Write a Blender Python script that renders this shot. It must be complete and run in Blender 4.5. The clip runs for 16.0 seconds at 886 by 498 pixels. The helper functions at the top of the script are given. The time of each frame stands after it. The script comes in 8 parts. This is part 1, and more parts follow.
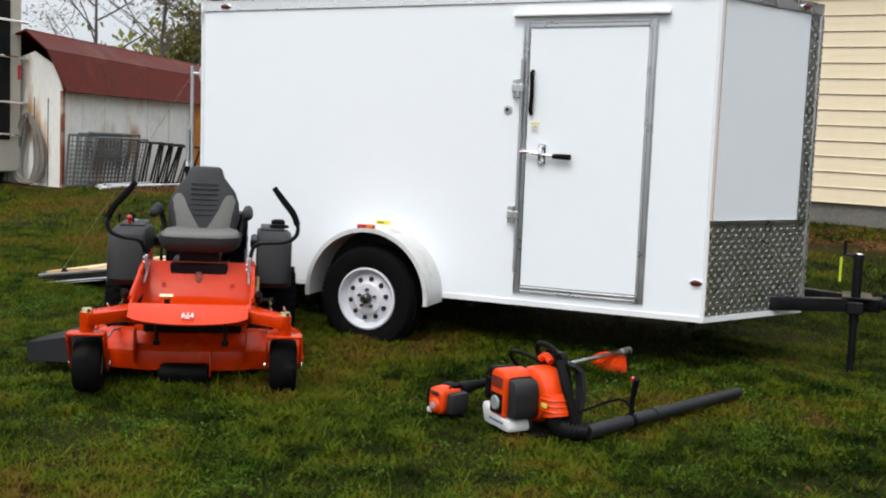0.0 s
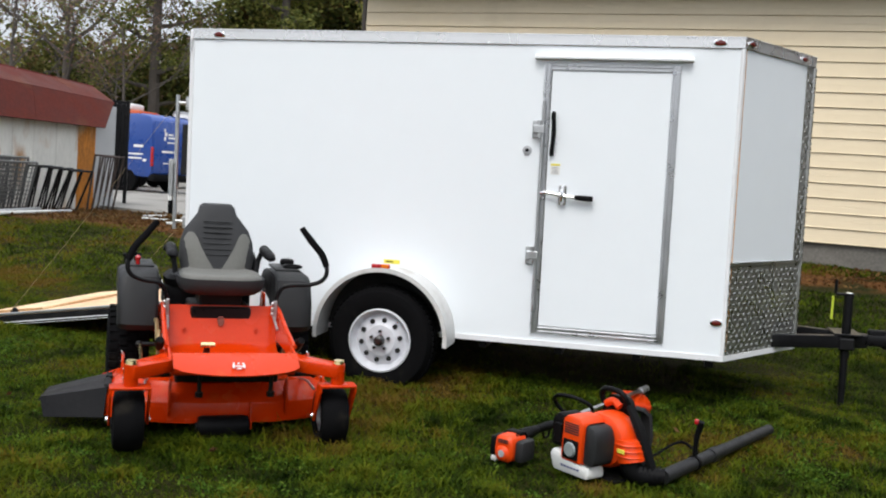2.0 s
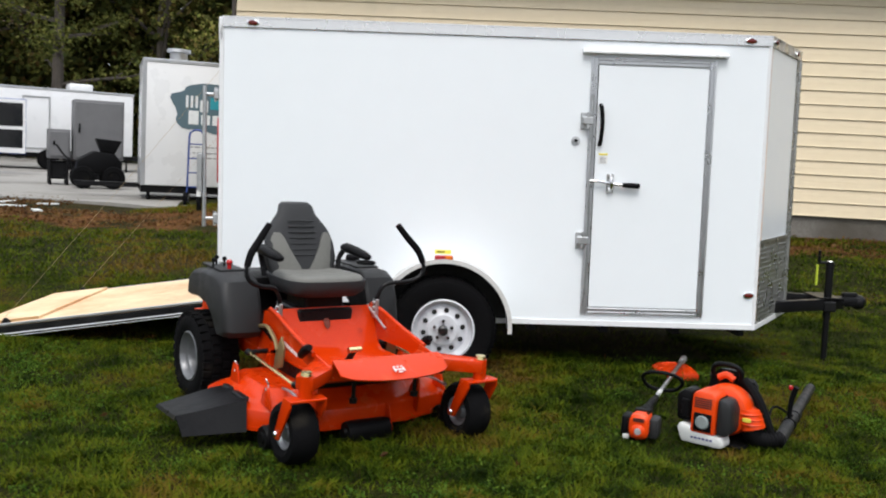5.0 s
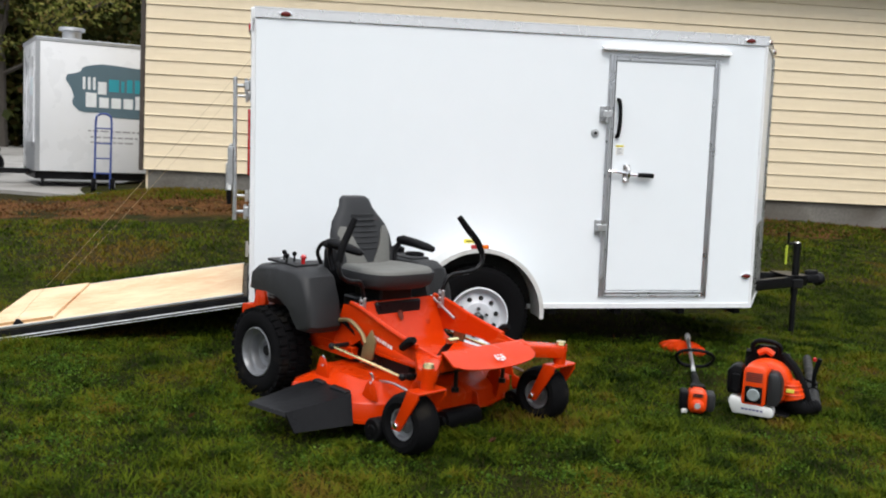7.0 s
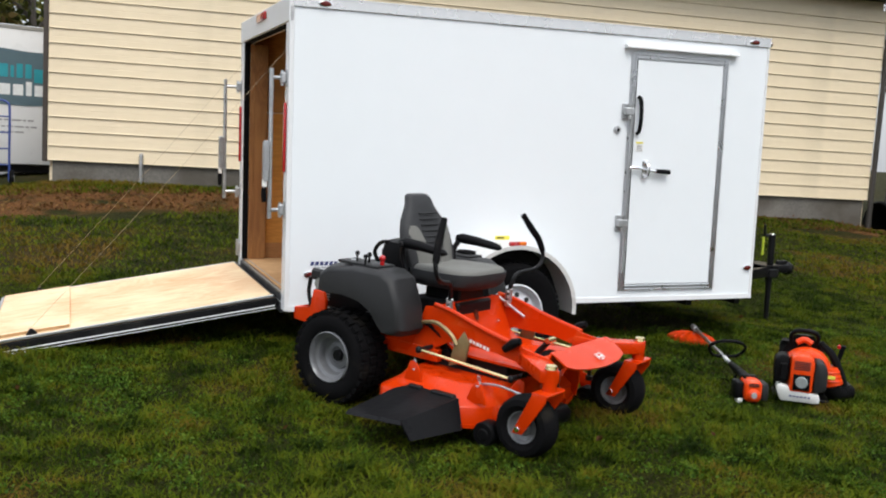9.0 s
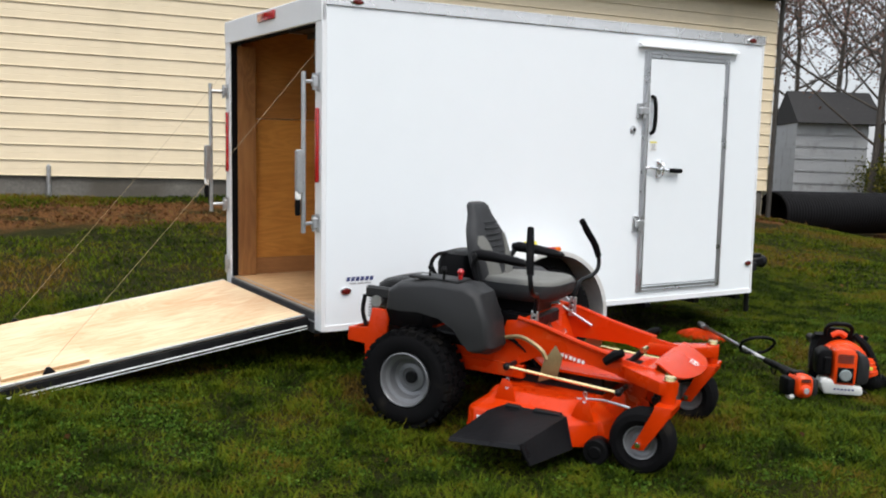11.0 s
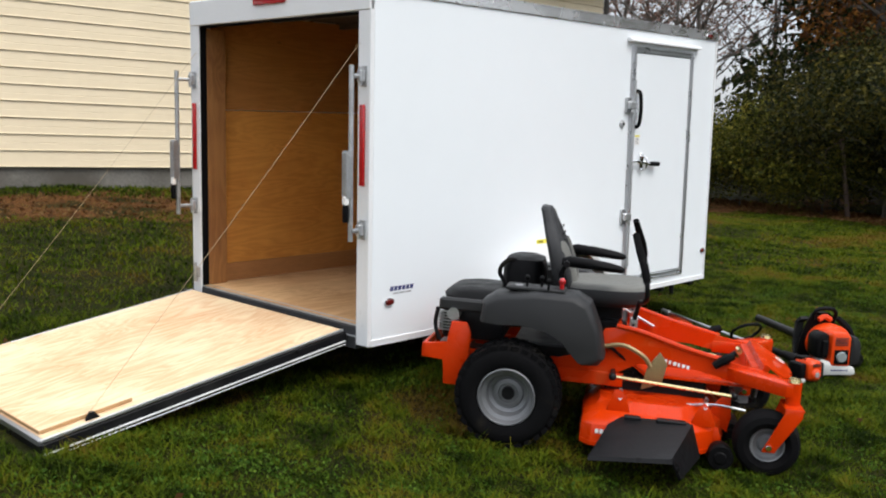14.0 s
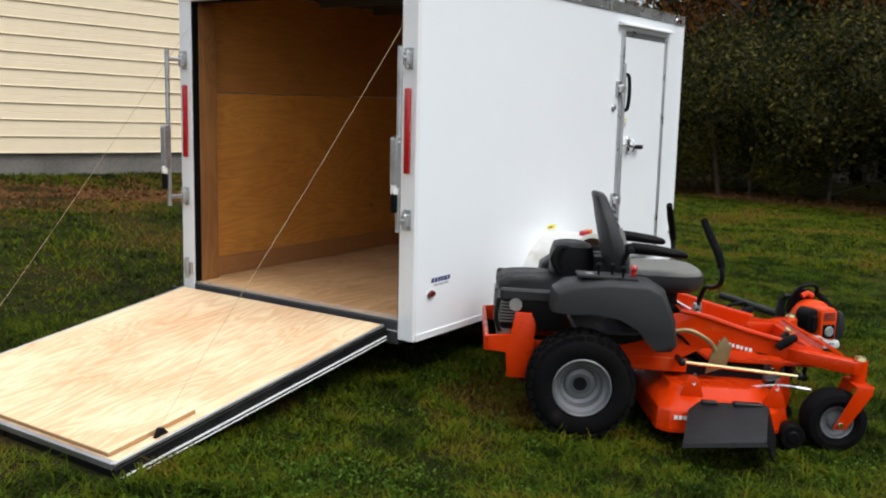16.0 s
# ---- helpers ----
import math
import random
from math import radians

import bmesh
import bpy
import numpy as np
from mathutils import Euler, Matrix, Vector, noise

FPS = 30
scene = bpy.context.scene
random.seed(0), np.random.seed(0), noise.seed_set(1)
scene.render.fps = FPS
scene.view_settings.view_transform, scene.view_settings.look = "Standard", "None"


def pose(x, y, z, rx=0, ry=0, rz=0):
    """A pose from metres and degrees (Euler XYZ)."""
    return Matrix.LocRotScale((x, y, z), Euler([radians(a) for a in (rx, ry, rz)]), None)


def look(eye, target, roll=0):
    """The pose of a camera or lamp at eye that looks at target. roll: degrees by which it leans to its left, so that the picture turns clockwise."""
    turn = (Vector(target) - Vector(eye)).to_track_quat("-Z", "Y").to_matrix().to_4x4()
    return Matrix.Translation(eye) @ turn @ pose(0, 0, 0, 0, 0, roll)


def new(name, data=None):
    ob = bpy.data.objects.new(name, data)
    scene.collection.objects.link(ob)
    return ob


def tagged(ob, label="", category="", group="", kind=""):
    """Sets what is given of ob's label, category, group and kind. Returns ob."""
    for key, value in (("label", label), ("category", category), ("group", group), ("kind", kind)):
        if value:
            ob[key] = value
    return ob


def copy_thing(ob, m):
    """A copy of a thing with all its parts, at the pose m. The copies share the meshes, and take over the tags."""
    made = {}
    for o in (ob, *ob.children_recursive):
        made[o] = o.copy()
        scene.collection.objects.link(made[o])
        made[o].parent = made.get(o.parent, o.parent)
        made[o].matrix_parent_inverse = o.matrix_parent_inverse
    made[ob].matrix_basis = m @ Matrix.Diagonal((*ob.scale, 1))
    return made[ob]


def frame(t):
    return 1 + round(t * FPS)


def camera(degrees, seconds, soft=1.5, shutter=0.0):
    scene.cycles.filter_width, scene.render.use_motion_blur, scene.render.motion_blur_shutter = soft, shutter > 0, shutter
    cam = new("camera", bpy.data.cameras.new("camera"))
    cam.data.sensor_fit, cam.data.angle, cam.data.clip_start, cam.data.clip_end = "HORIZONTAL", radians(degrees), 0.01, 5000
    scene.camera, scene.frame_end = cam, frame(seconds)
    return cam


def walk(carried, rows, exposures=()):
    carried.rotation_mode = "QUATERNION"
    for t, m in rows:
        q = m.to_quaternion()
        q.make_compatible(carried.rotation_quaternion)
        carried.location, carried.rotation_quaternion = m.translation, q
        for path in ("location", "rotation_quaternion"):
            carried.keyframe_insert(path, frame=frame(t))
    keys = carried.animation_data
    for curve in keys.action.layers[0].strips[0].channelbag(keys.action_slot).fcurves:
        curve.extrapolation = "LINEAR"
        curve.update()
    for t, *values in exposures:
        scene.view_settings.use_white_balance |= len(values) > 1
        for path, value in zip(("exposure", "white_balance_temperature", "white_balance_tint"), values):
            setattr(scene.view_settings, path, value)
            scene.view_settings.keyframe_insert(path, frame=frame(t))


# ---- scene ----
cam = camera(50.0, 16.0, 2.0, 0.4)
PATH = [
    (0, (4.330, -5.836, 1.396), (3.576, -3.996, 1.179), 3.12),
    (0.5, (4.086, -5.888, 1.394), (3.398, -4.020, 1.204), 3.60),
    (1, (3.795, -5.927, 1.394), (3.185, -4.029, 1.228), 3.95),
    (1.5, (3.511, -6.028, 1.408), (2.983, -4.105, 1.261), 3.86),
    (2, (3.204, -6.094, 1.427), (2.765, -4.148, 1.279), 4.07),
    (2.5, (2.910, -6.215, 1.463), (2.553, -4.254, 1.304), 3.71),
    (3, (2.600, -6.244, 1.413), (2.324, -4.269, 1.258), 3.64),
    (3.5, (2.280, -6.348, 1.495), (2.080, -4.367, 1.309), 3.48),
    (4, (1.945, -6.358, 1.482), (1.833, -4.371, 1.289), 3.36),
    (6.5, (0.295, -6.487, 1.485), (0.610, -4.523, 1.281), 2.76),
    (7, (-0.048, -6.426, 1.501), (0.356, -4.479, 1.285), 3.00),
    (7.5, (-0.389, -6.368, 1.459), (0.108, -4.442, 1.251), 3.58),
    (8, (-0.731, -6.330, 1.478), (-0.144, -4.429, 1.267), 3.60),
    (8.5, (-1.052, -6.173, 1.495), (-0.385, -4.300, 1.279), 3.45),
    (9, (-1.317, -5.961, 1.477), (-0.584, -4.114, 1.256), 3.39),
    (9.2, (-1.427, -5.885, 1.475), (-0.666, -4.050, 1.243), 3.38),
    (11.3, (-2.401, -5.089, 1.448), (-1.347, -3.402, 1.236), 2.07),
    (11.5, (-2.492, -5.024, 1.434), (-1.411, -3.355, 1.214), 2.15),
    (12, (-2.704, -4.814, 1.445), (-1.552, -3.198, 1.193), 2.24),
    (12.5, (-2.904, -4.608, 1.497), (-1.682, -3.050, 1.216), 2.24),
    (13, (-3.089, -4.386, 1.516), (-1.798, -2.886, 1.226), 2.33),
    (13.5, (-3.266, -4.098, 1.561), (-1.903, -2.663, 1.276), 2.51),
    (14, (-3.446, -3.883, 1.548), (-2.022, -2.500, 1.302), 2.08),
    (14.5, (-3.596, -3.658, 1.546), (-2.119, -2.330, 1.317), 1.86),
    (15, (-3.736, -3.417, 1.544), (-2.209, -2.149, 1.298), 2.00),
    (15.5, (-3.895, -3.167, 1.533), (-2.310, -1.974, 1.275), 2.02),
    (16, (-4.018, -2.894, 1.532), (-2.380, -1.780, 1.258), 2.02),
]
walk(cam, [(t, look(eye, target, roll)) for t, eye, target, roll in PATH], [(0, 0.73), (9, 0.76), (11.5, 0.76), (14, 0.76), (15, 0.72), (16, 0.66)])

# ---- sky: bright overcast ----
world = bpy.data.worlds.new("sky")
scene.world = world
world.use_nodes = True
wn, wl = world.node_tree.nodes, world.node_tree.links
sky = wn.new("ShaderNodeTexSky")
sky.sky_type, sky.sun_disc = "NISHITA", False
sky.sun_elevation, sky.sun_rotation = radians(56), radians(184)
sky.air_density, sky.dust_density, sky.ozone_density = 1.0, 3.0, 1.0
cloud = wn.new("ShaderNodeMix")
cloud.data_type = "RGBA"
cloud.inputs["Factor"].default_value = 0.8
# an overcast dome is about three times as bright overhead as at the horizon
dome = wn.new("ShaderNodeTexCoord")
up = wn.new("ShaderNodeSeparateXYZ")
wl.new(dome.outputs["Generated"], up.inputs[0])
rise = wn.new("ShaderNodeMapRange")
rise.inputs["From Min"].default_value, rise.inputs["From Max"].default_value = 0.0, 1.0
rise.inputs["To Min"].default_value, rise.inputs["To Max"].default_value = 0.40, 1.30
wl.new(up.outputs["Z"], rise.inputs["Value"])
grey = wn.new("ShaderNodeVectorMath")
grey.operation = "SCALE"
grey.inputs[0].default_value = (8.2, 8.5, 9.0)
wl.new(rise.outputs[0], grey.inputs["Scale"])
wl.new(grey.outputs["Vector"], cloud.inputs["B"])
wl.new(sky.outputs["Color"], cloud.inputs["A"])
wl.new(cloud.outputs["Result"], wn["Background"].inputs["Color"])
wn["Background"].inputs["Strength"].default_value = 0.12
sun = new("sun", bpy.data.lights.new("sun", "SUN"))
sun.data.energy, sun.data.angle, sun.data.color = 1.1, radians(25), (1.0, 0.97, 0.92)
sun.matrix_world = look((-0.8, -12, 18), (0, 0, 0))


# ---- materials ----
def material(name, base, rough=0.5, metal=0.0, vary=0.15, scale=6.0, fine=60.0, bump=0.0, bump_scale=120.0, stain=None, stain_amount=0.0, stain_scale=3.0, coat=0.0, per_object=0.0, stretch=(1, 1, 1), rough_vary=0.1, space="Object", spec=0.5):
    m = bpy.data.materials.new(name)
    m.use_nodes = True
    n, l = m.node_tree.nodes, m.node_tree.links
    b = n["Principled BSDF"]
    co = n.new("ShaderNodeTexCoord")
    mp = n.new("ShaderNodeMapping")
    mp.inputs["Scale"].default_value = stretch
    l.new(co.outputs[space], mp.inputs["Vector"])

    def noise_node(s, d=4.0):
        t = n.new("ShaderNodeTexNoise")
        t.inputs["Scale"].default_value, t.inputs["Detail"].default_value = s, d
        l.new(mp.outputs["Vector"], t.inputs["Vector"])
        return t

    big, small = noise_node(scale), noise_node(fine)
    add = n.new("ShaderNodeMath")
    add.operation = "ADD"
    l.new(big.outputs["Fac"], add.inputs[0])
    l.new(small.outputs["Fac"], add.inputs[1])
    ramp = n.new("ShaderNodeMapRange")
    ramp.inputs["From Min"].default_value, ramp.inputs["From Max"].default_value = 0.6, 1.4
    ramp.inputs["To Min"].default_value, ramp.inputs["To Max"].default_value = 1 - vary, 1 + vary
    l.new(add.outputs[0], ramp.inputs["Value"])
    factor = ramp.outputs[0]
    if per_object:
        info = n.new("ShaderNodeObjectInfo")
        r2 = n.new("ShaderNodeMapRange")
        r2.inputs["To Min"].default_value, r2.inputs["To Max"].default_value = 1 - per_object, 1 + per_object
        l.new(info.outputs["Random"], r2.inputs["Value"])
        mul = n.new("ShaderNodeMath")
        mul.operation = "MULTIPLY"
        l.new(factor, mul.inputs[0])
        l.new(r2.outputs[0], mul.inputs[1])
        factor = mul.outputs[0]
    tint = n.new("ShaderNodeVectorMath")
    tint.operation = "SCALE"
    tint.inputs[0].default_value = base
    l.new(factor, tint.inputs["Scale"])
    colour = tint.outputs["Vector"]
    if stain:
        t = noise_node(stain_scale, 6.0)
        r3 = n.new("ShaderNodeMapRange")
        r3.inputs["From Min"].default_value, r3.inputs["From Max"].default_value = 0.62 - 0.3 * stain_amount, 0.78 - 0.3 * stain_amount
        l.new(t.outputs["Fac"], r3.inputs["Value"])
        mix = n.new("ShaderNodeMix")
        mix.data_type = "RGBA"
        l.new(r3.outputs[0], mix.inputs["Factor"])
        l.new(colour, mix.inputs["A"])
        mix.inputs["B"].default_value = (*stain, 1)
        colour = mix.outputs["Result"]
    l.new(colour, b.inputs["Base Color"])
    rr = n.new("ShaderNodeMapRange")
    rr.inputs["From Min"].default_value, rr.inputs["From Max"].default_value = 0.3, 0.7
    rr.inputs["To Min"].default_value, rr.inputs["To Max"].default_value = max(0.02, rough - rough_vary), min(1, rough + rough_vary)
    l.new(big.outputs["Fac"], rr.inputs["Value"])
    l.new(rr.outputs[0], b.inputs["Roughness"])
    b.inputs["Metallic"].default_value = metal
    b.inputs["Specular IOR Level"].default_value = spec
    b.inputs["Coat Weight"].default_value = coat
    b.inputs["Coat Roughness"].default_value = 0.12
    if bump:
        bn = noise_node(bump_scale, 3.0)
        bp = n.new("ShaderNodeBump")
        bp.inputs["Strength"].default_value, bp.inputs["Distance"].default_value = min(1.0, bump), 0.01
        l.new(bn.outputs["Fac"], bp.inputs["Height"])
        l.new(bp.outputs["Normal"], b.inputs["Normal"])
    return m


def thin_sheet(m, colour, share):
    """Let part of the light pass through leaves and grass blades."""
    n, l = m.node_tree.nodes, m.node_tree.links
    tr, mix = n.new("ShaderNodeBsdfTranslucent"), n.new("ShaderNodeMixShader")
    mix.inputs[0].default_value = share
    l.new(colour, tr.inputs["Color"])
    l.new(n["Principled BSDF"].outputs[0], mix.inputs[1])
    l.new(tr.outputs[0], mix.inputs[2])
    l.new(mix.outputs[0], n["Material Output"].inputs["Surface"])


WHITE = material("white_painted_sheet", (0.83, 0.87, 0.90), 0.30, vary=0.012, scale=0.7, fine=5, rough_vary=0.02, coat=0.2)
TRIM = material("white_trim", (0.78, 0.79, 0.80), 0.35, vary=0.03, scale=3)
FENDER = material("dusty_white_fender", (0.60, 0.60, 0.585), 0.42, vary=0.08, scale=4, fine=40, stain=(0.40, 0.37, 0.32), stain_amount=0.12, stain_scale=5)
ALU = material("aluminium", (0.62, 0.63, 0.65), 0.32, 1.0, vary=0.08, scale=9, fine=90, bump=0.03)
ALU_DULL = material("dull_aluminium", (0.46, 0.47, 0.48), 0.42, 0.9, vary=0.12, scale=6, fine=70)
PLATE = material("diamond_plate_aluminium", (0.40, 0.40, 0.385), 0.30, 0.85, vary=0.08, scale=9, fine=90)
RAIL = material("bright_anodised_rail", (0.78, 0.78, 0.78), 0.28, 0.85, vary=0.04, scale=5)
CHROME = material("chrome", (0.82, 0.82, 0.83), 0.14, 1.0, vary=0.04)
ZINC = material("galvanised_steel", (0.52, 0.53, 0.54), 0.4, 0.85, vary=0.18, scale=14, fine=70)
BLACK_STEEL = material("black_painted_steel", (0.008, 0.008, 0.009), 0.36, 0.0, vary=0.3, scale=8, stain=(0.02, 0.02, 0.02), stain_amount=0.1, spec=0.15)
RUBBER = material("black_rubber", (0.005, 0.005, 0.0055), 0.85, spec=0.06, vary=0.35, scale=9, fine=120, bump=0.3, stain=(0.018, 0.016, 0.013), stain_amount=0.1, stain_scale=7)
RIM_WHITE = material("white_steel_rim", (0.64, 0.66, 0.70), 0.35, vary=0.08)
RIM_GREY = material("grey_steel_rim", (0.17, 0.175, 0.185), 0.40, 0.4, vary=0.08)
DARK = material("dark_gap", (0.01, 0.01, 0.01), 0.8)
MARKER_RED = material("dark_red_lens", (0.11, 0.010, 0.008), 0.2, coat=0.3, vary=0.1)
RED_LENS = material("red_lens", (0.42, 0.012, 0.015), 0.2, coat=0.6, vary=0.1)
AMBER = material("amber_lens", (0.75, 0.16, 0.01), 0.22, coat=0.6, vary=0.1)
YELLOW_TAG = material("yellow_sticker", (0.78, 0.68, 0.08), 0.5, vary=0.06)
WHITE_TAG = material("white_sticker", (0.78, 0.78, 0.76), 0.5, vary=0.04)
BLUE_INK = material("dark_blue_print", (0.04, 0.05, 0.16), 0.5)
GREY_INK = material("grey_print", (0.3, 0.3, 0.31), 0.6)
ORANGE = material("orange_powder_coat", (0.54, 0.033, 0.0012), 0.26, vary=0.08, scale=4, fine=80, coat=0.0, spec=0.24, stain=(0.5, 0.06, 0.01), stain_amount=0.04, stain_scale=8)
ORANGE_PLASTIC = material("orange_plastic", (0.70, 0.054, 0.003), 0.36, vary=0.06, scale=10, spec=0.35)
GREY_PLASTIC = material("dark_grey_plastic", (0.017, 0.0175, 0.0185), 0.50, spec=0.30, vary=0.12, scale=12, fine=200, bump=0.12, bump_scale=400)
BLACK_PLASTIC = material("black_plastic", (0.005, 0.005, 0.0055), 0.42, spec=0.07, vary=0.2, scale=14, fine=150, bump=0.1, bump_scale=300)
VINYL_GREY = material("light_grey_vinyl", (0.15, 0.15, 0.138), 0.65, spec=0.3, vary=0.08, bump=0.2, bump_scale=250)
VINYL_DARK = material("charcoal_vinyl", (0.026, 0.027, 0.029), 0.65, spec=0.3, vary=0.1, bump=0.2, bump_scale=250)
BRASS = material("yellow_zinc", (0.85, 0.70, 0.36), 0.22, 0.95, vary=0.15, scale=20)
OFF_WHITE = material("off_white_plastic", (0.62, 0.63, 0.61), 0.45, vary=0.06)
CREAM = material("cream_metal_siding", (0.78, 0.66, 0.465), 0.42, vary=0.035, scale=1.3, fine=9, stain=(0.62, 0.53, 0.37), stain_amount=0.05, stain_scale=0.7)
CONCRETE = material("grey_concrete_block", (0.155, 0.145, 0.128), 0.9, vary=0.35, scale=1.6, fine=30, bump=0.4, bump_scale=40, stain=(0.085, 0.075, 0.06), stain_amount=0.5, stain_scale=0.9)


def plywood(name, light, dark, rough=0.6, along="X", grain=0.58):
    m = bpy.data.materials.new(name)
    m.use_nodes = True
    n, l = m.node_tree.nodes, m.node_tree.links
    co, mp = n.new("ShaderNodeTexCoord"), n.new("ShaderNodeMapping")
    mp.inputs["Scale"].default_value = {"X": (0.5, 3.2, 3.2), "Z": (3.2, 3.2, 0.5)}[along]
    l.new(co.outputs["Object"], mp.inputs["Vector"])
    warp = n.new("ShaderNodeTexNoise")
    warp.inputs["Scale"].default_value, warp.inputs["Detail"].default_value = 1.6, 3
    warp.inputs["Distortion"].default_value = 0.8
    l.new(mp.outputs["Vector"], warp.inputs["Vector"])
    rings = n.new("ShaderNodeMath")
    rings.operation = "MULTIPLY"
    rings.inputs[1].default_value = 26
    l.new(warp.outputs["Fac"], rings.inputs[0])
    saw = n.new("ShaderNodeMath")
    saw.operation = "PINGPONG"
    saw.inputs[1].default_value = 1.0
    l.new(rings.outputs[0], saw.inputs[0])
    fine = n.new("ShaderNodeTexNoise")
    fine.inputs["Scale"].default_value, fine.inputs["Detail"].default_value = 45, 4
    l.new(mp.outputs["Vector"], fine.inputs["Vector"])
    patch = n.new("ShaderNodeTexNoise")
    patch.inputs["Scale"].default_value, patch.inputs["Detail"].default_value = 1.9, 4
    l.new(co.outputs["Object"], patch.inputs["Vector"])
    s1 = n.new("ShaderNodeMath")
    s1.operation = "MULTIPLY_ADD"
    s1.inputs[1].default_value = grain
    l.new(saw.outputs[0], s1.inputs[0])
    s2 = n.new("ShaderNodeMath")
    s2.operation = "MULTIPLY_ADD"
    s2.inputs[1].default_value = 0.45
    l.new(fine.outputs["Fac"], s2.inputs[0])
    l.new(s2.outputs[0], s1.inputs[2])
    s3 = n.new("ShaderNodeMath")
    s3.operation = "MULTIPLY_ADD"
    s3.inputs[1].default_value, s3.inputs[2].default_value = 1.7, -0.92
    l.new(patch.outputs["Fac"], s3.inputs[0])
    l.new(s3.outputs[0], s2.inputs[2])
    mix = n.new("ShaderNodeMix")
    mix.data_type = "RGBA"
    l.new(s1.outputs[0], mix.inputs["Factor"])
    mix.inputs["A"].default_value, mix.inputs["B"].default_value = (*light, 1), (*dark, 1)
    # a few small dark knots
    cell = n.new("ShaderNodeTexVoronoi")
    cell.inputs["Scale"].default_value = 1.5
    km = n.new("ShaderNodeMapping")
    km.inputs["Scale"].default_value = {"X": (1.0, 1.7, 1.7), "Z": (1.7, 1.7, 1.0)}[along]
    l.new(co.outputs["Object"], km.inputs["Vector"])
    l.new(km.outputs["Vector"], cell.inputs["Vector"])
    kr = n.new("ShaderNodeMapRange")
    kr.inputs["From Min"].default_value, kr.inputs["From Max"].default_value = 0.020, 0.045
    kr.inputs["To Min"].default_value, kr.inputs["To Max"].default_value = 0.75, 0.0
    l.new(cell.outputs["Distance"], kr.inputs["Value"])
    kmix = n.new("ShaderNodeMix")
    kmix.data_type = "RGBA"
    l.new(kr.outputs[0], kmix.inputs["Factor"])
    l.new(mix.outputs["Result"], kmix.inputs["A"])
    kmix.inputs["B"].default_value = (*[c * 0.45 for c in dark], 1)
    b = n["Principled BSDF"]
    l.new(kmix.outputs["Result"], b.inputs["Base Color"])
    b.inputs["Roughness"].default_value = rough
    bp = n.new("ShaderNodeBump")
    bp.inputs["Strength"].default_value, bp.inputs["Distance"].default_value = 0.15, 0.004
    l.new(fine.outputs["Fac"], bp.inputs["Height"])
    l.new(bp.outputs["Normal"], b.inputs["Normal"])
    return m


PLY_RAMP = plywood("pale_plywood", (0.82, 0.655, 0.42), (0.62, 0.31, 0.14), grain=0.52)
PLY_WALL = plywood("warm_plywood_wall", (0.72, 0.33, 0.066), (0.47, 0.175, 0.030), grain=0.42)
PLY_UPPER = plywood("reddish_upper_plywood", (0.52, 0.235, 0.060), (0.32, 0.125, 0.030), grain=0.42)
PLY_FLOOR = plywood("plywood_floor", (0.78, 0.50, 0.25), (0.50, 0.26, 0.105))
WOOD_EDGE = material("cut_timber_edge", (0.40, 0.24, 0.11), 0.75, vary=0.2, scale=12)


# ---- building helpers ----
def thing(name, m, label, category, group="", kind=""):
    ob = new(name)
    ob.matrix_world = m
    return tagged(ob, label, category, group, kind)


def part(name, bm, mat, parent=None, label="", smooth=35):
    bmesh.ops.recalc_face_normals(bm, faces=bm.faces)
    me = bpy.data.meshes.new(name)
    bm.to_mesh(me)
    bm.free()
    for i, mt in enumerate(mat if isinstance(mat, (list, tuple)) else [mat]):
        me.materials.append(mt)
    if smooth:
        me.polygons.foreach_set("use_smooth", [True] * len(me.polygons))
        me.set_sharp_from_angle(angle=radians(smooth))
    ob = new(name, me)
    if parent:
        ob.parent = parent
    if label:
        ob["label"] = label
    return ob


def B():
    return bmesh.new()


def box(bm, lo, hi, bevel=0.0, m=None, segs=1):
    r = bmesh.ops.create_cube(bm, size=1)
    vs = r["verts"]
    lo, hi = Vector(lo), Vector(hi)
    mt = Matrix.Translation((lo + hi) / 2) @ Matrix.Diagonal((*(hi - lo), 1))
    bmesh.ops.transform(bm, matrix=mt, verts=vs)
    if bevel:
        es = list({e for v in vs for e in v.link_edges})
        g = bmesh.ops.bevel(bm, geom=es, offset=bevel, segments=segs, affect="EDGES", profile=0.5)
        vs = list({v for f_ in g["faces"] for v in f_.verts} | {v for v in vs if v.is_valid})
    if m:
        bmesh.ops.transform(bm, matrix=m, verts=vs)
    return vs


def rod(bm, a, b, r0, r1=None, seg=12, caps=True):
    a, b = Vector(a), Vector(b)
    g = bmesh.ops.create_cone(bm, cap_ends=caps, segments=seg, radius1=r0, radius2=r0 if r1 is None else r1, depth=(b - a).length)
    q = Vector((0, 0, 1)).rotation_difference(b - a).to_matrix().to_4x4()
    bmesh.ops.transform(bm, matrix=Matrix.Translation((a + b) / 2) @ q, verts=g["verts"])
    return g["verts"]


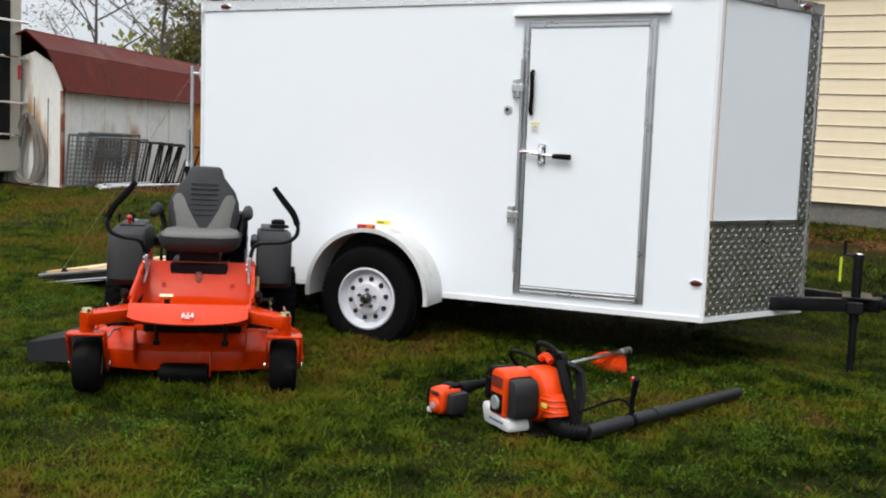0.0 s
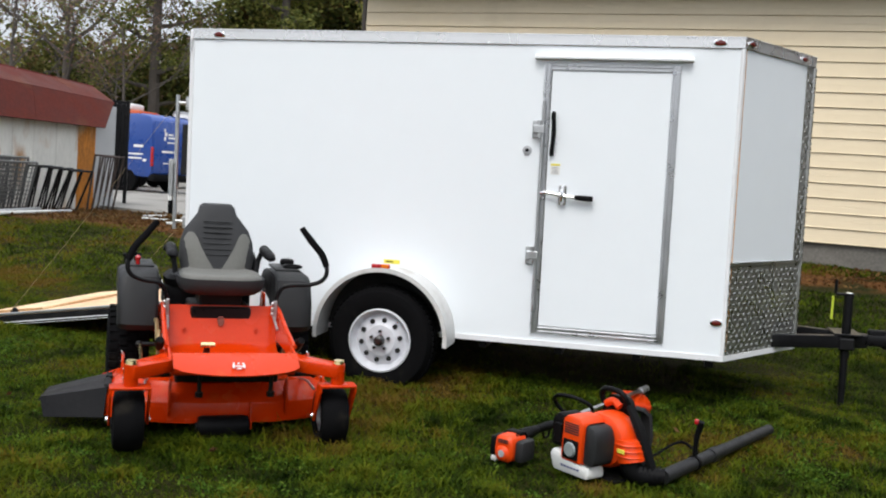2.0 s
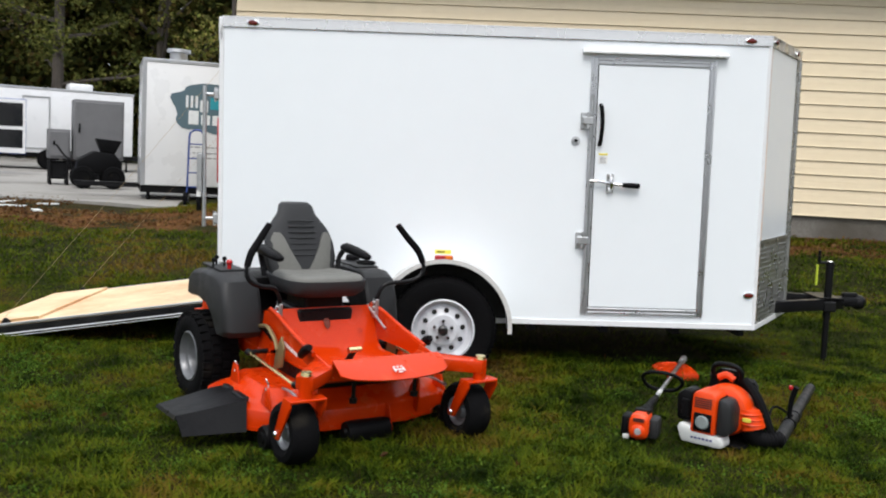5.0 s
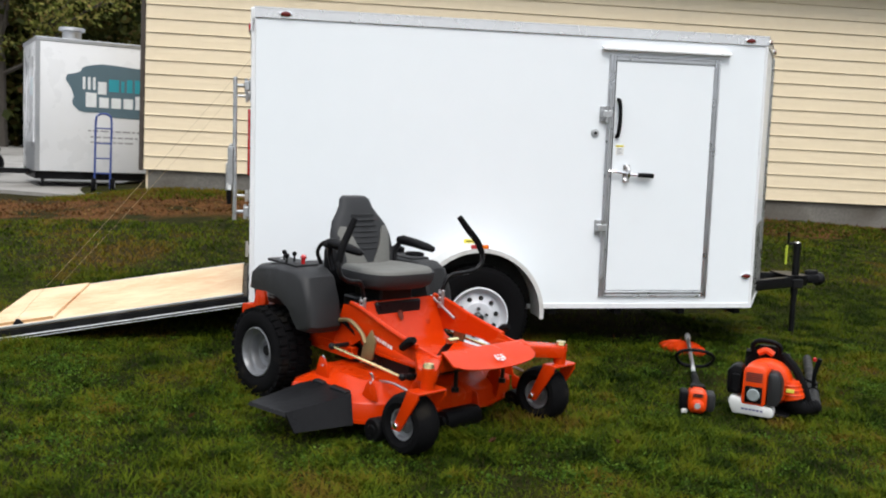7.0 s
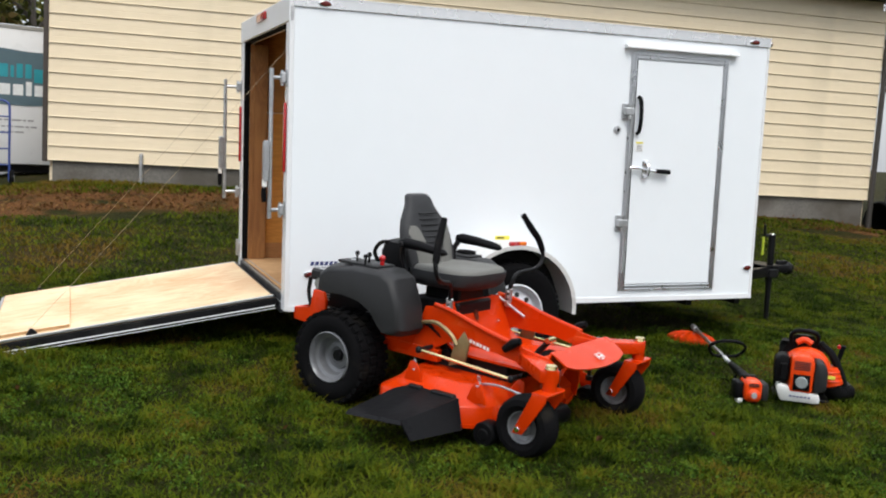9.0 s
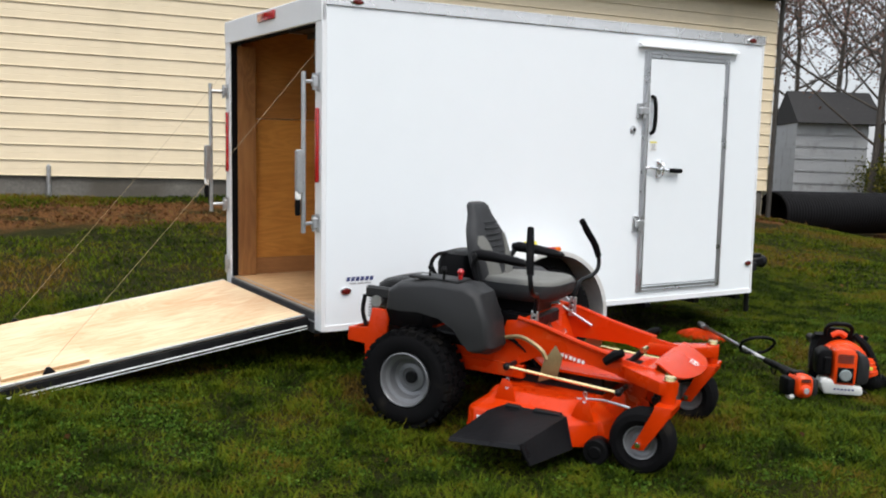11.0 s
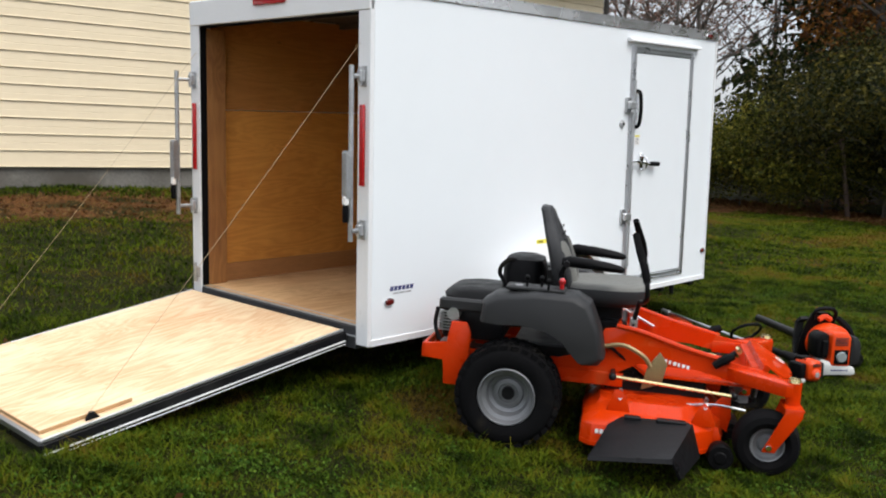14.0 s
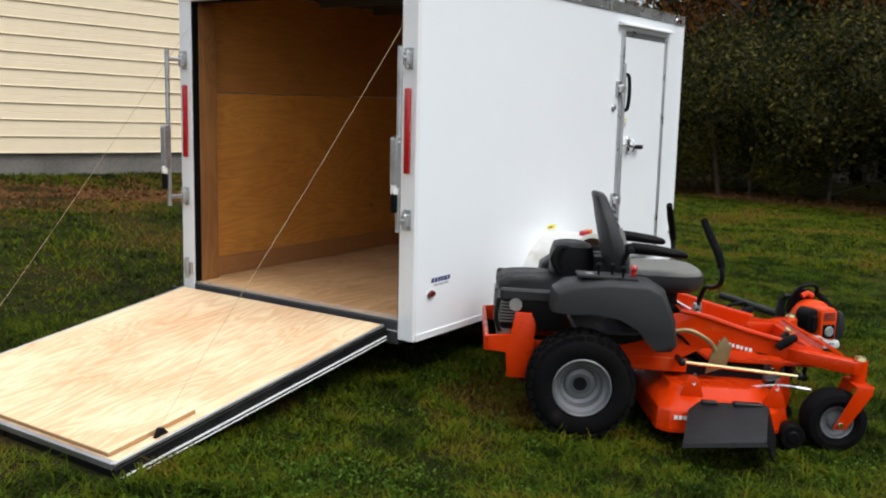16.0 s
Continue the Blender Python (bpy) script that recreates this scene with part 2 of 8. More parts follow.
def tube(bm, pts, r, seg=10, steps=6, closed=False):
    """A round bar along a smooth line through the points. r: one radius, or one for each point."""
    pts = [Vector(p) for p in pts]
    rs = list(r) if isinstance(r, (list, tuple)) else [r] * len(pts)
    n = len(pts)
    line, rad = [], []
    for i in range(n if closed else n - 1):
        p1, p2 = pts[i], pts[(i + 1) % n]
        p0 = pts[i - 1] if (i > 0 or closed) else p1 * 2 - p2
        p3 = pts[(i + 2) % n] if (i + 2 < n or closed) else p2 * 2 - p1
        for k in range(steps):
            u = k / steps
            line.append(0.5 * (2 * p1 + (p2 - p0) * u + (2 * p0 - 5 * p1 + 4 * p2 - p3) * u * u + (3 * p1 - p0 - 3 * p2 + p3) * u ** 3))
            rad.append(rs[i] * (1 - u) + rs[(i + 1) % n] * u)
    if not closed:
        line.append(pts[-1])
        rad.append(rs[-1])
    rings, up = [], None
    m = len(line)
    for i, p in enumerate(line):
        d = (line[(i + 1) % m] - line[i - 1]) if closed or 0 < i < m - 1 else (line[1] - line[0] if i == 0 else line[-1] - line[-2])
        d.normalize()
        if up is None:
            up = d.orthogonal().normalized()
        up = (up - d * up.dot(d)).normalized()
        side = d.cross(up)
        rings.append([bm.verts.new(p + rad[i] * (math.cos(a) * up + math.sin(a) * side)) for a in [2 * math.pi * k / seg for k in range(seg)]])
    for i in range(m if closed else m - 1):
        a, b = rings[i], rings[(i + 1) % m]
        for k in range(seg):
            bm.faces.new((a[k], a[(k + 1) % seg], b[(k + 1) % seg], b[k]))
    if not closed:
        bm.faces.new(rings[0])
        bm.faces.new(rings[-1])


def prism(bm, outline, lo, hi, axis="y", bevel=0.0, m=None):
    """An outline (two coordinates a point) drawn out along an axis: y takes (x, z), z takes (x, y), x takes (y, z)."""
    put = {"y": lambda p, h: (p[0], h, p[1]), "z": lambda p, h: (p[0], p[1], h), "x": lambda p, h: (h, p[0], p[1])}[axis]
    a = [bm.verts.new(put(p, lo)) for p in outline]
    b = [bm.verts.new(put(p, hi)) for p in outline]
    n = len(a)
    fs = [bm.faces.new(a), bm.faces.new(b)] + [bm.faces.new((a[i], a[(i + 1) % n], b[(i + 1) % n], b[i])) for i in range(n)]
    vs = a + b
    if bevel:
        es = list({e for f_ in fs for e in f_.edges})
        g = bmesh.ops.bevel(bm, geom=es, offset=bevel, segments=2, affect="EDGES", profile=0.5)
        vs = list({v for f_ in g["faces"] for v in f_.verts} | {v for v in vs if v.is_valid})
    if m:
        bmesh.ops.transform(bm, matrix=m, verts=vs)
    return vs


def lathe(bm, profile, seg=40, m=None):
    """A profile of (radius, height along y) spun about the y axis."""
    rings = []
    for r, y in profile:
        if r < 1e-5:
            rings.append([bm.verts.new((0, y, 0))])
        else:
            rings.append([bm.verts.new((r * math.cos(2 * math.pi * k / seg), y, r * math.sin(2 * math.pi * k / seg))) for k in range(seg)])
    for a, b in zip(rings, rings[1:]):
        for k in range(seg):
            q = [a[k % len(a)], a[(k + 1) % len(a)], b[(k + 1) % len(b)], b[k % len(b)]]
            q = list(dict.fromkeys(q))
            if len(q) > 2:
                bm.faces.new(q)
    vs = [v for r in rings for v in r]
    if m:
        bmesh.ops.transform(bm, matrix=m, verts=vs)
    return vs


def arc(cx, cz, r, a0, a1, n):
    return [(cx + r * math.cos(radians(a0 + (a1 - a0) * k / n)), cz + r * math.sin(radians(a0 + (a1 - a0) * k / n))) for k in range(n + 1)]


def bolt(bm, at, r=0.012, axis="y", h=0.012):
    m = Matrix.Translation(at)
    if axis == "x":
        m = m @ Matrix.Rotation(radians(-90), 4, "Z")
    if axis == "z":
        m = m @ Matrix.Rotation(radians(90), 4, "X")
    lathe(bm, [(0, -h), (r * 0.8, -h), (r, -h * 0.6), (r, 0)], 10, m)


# ---- ground ----
def smooth(v, a, b):
    u = min(1.0, max(0.0, (v - a) / (b - a)))
    return u * u * (3 - 2 * u)


def ground_z(x, y):
    # the lawn climbs gently from the viewer to the building, less towards the shed and the woods
    top = 0.64 - 0.20 * smooth(x, -1.0, -3.2) - 0.60 * smooth(x, 10.5, 14.5)
    rise = 0.09 * smooth(y, -1.4, 0.4) * (1 - 0.8 * smooth(x, 7.0, 13.0))
    rise += (top - 0.09) * min(1.0, max(0.0, (y - 1.6) / (6.2 - 1.9 * smooth(x, -2.0, -5.0))))
    return rise + 0.018 * math.sin(0.7 * x + 0.4) * math.cos(0.9 * y) + 0.012 * math.sin(2.1 * x + 1.3 * y)


def ground_material():
    m = bpy.data.materials.new("lawn_soil")
    m.use_nodes = True
    n, l = m.node_tree.nodes, m.node_tree.links
    co = n.new("ShaderNodeTexCoord")

    def noise_node(s, d=5.0):
        t = n.new("ShaderNodeTexNoise")
        t.inputs["Scale"].default_value, t.inputs["Detail"].default_value = s, d
        l.new(co.outputs["Object"], t.inputs["Vector"])
        return t

    def mixed(f, a, b):
        x = n.new("ShaderNodeMix")
        x.data_type = "RGBA"
        l.new(f, x.inputs["Factor"])
        for s, v in (("A", a), ("B", b)):
            if isinstance(v, tuple):
                x.inputs[s].default_value = (*v, 1)
            else:
                l.new(v, x.inputs[s])
        return x.outputs["Result"]

    def ranged(v, lo, hi):
        r = n.new("ShaderNodeMapRange")
        r.interpolation_type = "SMOOTHSTEP"
        r.inputs["From Min"].default_value, r.inputs["From Max"].default_value = lo, hi
        l.new(v, r.inputs["Value"])
        return r.outputs[0]

    patch, mid, fine = noise_node(0.8), noise_node(5), noise_node(60, 6)
    green = mixed(ranged(mid.outputs["Fac"], 0.35, 0.7), (0.015, 0.018, 0.0015), (0.030, 0.030, 0.003))
    straw = mixed(ranged(patch.outputs["Fac"], 0.48, 0.68), green, (0.050, 0.032, 0.007))
    lawn = mixed(ranged(fine.outputs["Fac"], 0.35, 0.75), straw, (0.007, 0.005, 0.0015))
    # dead leaves and bare soil along the building and the shed
    sep = n.new("ShaderNodeSeparateXYZ")
    l.new(co.outputs["Object"], sep.inputs[0])
    wob = n.new("ShaderNodeMath")
    wob.operation = "MULTIPLY_ADD"
    wob.inputs[1].default_value = 3.2
    l.new(noise_node(0.55).outputs["Fac"], wob.inputs[0])
    l.new(sep.outputs["Y"], wob.inputs[2])
    leaf = mixed(ranged(noise_node(28, 4).outputs["Fac"], 0.4, 0.62), (0.060, 0.026, 0.008), (0.150, 0.064, 0.019))
    near = ranged(wob.outputs[0], 7.2, 7.7)
    far = ranged(wob.outputs[0], 8.9, 9.4)
    inv = n.new("ShaderNodeMath")
    inv.operation = "SUBTRACT"
    l.new(near, inv.inputs[0])
    l.new(far, inv.inputs[1])
    band = n.new("ShaderNodeMath")
    band.operation = "MULTIPLY"
    l.new(inv.outputs[0], band.inputs[0])
    l.new(ranged(noise_node(1.7).outputs["Fac"], 0.36, 0.52), band.inputs[1])
    col = mixed(band.outputs[0], lawn, leaf)
    b = n["Principled BSDF"]
    l.new(col, b.inputs["Base Color"])
    b.inputs["Roughness"].default_value = 0.95
    b.inputs["Specular IOR Level"].default_value = 0.1
    bp = n.new("ShaderNodeBump")
    bp.inputs["Strength"].default_value, bp.inputs["Distance"].default_value = 0.8, 0.03
    l.new(fine.outputs["Fac"], bp.inputs["Height"])
    l.new(bp.outputs["Normal"], b.inputs["Normal"])
    return m


def build_ground():
    xs = sorted(set([-400, -150, -70, -40] + [x * 0.5 for x in range(-50, 61)] + [45, 80, 160, 400]))
    ys = sorted(set([-400, -150, -60, -25, -14] + [y * 0.5 for y in range(-18, 51)] + [32, 45, 80, 160, 400]))
    verts = [(x, y, ground_z(x, y)) for y in ys for x in xs]
    w = len(xs)
    faces = [(j * w + i, j * w + i + 1, (j + 1) * w + i + 1, (j + 1) * w + i) for j in range(len(ys) - 1) for i in range(w - 1)]
    me = bpy.data.meshes.new("ground")
    me.from_pydata(verts, [], faces)
    me.polygons.foreach_set("use_smooth", [True] * len(faces))
    me.materials.append(ground_material())
    tagged(new("ground", me), "damp autumn lawn with worn brown patches and leaf litter", "ground", kind="structure")


build_ground()

# the concrete yard behind, beyond the shed
YARD = material("pale_concrete_yard", (0.25, 0.24, 0.22), 0.9, vary=0.16, scale=0.8, fine=8, bump=0.2, bump_scale=30, stain=(0.15, 0.14, 0.125), stain_amount=0.3, stain_scale=0.6)
bm = B()
prism(bm, [(-60, 10.6), (-8.0, 9.7), (-5.2, 9.1), (-3.6, 9.0), (-2.7, 8.5), (-1.75, 8.5), (-0.2, 20), (-0.2, 60), (-60, 60)], 0.0, 0.49, "z")
tagged(part("yard_pavement", bm, YARD), "weathered pale concrete yard behind the lawn", "pavement", kind="structure")


# ---- cream building ----
def build_building():
    ang = -7.26
    length, depth, z0, z1 = 13.44, 12.0, 0.917, 4.33
    ob = thing("cream_metal_building", pose(-1.616, 8.537, 0, 0, 0, ang), "long cream metal-sided building on a grey block foundation", "building")
    bm = B()
    box(bm, (0.02, 0.10, -0.3), (length - 0.02, 1.25, z1))
    box(bm, (3.6, 1.25, -0.3), (length - 0.02, depth, z1))
    wall = part("wall", bm, CREAM, ob)
    # horizontal lapped siding: one long board for each course
    pitch = 0.2036
    rows = int((z1 - z0) / pitch)
    prof = [(0.098, 0.0), (0.012, 0.0), (0.006, 0.003), (0.006, 0.009), (0.016, 0.016), (0.019, 0.092), (0.022, 0.096), (0.020, 0.101), (0.026, pitch - 0.003), (0.098, pitch - 0.003)]
    bm = B()
    prism(bm, prof, 0.0, length, "x")
    src = part("siding_board", bm, CREAM, ob, smooth=25)
    src.location = (0, 0, z0)
    for k in range(1, rows):
        o = new("siding_board", src.data)
        o.parent, o.location = ob, (0, 0, z0 + k * pitch)
    bm = B()
    box(bm, (0.06, 0.06, -0.4), (length - 0.06, 0.098, z0 - 0.01), 0.004)
    part("foundation", bm, CONCRETE, ob, "stained grey concrete block foundation")
    bm = B()
    box(bm, (-0.07, -0.0, z0 - 0.02), (-0.004, 0.12, z1), 0.01)
    part("corner_trim", bm, material("brown_corner_trim", (0.05, 0.038, 0.03), 0.5), ob, "dark brown corner trim")
    bm = B()
    rod(bm, (length + 0.04, -0.02, 0.25), (length + 0.04, -0.02, z1), 0.045)
    part("downspout", bm, material("dark_downspout", (0.045, 0.04, 0.035), 0.5), ob, "dark downspout")
    bm = B()
    box(bm, (-0.05, -0.45, z1), (length + 0.05, 1.35, z1 + 0.16), 0.01)
    box(bm, (3.5, 1.35, z1), (length + 0.35, depth + 0.4, z1 + 0.16), 0.01)
    part("eave", bm, material("dark_brown_eave", (0.05, 0.04, 0.034), 0.5), ob, "dark brown eave")
    bm = B()
    prism(bm, [(-0.45, z1 + 0.16), (1.35, z1 + 0.16), (1.35, z1 + 0.6)], -0.05, length + 0.05, "x")
    prism(bm, [(1.35, z1 + 0.16), (depth + 0.4, z1 + 0.16), (1.35, z1 + 0.6)], 3.5, length + 0.05, "x")
    part("roof", bm, material("brown_metal_roof", (0.11, 0.08, 0.065), 0.5, vary=0.1), ob)
    bm = B()
    rod(bm, (1.262, -0.05, 0.4), (1.262, -0.05, 1.05), 0.030)
    rod(bm, (1.262, -0.05, 1.05), (1.262, 0.06, 1.05), 0.026)
    part("standpipe", bm, ZINC, ob, "galvanised standpipe")


build_building()


# ---- enclosed trailer ----
TRAILER = pose(0.012, 0, 0.011, 0, -1.15, 0)
L, W, Z0, Z1 = 3.648, 1.80, 0.332, 2.322


def marker_light(parent, at, size, mat, axis="y"):
    bm = B()
    sx, sz = size
    prism(bm, [(sx * c, sz * s) for c, s in [(math.cos(2 * math.pi * k / 18), math.sin(2 * math.pi * k / 18)) for k in range(18)]], -0.018, 0.0, "y" if axis == "y" else "x", 0.005)
    ob = part("marker_light", bm, mat, parent, "small red marker light")
    ob.location = at
    bm = B()
    k = 1.25
    prism(bm, [(k * sx * math.cos(2 * math.pi * j / 18), k * sz * math.sin(2 * math.pi * j / 18)) for j in range(18)], -0.008, 0.002, "y" if axis == "y" else "x", 0.002)
    part("bezel", bm, CHROME if axis == "y" else BLACK_PLASTIC, ob)
    return ob


def build_trailer():
    t = thing("enclosed_trailer", TRAILER, "white enclosed V-nose cargo trailer with its plywood rear ramp lowered", "trailer")
    TIP = [(4.170, 0.815), (4.170, 0.985)]
    plan = [(0, 0), (L, 0), *TIP, (L, W), (0, W)]
    inner = [(0.0, 0.045), (L - 0.02, 0.045), (4.12, 0.82), (4.12, 0.98), (L - 0.02, W - 0.045), (0.0, W - 0.045)]
    # side walls and nose sheets with real thickness
    bm = B()
    box(bm, (0.0, 0.0, Z0 + 0.03), (L, 0.022, Z1 - 0.066), 0.003)
    part("side_panel", bm, WHITE, t, "smooth white bonded side sheet")
    bm = B()
    box(bm, (0.0, W - 0.022, Z0 + 0.03), (L, W, Z1 - 0.066), 0.003)
    part("side_panel", bm, WHITE, t)
    for sgn in (0, 1):
        a, b = ((L, 0), TIP[0]) if sgn == 0 else ((L, W), TIP[1])
        d = (Vector(b) - Vector(a)).normalized()
        nrm = Vector((-d.y, d.x)) * (1 if sgn == 0 else -1) * 0.022
        bm = B()
        prism(bm, [a, b, tuple(Vector(b) + nrm), tuple(Vector(a) + nrm)], Z0 + 0.03, Z1 - 0.066, "z")
        part("nose_panel", bm, WHITE, t)
        # diamond plate stone guard: sheet with rows of raised lozenges
        out = -nrm.normalized()
        zs, ze = Z0 + 0.03, Z0 + 0.595
        aa, bb = Vector(a) + out * 0.003, Vector(b) + out * 0.003
        bm = B()
        prism(bm, [tuple(aa), tuple(bb), tuple(bb - out * 0.002), tuple(aa - out * 0.002)], zs, ze, "z")
        g = part("stone_guard", bm, PLATE, t, "polished aluminium diamond plate stone guard")
        bm = B()
        ln = (bb - aa).length
        cols, rws = int(ln / 0.034), int((ze - zs) / 0.034)
        for i in range(cols):
            for j in range(rws):
                s = 0.018 + i * 0.034
                zc = zs + 0.018 + j * 0.034
                a1 = radians(45 if (i + j) % 2 else -45)
                ux, uz = math.cos(a1) * 0.015, math.sin(a1) * 0.015
                vx, vz = -math.sin(a1) * 0.0045, math.cos(a1) * 0.0045
                base = aa + d * s
                q = [bm.verts.new((*(base + d * (ux * p + vx * r_)), zc + uz * p + vz * r_)) for p, r_ in ((1, 0), (0, 1), (-1, 0), (0, -1))]
                top = bm.verts.new((*(base + out * 0.004), zc))
                for k in range(4):
                    bm.faces.new((q[k], q[(k + 1) % 4], top))
        part("tread_relief", bm, PLATE, g, smooth=0)
        bm = B()
        prism(bm, [tuple(aa + out * 0.006), tuple(bb + out * 0.006), tuple(bb), tuple(aa)], ze, ze + 0.022, "z")
        part("guard_trim", bm, ALU, g)
        bm = B()
        cc = bb - d * 0.11
        prism(bm, [tuple(cc), tuple(bb), tuple(bb - out * 0.002), tuple(cc - out * 0.002)], ze + 0.022, Z1 - 0.070, "z")
        st = part("nose_strip", bm, PLATE, t, "diamond plate strip along the nose edge")
        bm = B()
        for j in range(int((Z1 - 0.12 - ze) / 0.034)):
            for i in range(3):
                zc = ze + 0.045 + j * 0.034
                a1 = radians(45 if (i + j) % 2 else -45)
                base = cc + d * (0.02 + i * 0.034)
                ux, uz, vx, vz = math.cos(a1) * 0.015, math.sin(a1) * 0.015, -math.sin(a1) * 0.0045, math.cos(a1) * 0.0045
                q = [bm.verts.new((*(base + d * (ux * p + vx * r_)), zc + uz * p + vz * r_)) for p, r_ in ((1, 0), (0, 1), (-1, 0), (0, -1))]
                top = bm.verts.new((*(base + out * 0.004), zc))
                for k in range(4):
                    bm.faces.new((q[k], q[(k + 1) % 4], top))
        part("tread_relief", bm, PLATE, st, smooth=0)
    bm = B()
    box(bm, (4.158, 0.80, Z0 + 0.03), (4.183, 1.0, Z1 - 0.066), 0.006)
    post = part("nose_post", bm, PLATE, t, "diamond plate nose corner post")
    bm = B()
    for j in range(46):
        for i in range(5):
            zc, yc = Z0 + 0.06 + j * 0.041, 0.810 + i * 0.043
            a1 = radians(45 if (i + j) % 2 else -45)
            q = [bm.verts.new((4.183, yc + math.cos(a1) * 0.017 * p - math.sin(a1) * 0.005 * r_, zc + math.sin(a1) * 0.017 * p + math.cos(a1) * 0.005 * r_)) for p, r_ in ((1, 0), (0, 1), (-1, 0), (0, -1))]
            top = bm.verts.new((4.188, yc, zc))
            for k in range(4):
                bm.faces.new((q[k], q[(k + 1) % 4], top))
    part("tread_relief", bm, PLATE, post, smooth=0)
    for sgn, (px, py) in enumerate(((L, 0.0), (L, W))):
        bm = B()
        rod(bm, (px - 0.004, py + (0.006 if sgn == 0 else -0.006), Z0 + 0.03), (px - 0.004, py + (0.006 if sgn == 0 else -0.006), Z1 - 0.066), 0.014)
        part("corner_moulding", bm, TRIM, t)
    # roof and roof edge
    bm = B()
    prism(bm, plan, Z1 - 0.03, Z1, "z")
    part("roof", bm, TRIM, t)

    def ring(z_lo, z_hi, out, mat, name, label=""):
        bm = B()
        c = Vector((L / 2, W / 2))
        pts = [Vector(p) for p in plan]
        n = len(pts)
        o = []
        for i in range(n):
            p, q, r_ = pts[i - 1], pts[i], pts[(i + 1) % n]
            n1 = Vector(((q - p).y, -(q - p).x)).normalized()
            n2 = Vector(((r_ - q).y, -(r_ - q).x)).normalized()
            bis = (n1 + n2).normalized()
            o.append(q + bis * out / max(0.3, bis.dot(n1)))
        for i in range(n):
            a, b, a2, b2 = pts[i], pts[(i + 1) % n], o[i], o[(i + 1) % n]
            if i == n - 1:
                continue
            prism(bm, [tuple(a2), tuple(b2), tuple(b), tuple(a)], z_lo, z_hi, "z")
        return part(name, bm, mat, t, label)

    ring(Z1 - 0.064, Z1 - 0.004, 0.010, RAIL, "roof_rail", "bright aluminium roof edge rail")
    ring(Z1 - 0.006, Z1 + 0.004, 0.014, RAIL, "drip_edge")
    ring(Z0, Z0 + 0.034, 0.008, TRIM, "bottom_rail", "white bottom rail")
    # chassis
    bm = B()
    prism(bm, [(0.02, 0.03), (L - 0.02, 0.03), (4.12, 0.82), (4.12, 0.98), (L - 0.02, W - 0.03), (0.02, W - 0.03)], Z0 - 0.01, Z0 + 0.045, "z")
    part("chassis_deck", bm, BLACK_STEEL, t)
    for x in (0.35, 0.8, 2.1, 2.6, 3.1, 3.55):
        bm = B()
        box(bm, (x, 0.06, Z0 - 0.055), (x + 0.05, W - 0.06, Z0 - 0.012))
        part("cross_member", bm, BLACK_STEEL, t)
    bm = B()
    rod(bm, (1.50, -0.16, 0.335), (1.50, W + 0.16, 0.335), 0.035)
    part("axle", bm, BLACK_STEEL, t)
    for y in (0.12, W - 0.12):
        bm = B()
        for k, (a, h) in enumerate(((0.42, 0.0), (0.34, -0.012), (0.25, -0.024))):
            tube(bm, [(1.50 - a, y, 0.335 + h), (1.50, y, 0.30 + h), (1.50 + a, y, 0.335 + h)], 0.012, 6, 4)
        part("leaf_spring", bm, BLACK_STEEL, t)
    # plywood lining
    for y0, y1 in ((0.024, 0.040), (W - 0.040, W - 0.024)):
        bm = B()
        box(bm, (0.06, y0, Z0 + 0.06), (L + 0.02, y1, 1.62))
        part("wall_lining", bm, PLY_WALL, t, "warm brown plywood wall lining")
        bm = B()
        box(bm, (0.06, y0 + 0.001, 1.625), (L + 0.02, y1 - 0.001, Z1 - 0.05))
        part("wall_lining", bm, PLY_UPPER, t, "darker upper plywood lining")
        bm = B()
        yk = y1 if y0 < 1 else y0 - 0.014
        box(bm, (0.08, yk, Z0 + 0.113), (L, yk + 0.014, Z0 + 0.235), 0.003)
        part("kick_board", bm, material("reddish_plywood", (0.40, 0.185, 0.065), 0.6, vary=0.2, stretch=(0.3, 3, 3)), t, "reddish brown kick board")
    JAMB = plywood("dark_plywood_jamb", (0.36, 0.165, 0.05), (0.22, 0.09, 0.028), grain=0.5, along="Z")
    for y0, y1, y2 in ((0.0405, 0.0985, 0.110), (W - 0.0405, W - 0.0985, W - 0.110)):
        bm = B()
        box(bm, (0.062, min(y0, y2), Z0 + 0.114), (0.165, max(y0, y2), Z1 - 0.175), 0.002)
        box(bm, (0.026, min(y1, y2), Z0 + 0.114), (0.0615, max(y1, y2), Z1 - 0.175), 0.001)
        part("jamb_board", bm, JAMB, t, "dark plywood jamb board")
    for a, b in (((L, 0.05), (4.11, 0.80)), ((4.11, 0.80), (4.11, 1.0)), ((4.11, 1.0), (L, W - 0.05))):
        bm = B()
        d = (Vector(b) - Vector(a)).normalized()
        nn = Vector((-d.y, d.x)) * 0.012
        prism(bm, [a, b, tuple(Vector(b) + nn), tuple(Vector(a) + nn)], Z0 + 0.06, Z1 - 0.05, "z")
        part("nose_lining", bm, PLY_WALL, t)
    bm = B()
    prism(bm, inner, Z0 + 0.046, Z0 + 0.112, "z")
    part("floor_board", bm, PLY_FLOOR, t, "plywood trailer floor")
    bm = B()
    prism(bm, [(0.05, 0.03), (L, 0.03), (4.10, 0.82), (4.10, 0.98), (L, W - 0.03), (0.05, W - 0.03)], Z1 - 0.045, Z1 - 0.032, "z")
    part("headliner", bm, material("dark_headliner", (0.045, 0.04, 0.035), 0.8), t)
